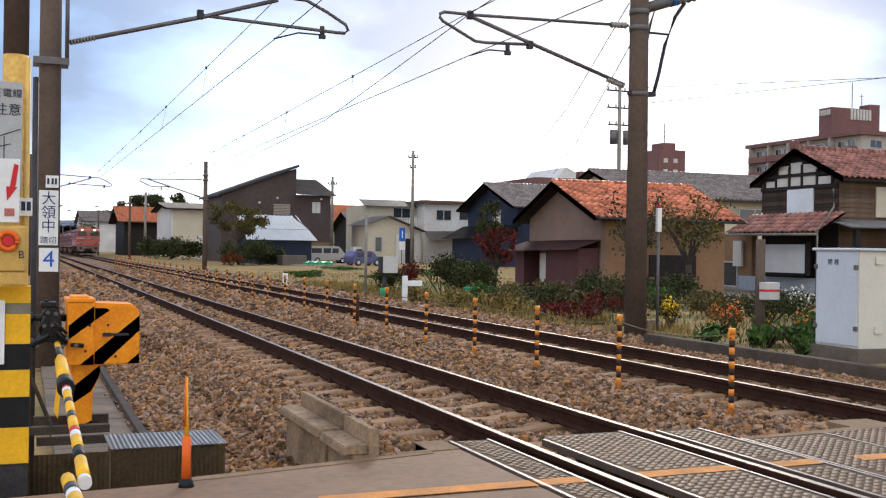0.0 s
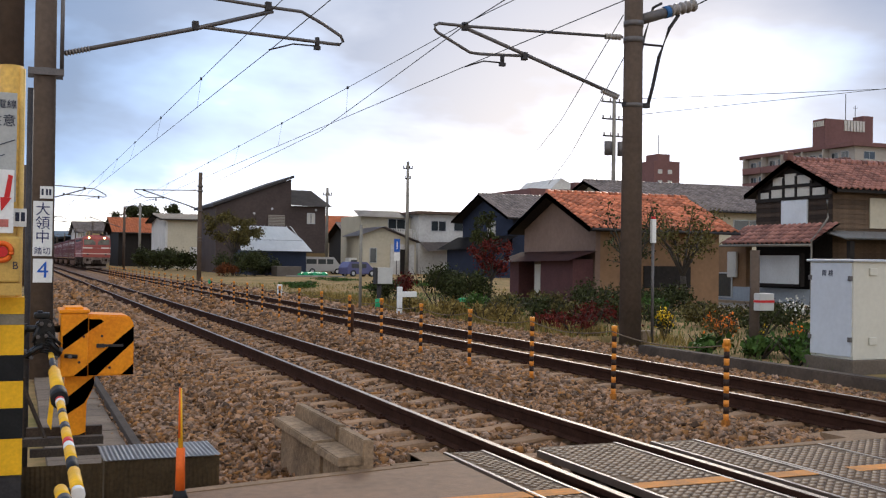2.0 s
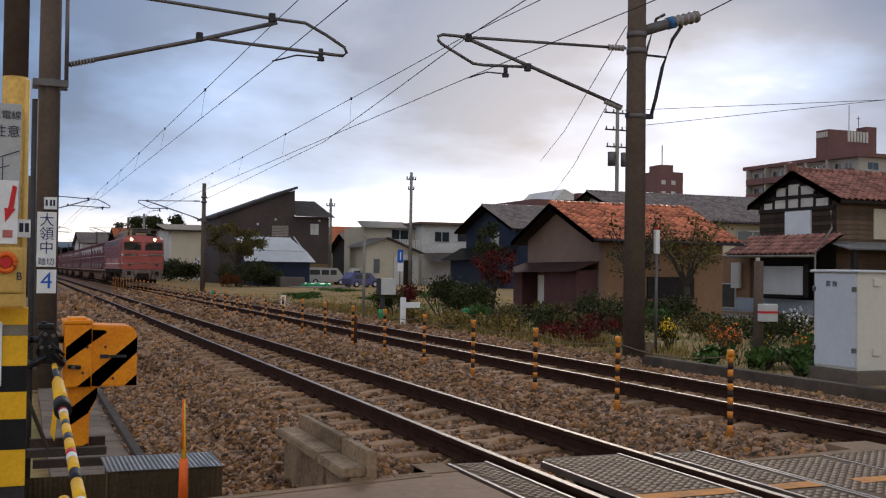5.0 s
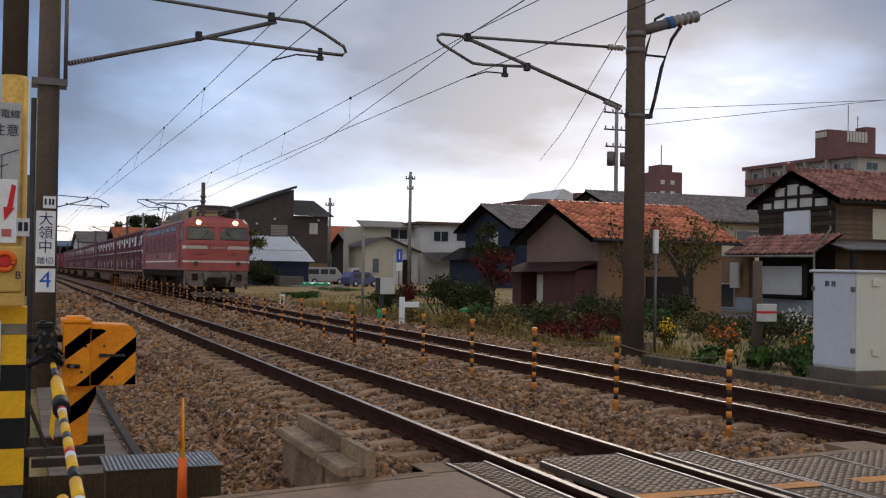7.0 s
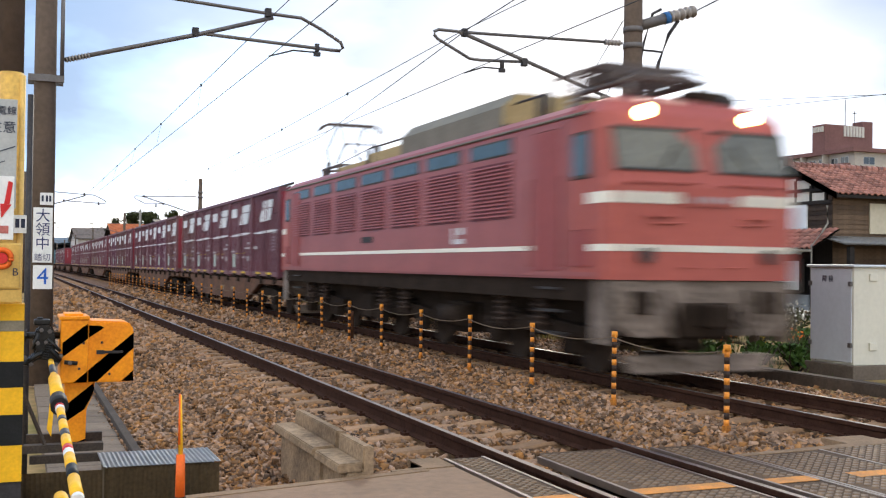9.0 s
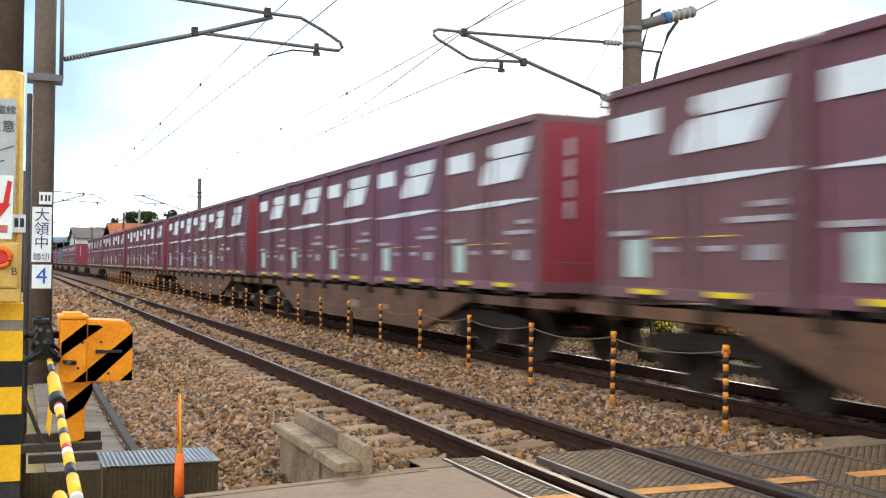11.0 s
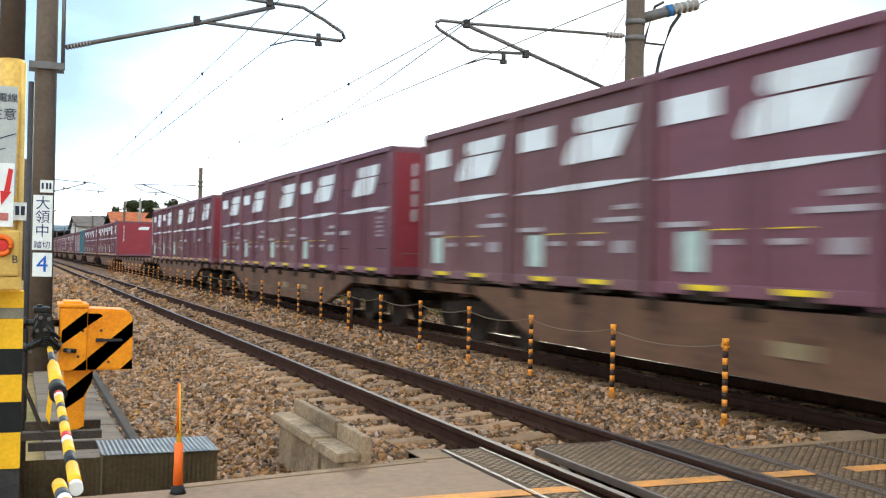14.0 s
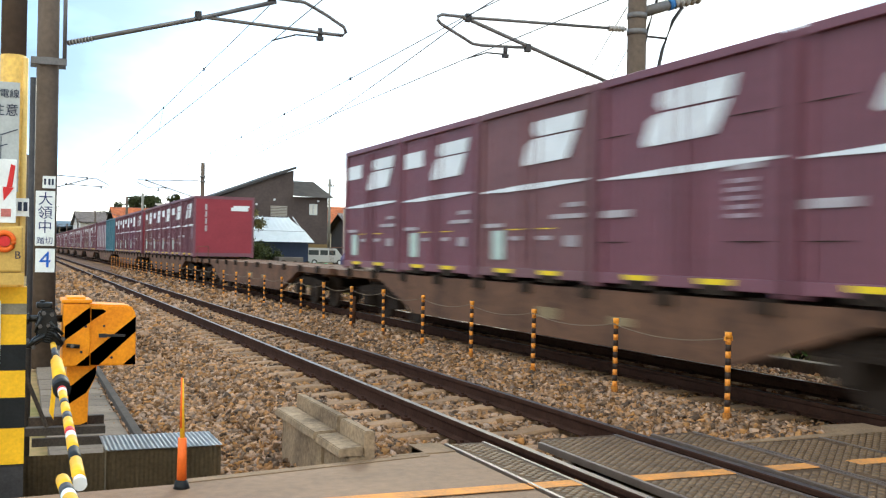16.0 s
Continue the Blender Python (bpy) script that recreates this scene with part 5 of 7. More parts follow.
    for y in (2.9, 8.55, 14.2):
        bogie(loco, y, 2.4, 2, UNDER)
    bm = B()
    tube(bm, [(-1.15, 5.0, 0.62), (-1.15, 6.0, 0.62)], 0.18, 12)
    part("air_tank", bm, UNDER, loco)
    for y in (5.1, 10.1):
        bm = B()
        box(bm, -1.1, 1.1, y, y + 0.8, 0.35, 0.85, 0.03)
        part("equipment_box", bm, UNDER, loco)
    return loco


def build_wagon():
    """Front of the load at y = 0, 18.85 m of deck, rail top is z = 0."""
    w = thing("container_wagon", "brown steel container flat wagon with bogies", "wagon", group="container wagons")
    L = 18.75
    for s in (-1, 1):
        bm = B()
        x0, x1 = (s * 1.06, s * 1.22) if s > 0 else (s * 1.22, s * 1.06)
        prism(bm, [(-0.45, 1.0), (-0.45, 0.86), (2.6, 0.86), (4.7, 0.30), (L - 4.7, 0.30), (L - 2.6, 0.86), (L + 0.45, 0.86), (L + 0.45, 1.0)], "x", x0, x1)
        part("side_sill", bm, WAGON, w)
        bm = B()
        box(bm, -0.03, 0.03, -0.12, 0.12, 0.88, 1.04)
        lock = part("lock_fitting", bm, UNDER, w)
        lock.matrix_basis = pose(s * 1.24, 0.5, 0)
        for i in range(1, 11):
            again("lock_fitting", lock.data, w, pose(s * 1.24, 0.5 + i * 1.77, 0))
        xa = s * 1.225
        for ya, yb, za, zb in ((8.4, 9.0, 0.55, 0.70), (6.5, 7.0, 0.58, 0.68)):
            bm = B()
            box(bm, xa - 0.01, xa + 0.01, ya, yb, za, zb)
            part("data_plate", bm, mat("rusted_data_plate", (0.22, 0.155, 0.085), 0.7, vary=0.3, scale=6), w)
    bm = B()
    box(bm, -1.06, 1.06, -0.4, L + 0.4, 0.90, 0.985)
    for i in range(12):
        y = 0.2 + i * (L - 0.4) / 11
        box(bm, -1.15, 1.15, y - 0.07, y + 0.07, 0.80, 0.99)
    part("deck", bm, WAGON, w)
    bm = B()
    box(bm, -1.1, 1.1, 7.8, 8.2, 0.35, 0.8)
    box(bm, -0.8, -0.3, 9.0, 11.0, 0.45, 0.8, 0.05)
    tube(bm, [(-0.9, 5.4, 0.6), (-0.9, 6.6, 0.6)], 0.18, 10)
    box(bm, -0.12, 0.12, -0.85, 0, 0.75, 0.95)
    box(bm, -0.12, 0.12, L, L + 0.85, 0.75, 0.95)
    part("underframe", bm, UNDER, w)
    bm = B()
    tube(bm, [(-1.15, -0.42, 0.9), (-1.15, -0.42, 1.5), (-0.7, -0.42, 1.5), (-0.7, -0.42, 0.9)], 0.02, 6)
    part("hand_rail", bm, WAGON, w)
    for y in (2.2, L - 2.2):
        bogie(w, y, 1.9, 2, UNDER)
    return w


def build_container(kind):
    """A twelve foot freight container, its front at y = 0, standing at z = 0."""
    Lc, H, X = 3.61, 2.58, 1.22
    label = {"plain": "maroon freight container with white panels and a white stripe", "logo": "plain maroon freight container with one white panel",
             "violet": "faded violet-maroon freight container with white panels", "dull": "dull brownish maroon freight container with white panels",
             "bare": "dull maroon freight container with a single white flag panel",
             "blue": "blue freight container with ribbed sides", "pale": "brown freight container with pale doors"}[kind]
    c = thing("freight_container", label, "container", group="freight containers")
    m = {"plain": BOX_RED, "logo": BOX_RED, "violet": BOX_VIOLET, "dull": BOX_DULL, "bare": BOX_DULL, "blue": BOX_BLUE, "pale": BOX_RED}[kind]
    marked = kind in ("plain", "violet", "dull", "bare")
    bm = B()
    box(bm, -X + 0.02, X - 0.02, 0.02, Lc - 0.02, 0.12, H - 0.03)
    part("shell", bm, m, c)
    bm = B()
    for s in (-1, 1):
        for y in (0.0, Lc - 0.1):
            box(bm, s * X - 0.05, s * X + 0.05 if s > 0 else s * X + 0.05, y, y + 0.1, 0.0, H, 0.012)
        box(bm, s * X - 0.045, s * X + 0.045, 0.1, Lc - 0.1, H - 0.1, H, 0.01)
        box(bm, s * X - 0.04, s * X + 0.04, 0.1, Lc - 0.1, 0.05, 0.18, 0.01)
        # pressed ribs of the sides
        n = 16 if kind != "logo" else 22
        for i in range(1, n):
            y = 0.1 + (Lc - 0.2) * i / n
            box(bm, s * (X - 0.012) - 0.008, s * (X - 0.012) + 0.008, y - 0.02, y + 0.02, 0.18, H - 0.1)
    for y in (0.0, Lc - 0.04):
        box(bm, -X, X, y, y + 0.04, H - 0.12, H)
        box(bm, -X, X, y, y + 0.04, 0.05, 0.2)
    part("frame", bm, m, c)
    for y, k in ((0.0, -1), (Lc, 1)):
        bm = B()
        box(bm, -X + 0.05, X - 0.05, min(y + 0.012, y - k * 0.03), max(y + 0.012, y - k * 0.03), 0.2, H - 0.12)
        e = part("end_wall", bm, BOX_END if kind != "blue" else BOX_BLUE, c)
        bm = B()
        yy = y + k * 0.004 if k > 0 else y - 0.004
        for i in range(4):
            box(bm, -0.80, -0.72, min(yy, yy + k * 0.016), max(yy, yy + k * 0.016), 1.1 + i * 0.3, 1.34 + i * 0.3)
        part("end_marking", bm, DECAL_DIM, e)
        bm = B()
        box(bm, 0.28, 1.0, min(yy, yy + k * 0.016), max(yy, yy + k * 0.016), 1.98, 2.12)
        box(bm, 0.38, 1.06, min(yy, yy + k * 0.016), max(yy, yy + k * 0.016), 2.12, 2.2)
        part("end_logo", bm, DECAL if kind != "pale" else DECAL_DIM, e)
    for s in (-1, 1):
        xa, xb = s * (X + 0.002), s * (X + 0.010)
        x0, x1 = min(xa, xb), max(xa, xb)

        def decal(name, material, y0, y1, z0, z1):
            bm = B()
            box(bm, x0, x1, y0, y1, z0, z1)
            part(name, bm, material, c)
        if marked or kind == "logo":
            o = 0.52 if kind == "logo" else 0.0
            bm = B()
            prism(bm, [(0.42 + o, 2.06), (1.62 + o, 2.06), (1.74 + o, 2.15), (1.70 + o, 2.28), (0.34 + o, 2.28)], "x", x0, x1)
            part("flag_panel", bm, DECAL, c)
            bm = B()
            prism(bm, [(0.72 + o, 1.69), (1.98 + o, 1.67), (2.06 + o, 1.72), (1.90 + o, 1.98), (1.74 + o, 2.035), (0.46 + o, 2.035)], "x", x0, x1)
            part("flag_panel", bm, DECAL, c)
            bm = B()
            prism(bm, [(0.10, 1.365), (0.10, 1.385), (1.0, 1.405), (2.0, 1.40), (3.56, 1.35), (3.56, 1.335), (2.6, 1.315), (1.4, 1.325)], "x", x0, x1)
            part("white_stripe", bm, DECAL, c)
        if marked:
            if kind != "bare":
                decal("square_panel", DECAL, 2.46, 3.42, 1.95, 2.24)
            decal("notice_panel", NOTICE, 2.68, 3.08, 0.30, 0.74)
            decal("notice_line", DECAL_DIM, 2.72, 3.40, 0.79, 0.85)
            decal("data_line", DECAL_DIM, 0.25, 1.10, 0.88, 0.94)
            decal("data_panel", DECAL_DIM, 0.30, 0.72, 1.03, 1.09)
            decal("label", DECAL_DIM, 0.42, 0.72, 0.50, 0.65)
            decal("label", DECAL_DIM, 1.15, 1.5, 0.59, 0.65)
            decal("label", DECAL_DIM, 2.1, 2.45, 0.59, 0.65)
            decal("yellow_rule", MARK_Y, 1.05, 1.6, 0.745, 0.757)
            decal("yellow_rule", MARK_Y, 2.0, 2.58, 0.745, 0.757)
        if kind == "logo":
            decal("data_panel", DECAL_DIM, 2.85, 3.5, 0.86, 0.95)
            for k in range(5):
                decal("data_line", FINE_PRINT, 0.55, 0.92, 0.80 + 0.09 * k, 0.845 + 0.09 * k)
            decal("data_panel", DECAL_DIM, 0.45, 0.9, 1.29, 1.35)
            for z in (0.55, 1.85):
                decal("seam_line", UNDER, 0.28, 0.92, z, z + 0.012)
                decal("seam_line", UNDER, 2.95, 3.5, z, z + 0.012)
        if kind == "pale":
            decal("pale_door", DECAL_DIM, 0.4, 1.7, 0.3, 2.2)
            decal("pale_door", DECAL_DIM, 1.9, 3.2, 0.3, 2.2)
        xr = s * (X + 0.048)
        if marked or kind == "logo":
            for y in (0.80, 2.28):
                bm = B()
                prism(bm, [(y + 0.05, 0.105), (y + 0.57, 0.105), (y + 0.60, 0.165), (y + 0.02, 0.165)], "x", xr - 0.006, xr + 0.006)
                part("fork_mark", bm, MARK_Y, c)
        for y in (0.86, 2.34):
            bm = B()
            box(bm, min(xr, xr - s * 0.09), max(xr, xr - s * 0.09), y, y + 0.54, 0.0, 0.10)
            part("fork_pocket", bm, UNDER, c)
        for y in (1.52, 1.78, 2.05):
            bm = B()
            tube(bm, [(s * (X + 0.015), y, 0.2), (s * (X + 0.015), y, H - 0.15)], 0.014, 6)
            part("locking_bar", bm, m, c)
    return c


# distance of the locomotive's front along the line, by seconds
RUN = [(0.0, 147.0), (1.0, 134.0), (2.0, 120.6), (3.0, 106.7), (4.0, 92.3), (5.0, 77.6), (6.0, 62.6), (7.0, 47.0), (8.0, 29.5), (8.5, 20.55), (9.0, 11.2),
       (10.0, -7.2), (11.0, -25.2), (11.5, -34.15), (12.0, -43.1), (12.5, -52.0), (13.0, -61.35), (13.5, -70.8), (14.0, -80.0), (14.5, -89.1), (15.0, -97.95), (15.5, -106.9), (16.0, -115.7)]
TRAIN = []


def build_train():
    TRAIN.append((build_loco(), 0.0, 0.0))
    wagon = build_wagon()
    kinds = {k: build_container(k) for k in ("plain", "logo", "violet", "dull", "bare", "blue", "pale")}
    used = set()
    for i in range(17):
        s = 18.2 + 20.4 * i
        TRAIN.append((wagon if i == 0 else copy_thing(wagon, Matrix()), s, 0.0))
        if i == 6:
            continue
        for j in range(5):
            flag_only = (i != 1 and j == 0) or (i == 5 and j < 3) or (i == 4 and j == 2)
            kind = "logo" if flag_only else ("plain", "dull", "plain", "dull", "plain", "violet", "plain")[(3 * i + 2 * j) % 7]
            if (i, j) in ((4, 2), (5, 2)):
                kind = "bare"
            if i == 9:
                kind = "blue" if j < 2 else "pale"
            if i > 9 and (i + j) % 4 == 0:
                kind = "pale"
            ob = kinds[kind]
            if kind in used:
                ob = copy_thing(ob, Matrix())
            used.add(kind)
            TRAIN.append((ob, s + 3.75 * j, 1.04))


build_train()

# ---- houses ----
TILE_OR = mat("orange_roof_tile", (0.50, 0.165, 0.085), 0.4, vary=0.25, scale=3, obj_random=0.5)
TILE_RED = mat("red_brown_roof_tile", (0.27, 0.118, 0.088), 0.42, vary=0.3, scale=3, obj_random=0.45)
TILE_GREY = mat("grey_roof_tile", (0.185, 0.15, 0.135), 0.4, vary=0.3, scale=3, island=0.35)
MUD = mat("mud_wall", (0.185, 0.122, 0.095), 0.9, vary=0.15, scale=0.8, bump=0.15)
MUD_SIDE = mat("ochre_render_wall", (0.225, 0.13, 0.072), 0.9, vary=0.15, scale=0.8, bump=0.15)
TIN = mat("rusty_tin", (0.10, 0.045, 0.035), 0.7, vary=0.25, scale=2, stain=(0.06, 0.03, 0.03))
PLANK = mat("dark_wood_boards", (0.045, 0.030, 0.022), 0.8, vary=0.35, scale=2.5, obj_random=0.4)
PLANK_WARM = mat("brown_wood_boards", (0.10, 0.065, 0.042), 0.8, vary=0.3, scale=2.5, obj_random=0.35)
TIMBER = mat("black_timber", (0.022, 0.018, 0.016), 0.8, vary=0.3)
PLASTER = mat("white_plaster", (0.50, 0.47, 0.42), 0.85, vary=0.1, scale=1.5)
BOARD_WHITE = mat("white_board", (0.60, 0.62, 0.64), 0.6, vary=0.08, scale=1.5)
DARKCLAD = mat("dark_cladding", (0.064, 0.046, 0.041), 0.7, vary=0.2, scale=0.7)
NAVY = mat("navy_cladding", (0.020, 0.026, 0.048), 0.7, vary=0.2, scale=1)
CREAM = mat("cream_wall", (0.50, 0.44, 0.33), 0.85, vary=0.1, scale=0.6)
PALE = mat("pale_wall", (0.58, 0.56, 0.53), 0.85, vary=0.1, scale=0.6, stain=(0.46, 0.43, 0.40))
BRICKRED = mat("maroon_tile_wall", (0.16, 0.078, 0.07), 0.7, vary=0.15, scale=0.3)
ALU = mat("aluminium", (0.45, 0.45, 0.45), 0.45, 0.4, vary=0.1)
ZINC = mat("pale_metal_roof", (0.78, 0.78, 0.77), 0.5, 0.0, vary=0.1, scale=1)


def tile_mesh(name, w, l, material):
    bm = B()
    prof = [(-0.5, 0.0), (-0.28, 0.05), (-0.05, 0.045), (0.15, -0.005), (0.35, -0.02), (0.5, 0.004)]
    lo = [bm.verts.new((u * w, 0, v + 0.045)) for u, v in prof]
    hi = [bm.verts.new((u * w, l * 1.15, v + 0.015)) for u, v in prof]
    un = [bm.verts.new((u * w, 0, v + 0.005)) for u, v in prof]
    for i in range(5):
        bm.faces.new((lo[i], lo[i + 1], hi[i + 1], hi[i])).smooth = True
        bm.faces.new((un[i], un[i + 1], lo[i + 1], lo[i]))
    me = bpy.data.meshes.new(name)
    bm.to_mesh(me)
    bm.free()
    me.materials.append(material)
    return me


def roof_slope(parent, start, along, up, width, length, material, single=True, w=0.29, l=0.27):
    """Pantiles on one slope: single tiles, or one joined covering where the roof is far off."""
    along, up = Vector(along).normalized(), Vector(up).normalized()
    nrm = along.cross(up)
    nu, nv = int(width / w), int(length / l)
    w, l = width / nu, length / nv
    me = tile_mesh("roof_tile", w, l, material)
    basis = Matrix((along, up, nrm)).transposed().to_4x4()
    start = Vector(start)
    if single:
        for j in range(nv):
            for i in range(nu):
                p = start + along * (w * (i + 0.5)) + up * (l * j) + nrm * random.uniform(-0.004, 0.006)
                again("roof_tile", me, parent, Matrix.Translation(p) @ basis @ pose(0, 0, 0, random.uniform(-.6, .6), random.uniform(-.8, .8), 0))
    else:
        n = len(me.vertices)
        co = np.empty(n * 3, np.float32)
        me.vertices.foreach_get("co", co)
        co = co.reshape(-1, 3)
        fa = np.array([list(p.vertices) for p in me.polygons])
        m3 = np.array(basis.to_3x3())
        V, F_ = [], []
        k = 0
        for j in range(nv):
            for i in range(nu):
                p = np.array(start + along * (w * (i + 0.5)) + up * (l * j))
                V.append(co @ m3.T + p)
                F_.append(fa + k * n)
                k += 1
        ob = cloud_mesh("roof_tiles", np.concatenate(V), np.concatenate(F_), material, parent)
        ob["kind"] = "stuff"


def slab_along(bm, p, q, r, s, t):
    """A four-cornered sheet with thickness."""
    f = [bm.verts.new(c) for c in (p, q, r, s)]
    bmesh.ops.solidify(bm, geom=[bm.faces.new(f)], thickness=t)


def window(parent, axis, at, u0, u1, z0, z1, split=2, glass=None, frame_mat=None):
    """A framed window on a wall: axis x stands in the plane x = at, axis y in the plane y = at; both face the railway side."""
    glass, frame_mat = glass or GLASS, frame_mat or ALU

    def bx(bm, a, b, c, d, o0, o1):
        if axis == "x":
            box(bm, at - o1, at - o0, a, b, c, d)
        else:
            box(bm, a, b, at - o1, at - o0, c, d)
    w = B()
    t = 0.05
    bx(w, u0, u1, z0, z0 + t, 0.0, 0.06)
    bx(w, u0, u1, z1 - t, z1, 0.0, 0.06)
    bx(w, u0, u0 + t, z0 + t, z1 - t, 0.0, 0.06)
    bx(w, u1 - t, u1, z0 + t, z1 - t, 0.0, 0.06)
    for i in range(1, split):
        u = u0 + (u1 - u0) * i / split
        bx(w, u - t / 2, u + t / 2, z0 + t, z1 - t, 0.0, 0.05)
    fr = part("window", w, frame_mat, parent)
    for i in range(split):
        g = B()
        a, b = u0 + (u1 - u0) * i / split, u0 + (u1 - u0) * (i + 1) / split
        bx(g, a + t, b - t, z0 + t, z1 - t, 0.005, 0.02)
        part("pane", g, glass, fr)


def gable_house(name, label, x0, x1, y0, y1, zb, ze, zr, wall_x, wall_y, tile, over=0.5, single=True, ridge_mat=None):
    """A house whose ridge runs along x; gable wall in the plane x0, long wall in the plane y0."""
    h = thing(name, label, "house")
    ym = (y0 + y1) / 2
    bm = B()
    prism(bm, [(y0, zb), (y1, zb), (y1, ze), (ym, zr - 0.12), (y0, ze)], "x", x0, x0 + 0.2)
    part("gable_wall", bm, wall_x, h)
    bm = B()
    box(bm, x0 + 0.2, x1, y0 + 0.003, y0 + 0.2, zb, ze)
    part("long_wall", bm, wall_y, h)
    bm = B()
    prism(bm, [(y0 + 0.2, zb), (y1, zb), (y1, ze), (ym, zr - 0.12), (y0 + 0.2, ze + 0.1)], "x", x1 - 0.2, x1)
    box(bm, x0 + 0.2, x1 - 0.2, y1 - 0.2, y1, zb, ze)
    part("rear_wall", bm, wall_y, h)
    slope = (zr - ze) / (ym - y0)
    zo = ze - over * slope
    bm = B()
    prism(bm, [(y0 - over, zo), (ym, zr), (y1 + over, zo), (y1 + over, zo - 0.1), (ym, zr - 0.12), (y0 - over, zo - 0.1)], "x", x0 - over, x1 + over)
    part("roof", bm, TIMBER, h)
    up = Vector((0, ym - (y0 - over), zr - zo))
    roof_slope(h, (x0 - over, y0 - over - 0.04, zo + 0.01), (1, 0, 0), up, x1 - x0 + 2 * over, up.length, tile, single)
    bm = B()
    tube(bm, [(-0.15, 0, 0.07), (0.12, 0, 0.05)], 0.11, 8)
    cap = part("ridge_tile", bm, ridge_mat or tile, h)
    n = int((x1 - x0 + 2 * over) / 0.3)
    for i in range(n):
        m = pose(x0 - over + (x1 - x0 + 2 * over) * (i + 0.5) / n, ym, zr)
        if i:
            again("ridge_tile", cap.data, h, m)
        else:
            cap.matrix_basis = m
    bm = B()
    box(bm, x0 - over, x1 + over, ym - 0.14, ym + 0.14, zr - 0.05, zr + 0.05)
    part("ridge", bm, ridge_mat or tile, h)
    bm = B()
    for s, (ya, yb) in ((1, (y0 - over, ym)), (-1, (y1 + over, ym))):
        slab_along(bm, (x0 - over - 0.03, ya, zo - 0.14), (x0 - over - 0.03, yb, zr - 0.14), (x0 - over - 0.03, yb, zr + 0.06), (x0 - over - 0.03, ya, zo + 0.05), 0.04)
    part("bargeboard", bm, TIMBER, h)
    bm = B()
    tube(bm, [(x0 - over + 0.05, y0 - over - 0.08, zo - 0.02), (x1 + over, y0 - over - 0.08, zo - 0.06)], 0.05, 8)
    part("gutter", bm, STEEL_DARK, h)
    return h


def build_houses():
    # house with orange tiles and a rusty lean-to
    h = gable_house("tiled_house", "small mud-walled house with an orange pantile roof", 19.2, 24.5, 33.4, 39.15, -0.15, 2.85, 4.04, MUD, MUD_SIDE, TILE_OR)
    bm = B()
    slab_along(bm, (18.0, 33.2, 1.50), (18.0, 39.4, 1.42), (19.2, 39.4, 1.84), (19.2, 33.2, 1.88), 0.04)
    part("lean_to_roof", bm, TIN, h)
    bm = B()
    box(bm, 18.35, 19.18, 33.5, 36.0, -0.15, 1.56)
    part("lean_to_wall", bm, mat("maroon_tin_wall", (0.085, 0.035, 0.035), 0.75, vary=0.2, scale=1.5), h)
    bm = B()
    box(bm, 18.5, 19.18, 38.2, 39.0, -0.15, 1.56)
    part("lean_to_wall", bm, MATS["maroon_tin_wall"], h)
    bm = B()
    box(bm, 18.8, 18.95, 36.9, 37.4, -0.15, 1.35)
    part("white_curtain", bm, PLASTER, h)
    bm = B()
    box(bm, 21.2, 23.2, 33.33, 33.4, 0.55, 1.35)
    part("dark_shutter", bm, TIMBER, h)

    # dark timber house on the right
    h = thing("timber_house", "old two-storey dark timber house with red-brown roof tiles", "house")
    x0, x1, y0, y1, zb, ze, zr = 29.5, 37.5, 33.0, 37.6, -0.65, 4.66, 5.72
    ym, over, front = 35.3, 0.52, 0.25
    bm = B()
    prism(bm, [(y0, zb), (y1, zb), (y1, ze), (ym, zr - 0.15), (y0, ze)], "x", x0, x0 + 0.2)
    part("gable_wall", bm, TIMBER, h)
    bm = B()
    box(bm, x0 + 0.2, x1, y0 + 0.003, y0 + 0.2, zb, ze)
    box(bm, x0 + 0.2, x1, y1 - 0.2, y1, zb, ze)
    box(bm, x1 - 0.2, x1, y0 + 0.2, y1 - 0.2, zb, ze)
    part("walls", bm, PLANK_WARM, h)
    # lapped boards
    bmb = B()
    prism(bmb, [(0.0, 0.0), (-0.035, 0.0), (-0.008, 0.2), (0.0, 0.2)], "y", 0, y1 - y0)
    first = part("board", bmb, PLANK, h)
    first.matrix_basis = pose(x0 - 0.003, y0, 2.9)
    for i in range(1, 8):
        again("board", first.data, h, pose(x0 - 0.003, y0, 2.9 + i * 0.19))
    bmb = B()
    prism(bmb, [(0.0, 0.0), (-0.035, 0.0), (-0.008, 0.2), (0.0, 0.2)], "x", 0, x1 - x0)
    me = part("board", bmb, PLANK_WARM, h)
    me.matrix_basis = pose(x0, y0 - 0.003, 1.4)
    for i in range(1, 16):
        again("board", me.data, h, pose(x0, y0 - 0.003, 1.4 + i * 0.19))
    # gable plaster between timbers
    for a, b, z0, z1 in ((y0 + 0.35, y0 + 1.1, 4.25, 4.55), (y0 + 1.22, y0 + 2.0, 4.25, 4.62), (y0 + 2.1, y0 + 2.75, 4.25, 4.62), (y0 + 2.9, y0 + 3.6, 4.25, 4.6), (y0 + 3.7, y0 + 4.3, 4.25, 4.5),
                         (y0 + 1.22, y0 + 2.0, 4.76, 5.1), (y0 + 2.1, y0 + 2.75, 4.76, 5.2), (y0 + 2.9, y0 + 3.5, 4.76, 5.1)):
        bm = B()
        box(bm, x0 - 0.05, x0 - 0.01, a, b, z0, z1)
        part("plaster_panel", bm, PLASTER, h)
    bm = B()
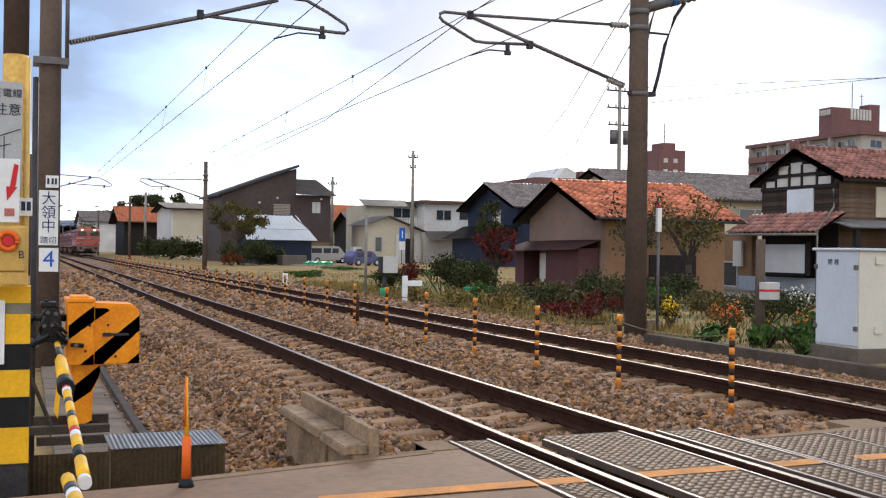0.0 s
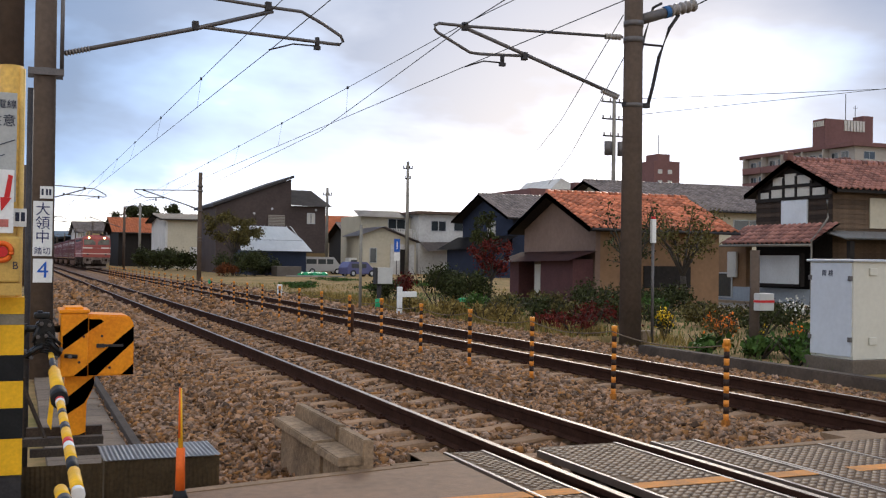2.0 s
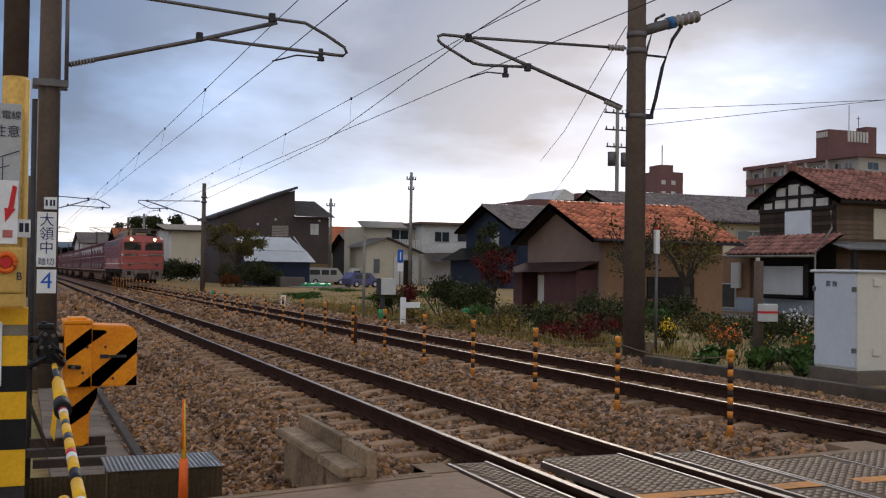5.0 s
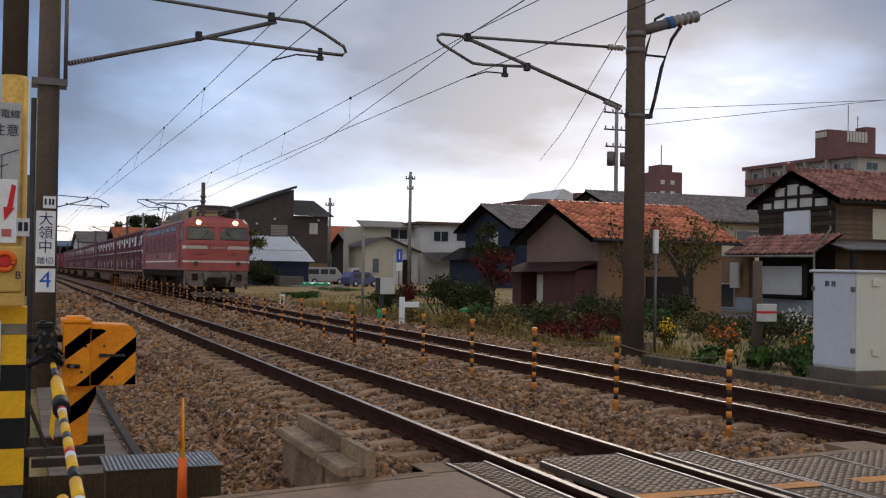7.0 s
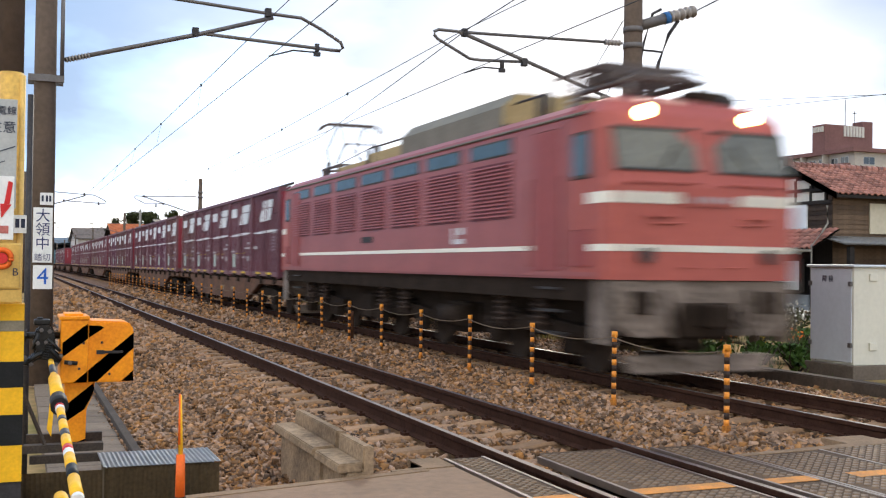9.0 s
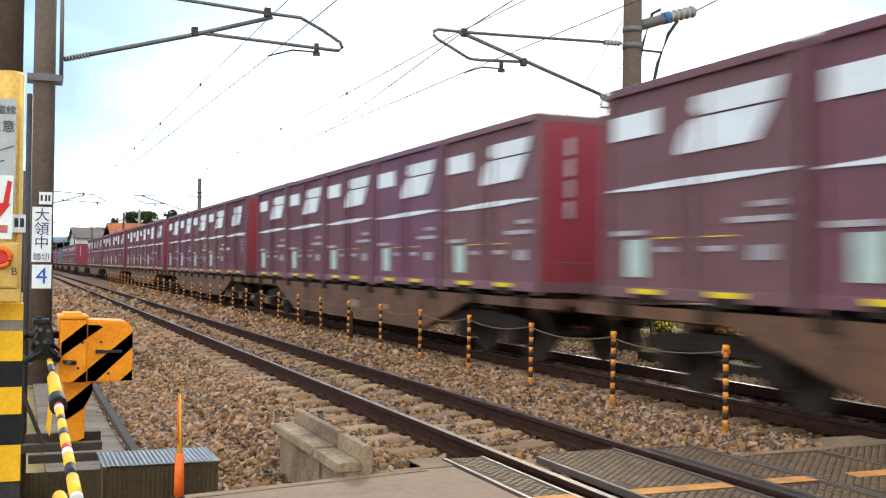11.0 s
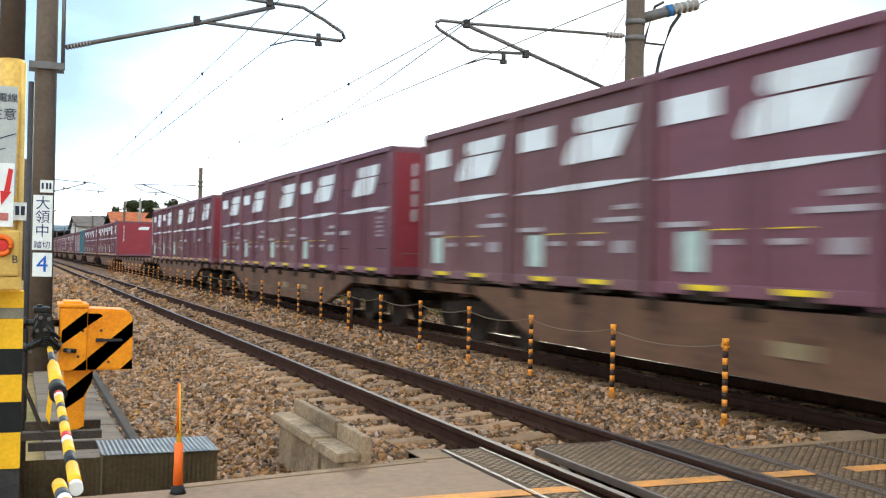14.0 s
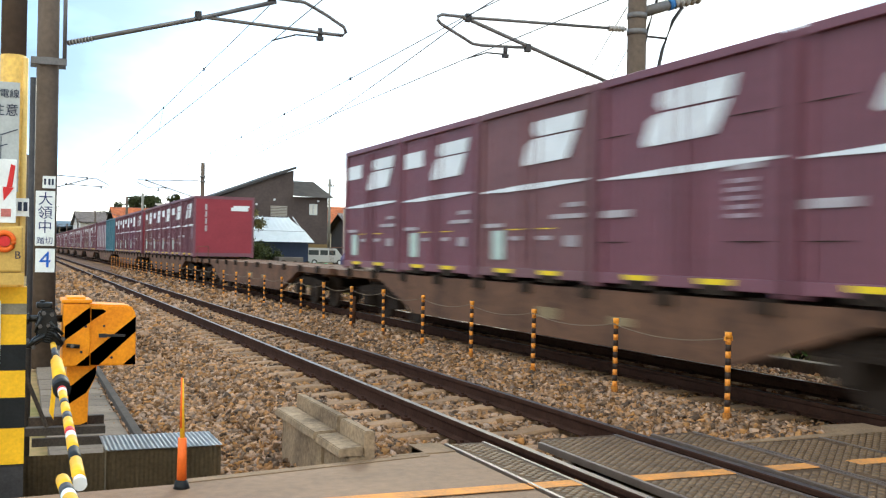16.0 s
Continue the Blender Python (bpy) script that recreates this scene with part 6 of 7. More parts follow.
    for u in (0.3, 1.16, 2.05, 2.82, 3.65, 4.35):
        box(bm, x0 - 0.09, x0 - 0.02, y0 + u - 0.06, y0 + u + 0.06, 4.1, 4.3 + 0.62 * (1 - abs(u - 2.35) / 2.4) + 0.25)
    box(bm, x0 - 0.1, x0 - 0.02, y0, y1, 4.62, 4.72)
    box(bm, x0 - 0.1, x0 - 0.02, y0, y1, 4.1, 4.24)
    part("timber_frame", bm, TIMBER, h)
    bm = B()
    box(bm, x0 - 0.10, x0 - 0.03, 34.35, 35.9, 3.05, 4.12)
    part("white_shutter", bm, BOARD_WHITE, h)
    bm = B()
    box(bm, 31.3, 32.6, y0 - 0.08, y0 - 0.03, 2.95, 4.15)
    part("cream_shutter", bm, CREAM, h)
    # main roof
    slope = (zr - ze) / (ym - y0)
    zo = ze - over * slope
    bm = B()
    prism(bm, [(y0 - over, zo), (ym, zr), (y1 + over, zo), (y1 + over, zo - 0.12), (ym, zr - 0.15), (y0 - over, zo - 0.12)], "x", x0 - front, x1 + 0.5)
    part("roof", bm, TIMBER, h)
    up = Vector((0, ym - (y0 - over), zr - zo))
    roof_slope(h, (x0 - front, y0 - over - 0.04, zo + 0.01), (1, 0, 0), up, x1 - x0 + front + 0.5, up.length, TILE_RED, True)
    bm = B()
    tube(bm, [(0, 0, 0.09), (0.27, 0, 0.07)], 0.13, 8)
    cap = part("ridge_tile", bm, TILE_RED, h)
    cap.matrix_basis = pose(x0 - front, ym, zr)
    for i in range(1, 30):
        again("ridge_tile", cap.data, h, pose(x0 - front + i * 0.29, ym, zr))
    bm = B()
    box(bm, x0 - front - 0.15, x0 - front + 0.15, ym - 0.16, ym + 0.16, zr, zr + 0.36, 0.05)
    part("ridge", bm, TILE_RED, h)
    bm = B()
    for ya, yb in ((y0 - over, ym), (y1 + over, ym)):
        slab_along(bm, (x0 - front - 0.03, ya, zo - 0.18), (x0 - front - 0.03, yb, zr - 0.2), (x0 - front - 0.03, yb, zr + 0.06), (x0 - front - 0.03, ya, zo + 0.05), 0.05)
    part("bargeboard", bm, TIMBER, h)
    # skirt roof of the ground floor on the gable side
    up = Vector((1.35, 0, 0.78))
    bm = B()
    slab_along(bm, (28.0, 32.4, 2.28), (28.0, 38.0, 2.28), (29.35, 38.0, 3.06), (29.35, 32.4, 3.06), 0.08)
    part("skirt_roof", bm, TIMBER, h)
    roof_slope(h, (27.95, 38.0, 2.30), (0, -1, 0), up, 5.6, up.length, TILE_RED, True)
    bm = B()
    tube(bm, [(27.9, 38.1, 2.24), (27.9, 32.4, 2.22)], 0.05, 8)
    tube(bm, [(29.1, 32.85, 4.0), (29.1, 32.8, 3.3), (28.7, 32.6, 3.0), (28.0, 32.45, 2.4), (28.05, 32.5, -0.5)], 0.04, 8)
    part("gutter", bm, POLE_PALE, h)
    bm = B()
    slab_along(bm, (28.9, 31.6, 2.45), (37.0, 31.6, 2.5), (37.0, 32.9, 2.75), (28.9, 32.9, 2.75), 0.06)
    n = 60
    for i in range(n):
        tube(bm, [(28.9 + i * 0.135, 31.56, 2.50), (28.9 + i * 0.135, 32.9, 2.80)], 0.035, 6)
    part("tin_awning", bm, mat("grey_tin", (0.20, 0.19, 0.18), 0.6, 0.2, vary=0.2), h)
    bm = B()
    box(bm, 29.2, 29.4, 31.7, 31.9, -0.65, 2.4)
    box(bm, 33.2, 33.4, 31.7, 31.9, -0.65, 2.4)
    part("awning_post", bm, TIMBER, h)
    bm = B()
    box(bm, 28.65, 28.75, 33.85, 36.4, 0.70, 1.84)
    part("white_hoarding", bm, BOARD_WHITE, h)
    bm = B()
    box(bm, 28.6, 28.8, 33.74, 33.83, 0.6, 1.92)
    box(bm, 28.6, 28.8, 33.74, 36.5, 0.6, 0.69)
    part("hoarding_frame", bm, TIMBER, h)
    bm = B()
    box(bm, 28.9, 29.2, 33.5, 41.0, -0.65, 0.5)
    part("blue_base_panel", bm, mat("bluish_panel", (0.30, 0.34, 0.38), 0.6, vary=0.1), h)
    bm = B()
    box(bm, 28.5, 28.88, 33.2, 41.5, -0.4, -0.1)
    part("plinth", bm, CONCRETE, h)
    bm = B()
    box(bm, 28.9, 29.2, 37.5, 41.0, 0.5, 2.3)
    part("ochre_wall", bm, MUD_SIDE, h)
    window(h, "x", 28.9, 38.4, 40.8, 0.0, 1.1, 2)
    bm = B()
    box(bm, 28.75, 28.85, 38.0, 38.6, 0.9, 2.0)
    part("white_notice", bm, PLASTER, h)

    # long grey roof behind
    h = gable_house("grey_roof_house", "cream house with a long grey pantile roof", 33.4, 45.0, 54, 63, -0.2, 4.9, 6.5, PLASTER, CREAM, TILE_GREY, 0.7, False)
    window(h, "y", 54, 40.6, 43.0, 2.9, 4.2, 2)
    # navy house
    h = gable_house("navy_house", "navy timber house with a grey tiled roof", 32.4, 39.0, 68, 77, 0.3, 4.75, 6.35, NAVY, NAVY, TILE_GREY, 0.7, False)
    window(h, "x", 32.4, 70.8, 72.2, 3.3, 4.4, 2, PLASTER)
    bm = B()
    slab_along(bm, (30.6, 67.0, 2.3), (30.6, 78, 2.3), (32.4, 78, 3.3), (32.4, 67.0, 3.3), 0.12)
    part("lower_roof", bm, TIMBER, h)
    bm = B()
    box(bm, 31.1, 32.38, 67.6, 77, 0.3, 2.4)
    part("annex", bm, NAVY, h)
    # white house with balcony
    h = thing("white_house", "white two-storey house with a balcony", "house")
    bm = B()
    box(bm, 31.7, 36.0, 85, 93, 0.3, 5.4)
    part("main_wall", bm, PALE, h)
    bm = B()
    box(bm, 31.3, 36.6, 84.4, 93.4, 5.4, 5.62)
    part("roof", bm, mat("brown_flat_roof", (0.12, 0.075, 0.055), 0.7, vary=0.2), h)
    bm = B()
    box(bm, 27.2, 31.68, 87, 93, 0.3, 5.2)
    part("side_wall", bm, CREAM, h)
    bm = B()
    slab_along(bm, (26.8, 86.4, 5.1), (31.7, 86.4, 5.1), (31.7, 90, 5.8), (27.4, 90, 5.8), 0.12)
    part("side_roof", bm, TILE_GREY, h)
    window(h, "y", 85, 32.8, 34.2, 3.95, 4.85, 2)
    window(h, "y", 87, 29.6, 31.2, 3.9, 5.0, 2)
    window(h, "y", 85, 34.9, 35.8, 4.0, 4.8, 1)
    bm = B()
    box(bm, 28.4, 31.68, 85.6, 87, 2.9, 3.1)
    balcony = part("balcony", bm, PALE, h)
    for i in range(16):
        bm = B()
        box(bm, 28.45 + i * 0.21, 28.57 + i * 0.21, 85.6, 85.66, 3.1, 4.05)
        part("baluster", bm, PALE, balcony)
    bm = B()
    box(bm, 28.4, 31.68, 85.58, 85.68, 4.05, 4.12)
    part("balcony_rail", bm, PALE, balcony)
    bm = B()
    slab_along(bm, (31.8, 83.0, 2.2), (36.2, 83.0, 2.6), (36.2, 85, 3.1), (31.8, 85, 3.0), 0.08)
    part("porch_roof", bm, TILE_GREY, h)
    # small cream workshop in front
    h = thing("cream_workshop", "low cream workshop with a sloping grey roof and open door", "workshop")
    bm = B()
    prism(bm, [(25.2, 0.3), (29.8, 0.3), (29.8, 2.9), (26.9, 4.0), (25.2, 3.4)], "y", 80.5, 84.5)
    part("wall", bm, CREAM, h)
    bm = B()
    slab_along(bm, (24.8, 80.0, 3.3), (27.0, 80.0, 4.1), (27.0, 85, 4.1), (24.8, 85, 3.3), 0.12)
    slab_along(bm, (27.0, 80.0, 4.1), (30.2, 80.0, 2.85), (30.2, 85, 2.85), (27.0, 85, 4.1), 0.12)
    part("roof", bm, TILE_GREY, h)
    bm = B()
    box(bm, 27.6, 29.6, 80.3, 80.48, 0.3, 2.7)
    part("white_front", bm, PALE, h)
    # black panel stands in for the shade inside the open door
    bm = B()
    box(bm, 28.4, 29.1, 80.2, 80.32, 0.3, 2.3)
    part("doorway", bm, TIMBER, h)
    window(h, "y", 80.5, 25.9, 26.5, 1.2, 2.4, 1)
    # dark modern house
    h = thing("dark_house", "dark brown modern house with a steep single-pitch roof", "house")
    bm = B()
    prism(bm, [(14.1, 0.3), (19.9, 0.3), (19.9, 7.65), (14.1, 5.41)], "y", 82, 91)
    part("tall_wall", bm, DARKCLAD, h)
    bm = B()
    prism(bm, [(13.8, 5.35), (20.05, 7.75), (20.05, 7.95), (13.8, 5.55)], "y", 81.7, 91.3)
    part("tall_roof", bm, mat("charcoal_roof", (0.05, 0.045, 0.045), 0.6, vary=0.15), h)
    bm = B()
    box(bm, 19.91, 22.7, 82.05, 90, 0.3, 5.6)
    part("side_wall", bm, DARKCLAD, h)
    bm = B()
    slab_along(bm, (19.85, 81.5, 5.6), (23.1, 81.5, 5.55), (22.4, 85.5, 7.05), (19.85, 85.5, 7.05), 0.15)
    part("side_roof", bm, mat("grey_brown_shingle", (0.11, 0.09, 0.08), 0.8, vary=0.25, scale=2), h)
    window(h, "y", 82.05, 21.2, 21.85, 4.2, 5.05, 2, PLASTER)
    bm = B()
    for i in range(7):
        box(bm, 18.1, 19.4, 81.85, 81.98, 4.02 + i * 0.12, 4.10 + i * 0.12)
    part("shutter_slats", bm, mat("beige_slat", (0.30, 0.26, 0.22), 0.7, vary=0.1), h)
    bm = B()
    box(bm, 19.92, 22.72, 81.98, 82.04, 0.3, 1.9)
    part("ochre_base", bm, mat("ochre_base", (0.17, 0.11, 0.05), 0.8, vary=0.15), h)
    for x, z in ((14.6, 4.8), (17.0, 4.9), (18.4, 5.3), (21.9, 5.3)):
        bm = B()
        tube(bm, [(x, 81.98, z), (x, 81.9, z)], 0.09, 10)
        part("vent", bm, ALU, h)
    # shed with a pale metal roof
    h = thing("metal_shed", "low navy shed with a pale standing-seam metal roof", "shed")
    bm = B()
    box(bm, 14.7, 18.6, 72, 78, 0.25, 2.05)
    part("wall", bm, NAVY, h)
    bm = B()
    slab_along(bm, (14.0, 71.5, 1.95), (18.9, 71.5, 1.95), (18.55, 72.7, 2.7), (14.0, 72.7, 2.7), 0.06)
    slab_along(bm, (14.0, 72.7, 2.72), (18.55, 72.7, 2.72), (17.95, 75.4, 3.72), (14.0, 75.4, 3.72), 0.06)
    roof = part("roof", bm, ZINC, h)
    for i in range(14):
        x = 14.2 + i * 0.32
        bm = B()
        tube(bm, [(x, 72.7, 2.76), (x - 0.1 * i / 14, 75.4, 3.78)], 0.025, 4)
        part("seam", bm, ZINC, roof)
    # cream house and wall, further along
    h = gable_house("cream_house", "cream two-storey house far along the line", 13.9, 18.5, 110, 122, 0.3, 5.3, 5.9, PALE, CREAM, mat("pale_low_roof", (0.36, 0.31, 0.26), 0.6, vary=0.2, scale=2), 0.6, False)
    bm = B()
    box(bm, 14.9, 16.0, 100, 100.4, 0.3, 2.4)
    tagged(part("garden_wall", bm, PALE), "short pale rendered garden wall", "wall")
    h = gable_house("orange_roof_cottage", "low cottage with an orange roof far along the line", 10.9, 15.5, 128, 140, 0.3, 4.4, 6.0, TIMBER, TIMBER, mat("orange_roof_joined", (0.42, 0.125, 0.05), 0.5, vary=0.2, scale=3, island=0.3), 0.8, False)
    h = gable_house("grey_warehouse", "long grey warehouse far along the line", 9.6, 26, 190, 215, 0.3, 5.5, 7.5, PALE, PALE, TILE_GREY, 0.5, False)
    h = gable_house("far_orange_house", "house with a pale orange roof behind the yard", 29.5, 36.5, 106, 118, 0.3, 4.0, 6.0, CREAM, CREAM, MATS["orange_roof_joined"], 0.6, False)
    h = gable_house("far_grey_house", "dark cottage with grey roof behind the yard", 29.2, 32.5, 96, 104, 0.3, 3.4, 4.9, TIMBER, TIMBER, TILE_GREY, 0.5, False)
    h = gable_house("pale_low_house", "low pale house with a dark roof", 33.0, 44, 96, 110, 0.3, 4.2, 5.2, PALE, PALE, TILE_GREY, 0.6, False)


def build_apartments():
    a = thing("apartment_building", "maroon and cream apartment building with roof tower", "apartment building")
    bm = B()
    box(bm, 139, 165, 150, 181, -1, 23.0)
    part("wall", bm, mat("grey_cream_wall", (0.36, 0.32, 0.28), 0.85, vary=0.1, scale=0.2), a)
    bm = B()
    box(bm, 137.9, 166, 149.2, 181.5, 23.0, 23.7)
    part("roof_edge", bm, BRICKRED, a)
    for f in range(5):
        z = 20.0 - f * 3.0
        for k in range(5):
            y = 151 + k * 5.8
            bm = B()
            box(bm, 137.4, 139, y, y + 5.6, z - 0.2, z + 1.0)
            part("balcony", bm, BRICKRED, a)
            window(a, "x", 139, y + 0.5, y + 2.4, z + 0.1, z + 2.3, 2)
            window(a, "x", 139, y + 3.2, y + 4.9, z + 0.9, z + 2.2, 2)
            bm = B()
            box(bm, 137.6, 139, y + 5.6, y + 5.8, z - 0.2, z + 3)
            part("fin_wall", bm, MATS["grey_cream_wall"], a)
        for k in range(3):
            window(a, "y", 150, 141 + k * 6, 143.6 + k * 6, z + 0.8, z + 2.2, 2)
    bm = B()
    box(bm, 139.6, 151.0, 158.3, 161.7, 23.7, 29.0)
    tower = part("roof_tower", bm, BRICKRED, a)
    bm = B()
    box(bm, 148.6, 151.0, 158.3, 161, 29.0, 30.0)
    part("tank", bm, BRICKRED, tower)
    # sign of plain bars
    for i in range(7):
        bm = B()
        x = 144.0 + i * 0.72
        box(bm, x, x + 0.5, 158.1, 158.28, 26.9, 28.9)
        part("sign_bar", bm, PLASTER, tower)
    bm = B()
    for i in range(6):
        box(bm, 139.4, 139.58, 158.6 + i * 0.5, 158.9 + i * 0.5, 27.6, 28.6)
    part("side_sign_bar", bm, PLASTER, tower)
    bm = B()
    tube(bm, [(145, 159, 29), (145, 159, 34.0)], 0.07, 6)
    tube(bm, [(147.3, 159, 29), (147.3, 159, 32.0)], 0.06, 6)
    tube(bm, [(146.8, 159, 31.5), (147.8, 159, 31.5)], 0.05, 6)
    part("antenna", bm, STEEL_DARK, tower)
    b = thing("brick_tower_block", "slim maroon tower block far behind the roofs", "apartment building")
    bm = B()
    box(bm, 97.0, 102.0, 150, 156, -1, 18.4)
    box(bm, 98.0, 100.4, 150.5, 154, 18.4, 19.6)
    part("wall", bm, BRICKRED, b)
    for k in range(2):
        window(b, "y", 150, 97.8 + k * 1.9, 98.6 + k * 1.9, 16.3, 17.0, 1, PLASTER)
        window(b, "y", 150, 97.8 + k * 1.9, 98.6 + k * 1.9, 14.6, 15.2, 1, PLASTER)
    bm = B()
    tube(bm, [(99.2, 152, 19.6), (99.2, 152, 23)], 0.08, 6)
    part("antenna", bm, STEEL_DARK, b)
    c = thing("stepped_block", "long maroon block with a pale stepped roof", "apartment building")
    bm = B()
    box(bm, 59.6, 74, 120, 135, -1, 10.7)
    box(bm, 66.0, 74, 120.2, 134, 10.7, 11.7)
    part("wall", bm, BRICKRED, c)
    bm = B()
    prism(bm, [(62.4, 10.7), (65.2, 10.7), (65.2, 11.5), (63.9, 12.1)], "y", 119.9, 130)
    part("pale_roof", bm, PALE, c)
    for k in range(4):
        window(c, "y", 120, 66.6 + k * 1.7, 67.6 + k * 1.7, 10.0, 11.0, 1)
    bm = B()
    box(bm, 90, 112, 165, 180, -1, 14.4)
    tagged(part("far_long_block", bm, PALE), "pale flat-roofed block on the skyline", "building")


# ---- trackside and yard objects ----


STREET_CAR = []


def build_yard():
    c = thing("relay_cabinet", "white steel relay cabinet with hinged doors on a concrete base", "cabinet", pose(11.38, 12.28, 0.0))
    cw = mat("cabinet_blue_white", (0.50, 0.52, 0.55), 0.45, vary=0.06, scale=1.5)
    cc = mat("cabinet_cream", (0.56, 0.53, 0.45), 0.45, vary=0.06, scale=1.5)
    bm = B()
    box(bm, -0.06, 1.4, -0.06, 1.0, -0.35, 0.06, 0.015)
    part("base", bm, mat("dark_concrete", (0.12, 0.095, 0.075), 0.9, vary=0.2, scale=3), c)
    bm = B()
    box(bm, 0.0, 1.3, 0.0, 0.92, 0.06, 1.50, 0.01)
    part("case", bm, cc, c)
    bm = B()
    box(bm, -0.02, 0.0, 0.03, 0.89, 0.10, 1.48, 0.006)
    part("door", bm, cw, c)
    bm = B()
    box(bm, -0.05, 1.34, -0.05, 0.96, 1.50, 1.54, 0.012)
    part("lid", bm, cw, c)
    for z in (0.32, 1.22):
        for y in (0.02, 0.86):
            bm = B()
            box(bm, -0.045, 0.0, y, y + 0.06, z, z + 0.07, 0.006)
            part("hinge", bm, GALV, c)
    for z in (0.28, 1.30):
        bm = B()
        box(bm, 0.28, 0.42, -0.03, 0.0, z, z + 0.11, 0.008)
        part("vent_cover", bm, cc, c)
    lettering("characters", "障 検", 0.105, INK, c, pose(-0.0225, 0.52, 1.32, 90, 0, -90))
    # pole with a red-banded box
    p = thing("box_pole", "dark concrete post carrying a grey box with a red band", "post", pose(11.9, 15.2, -0.15))
    bm = B()
    tube(bm, [(0, 0, 0), (0, 0, 1.84)], 0.09, 12, 0.08)
    part("post", bm, POLE, p)
    bm = B()
    box(bm, -0.09, 0.21, -0.26, -0.09, 0.80, 1.10, 0.01)
    bx = part("box", bm, mat("pale_grey_box", (0.48, 0.47, 0.44), 0.5, vary=0.08), p)
    bm = B()
    box(bm, -0.094, 0.214, -0.264, -0.09, 0.94, 0.98)
    part("red_band", bm, RED, bx)
    # thin marker post with a white reflector
    p = thing("reflector_post", "thin grey post with a white reflector and red top", "post", pose(11.9, 18.4, -0.15))
    bm = B()
    tube(bm, [(0, 0, 0), (0, 0, 2.0)], 0.03, 8)
    part("post", bm, GALV, p)
    bm = B()
    box(bm, -0.05, 0.05, -0.04, 0.04, 2.0, 2.48, 0.008)
    part("reflector", bm, WHITE, p)
    bm = B()
    tube(bm, [(0, 0, 2.48), (0, 0, 2.53)], 0.045, 8)
    part("red_top", bm, RED, p)
    # small boxes and posts by the far track
    p = thing("meter_box", "pale steel instrument box on a dark post", "box", pose(10.8, 32.5, -0.15))
    bm = B()
    tube(bm, [(0, 0, 0), (0, 0, 0.9)], 0.075, 8)
    part("post", bm, STEEL_DARK, p)
    bm = B()
    box(bm, -0.12, 0.38, -0.2, 0.1, 0.82, 1.34, 0.015)
    part("case", bm, mat("pale_grey_box", (0.48, 0.47, 0.44)), p)
    bm = B()
    box(bm, -0.18, -0.12, -0.2, 0.1, 0.82, 1.34)
    part("hinge_side", bm, STEEL_DARK, p)
    p = thing("thin_pole", "thin weathered pole beside the far track", "pole", pose(10.2, 32.6, -0.2))
    bm = B()
    tube(bm, [(0, 0, 0), (0, 0, 2.75)], 0.05, 8)
    part("shaft", bm, POLE_PALE, p)
    p = thing("distance_post", "white wooden post with a sideways arm", "post", pose(10.4, 29.4, -0.2))
    bm = B()
    box(bm, -0.07, 0.07, -0.07, 0.07, 0, 0.86, 0.02)
    part("post", bm, WHITE, p)
    bm = B()
    box(bm, 0.07, 0.52, -0.05, 0.05, 0.56, 0.72, 0.008)
    part("arm", bm, WHITE, p)
    p = thing("green_bin", "squat green plastic garden bin", "bin", pose(13.7, 32.4, -0.16))
    bm = B()
    tube(bm, [(0, 0, 0), (0, 0, 0.22), (0, 0, 0.32)], 0.24, 18, 0.2)
    part("body", bm, GREEN_PL, p)
    bm = B()
    tube(bm, [(0, 0, 0.31), (0, 0, 0.36), (0, 0, 0.39)], 0.22, 18, 0.12)
    part("lid", bm, GREEN_PL, p)
    p = thing("white_marker", "small white marker stone near the far track", "marker", pose(10.3, 44.2, -0.15))
    bm = B()
    box(bm, -0.1, 0.1, -0.08, 0.08, 0, 0.5, 0.03)
    part("body", bm, WHITE, p)
    for x, y in ((10.6, 32.0), (10.15, 60.8)):
        p = thing("green_canister", "small green plastic canister", "canister", pose(x, y, -0.15))
        bm = B()
        tube(bm, [(0, 0, 0), (0, 0, 0.36)], 0.09, 10)
        part("body", bm, GREEN_PL, p)
    p = thing("blue_sign", "tall blue parking sign with a white panel", "sign", pose(25.9, 74, 0.3))
    bm = B()
    box(bm, -0.03, 0.03, -0.03, 0.03, 0, 2.6)
    part("post", bm, GALV, p)
    bm = B()
    box(bm, -0.22, 0.22, -0.08, -0.03, 1.75, 2.7)
    part("blue_panel", bm, BLUE, p)
    bm = B()
    box(bm, -0.04, 0.04, -0.09, -0.081, 1.95, 2.5)
    part("arrow_bar", bm, WHITE, p)
    bm = B()
    box(bm, -0.22, 0.22, -0.08, -0.03, 1.1, 1.7)
    part("white_panel", bm, WHITE, p)
    # vehicles

    def car(name, label, at, L_, Wd, Hh, prof, paint, glass_z):
        v = thing(name, label, "car", at)
        bm = B()
        prism(bm, [(u * L_, w * Hh) for u, w in prof], "y", 0, Wd)
        bmesh.ops.bevel(bm, geom=bm.edges[:], offset=0.05, segments=2, affect="EDGES")
        part("body", bm, paint, v)
        for a, b in glass_z:
            bm = B()
            box(bm, a * L_, b * L_, -0.012, Wd + 0.012, 0.58 * Hh, 0.86 * Hh, 0.01)
            part("side_glass", bm, GLASS, v)
        for u in (0.2, 0.8):
            for y in (0.08, Wd - 0.08):
                bm = B()
                tube(bm, [(u * L_, y - 0.1, 0.3), (u * L_, y + 0.1, 0.3)], 0.31, 18)
                w = part("wheel", bm, BLACK, v)
                bm = B()
                tube(bm, [(u * L_, y - 0.108, 0.3), (u * L_, y + 0.108, 0.3)], 0.18, 14)
                part("rim", bm, ALU, w)
        return v
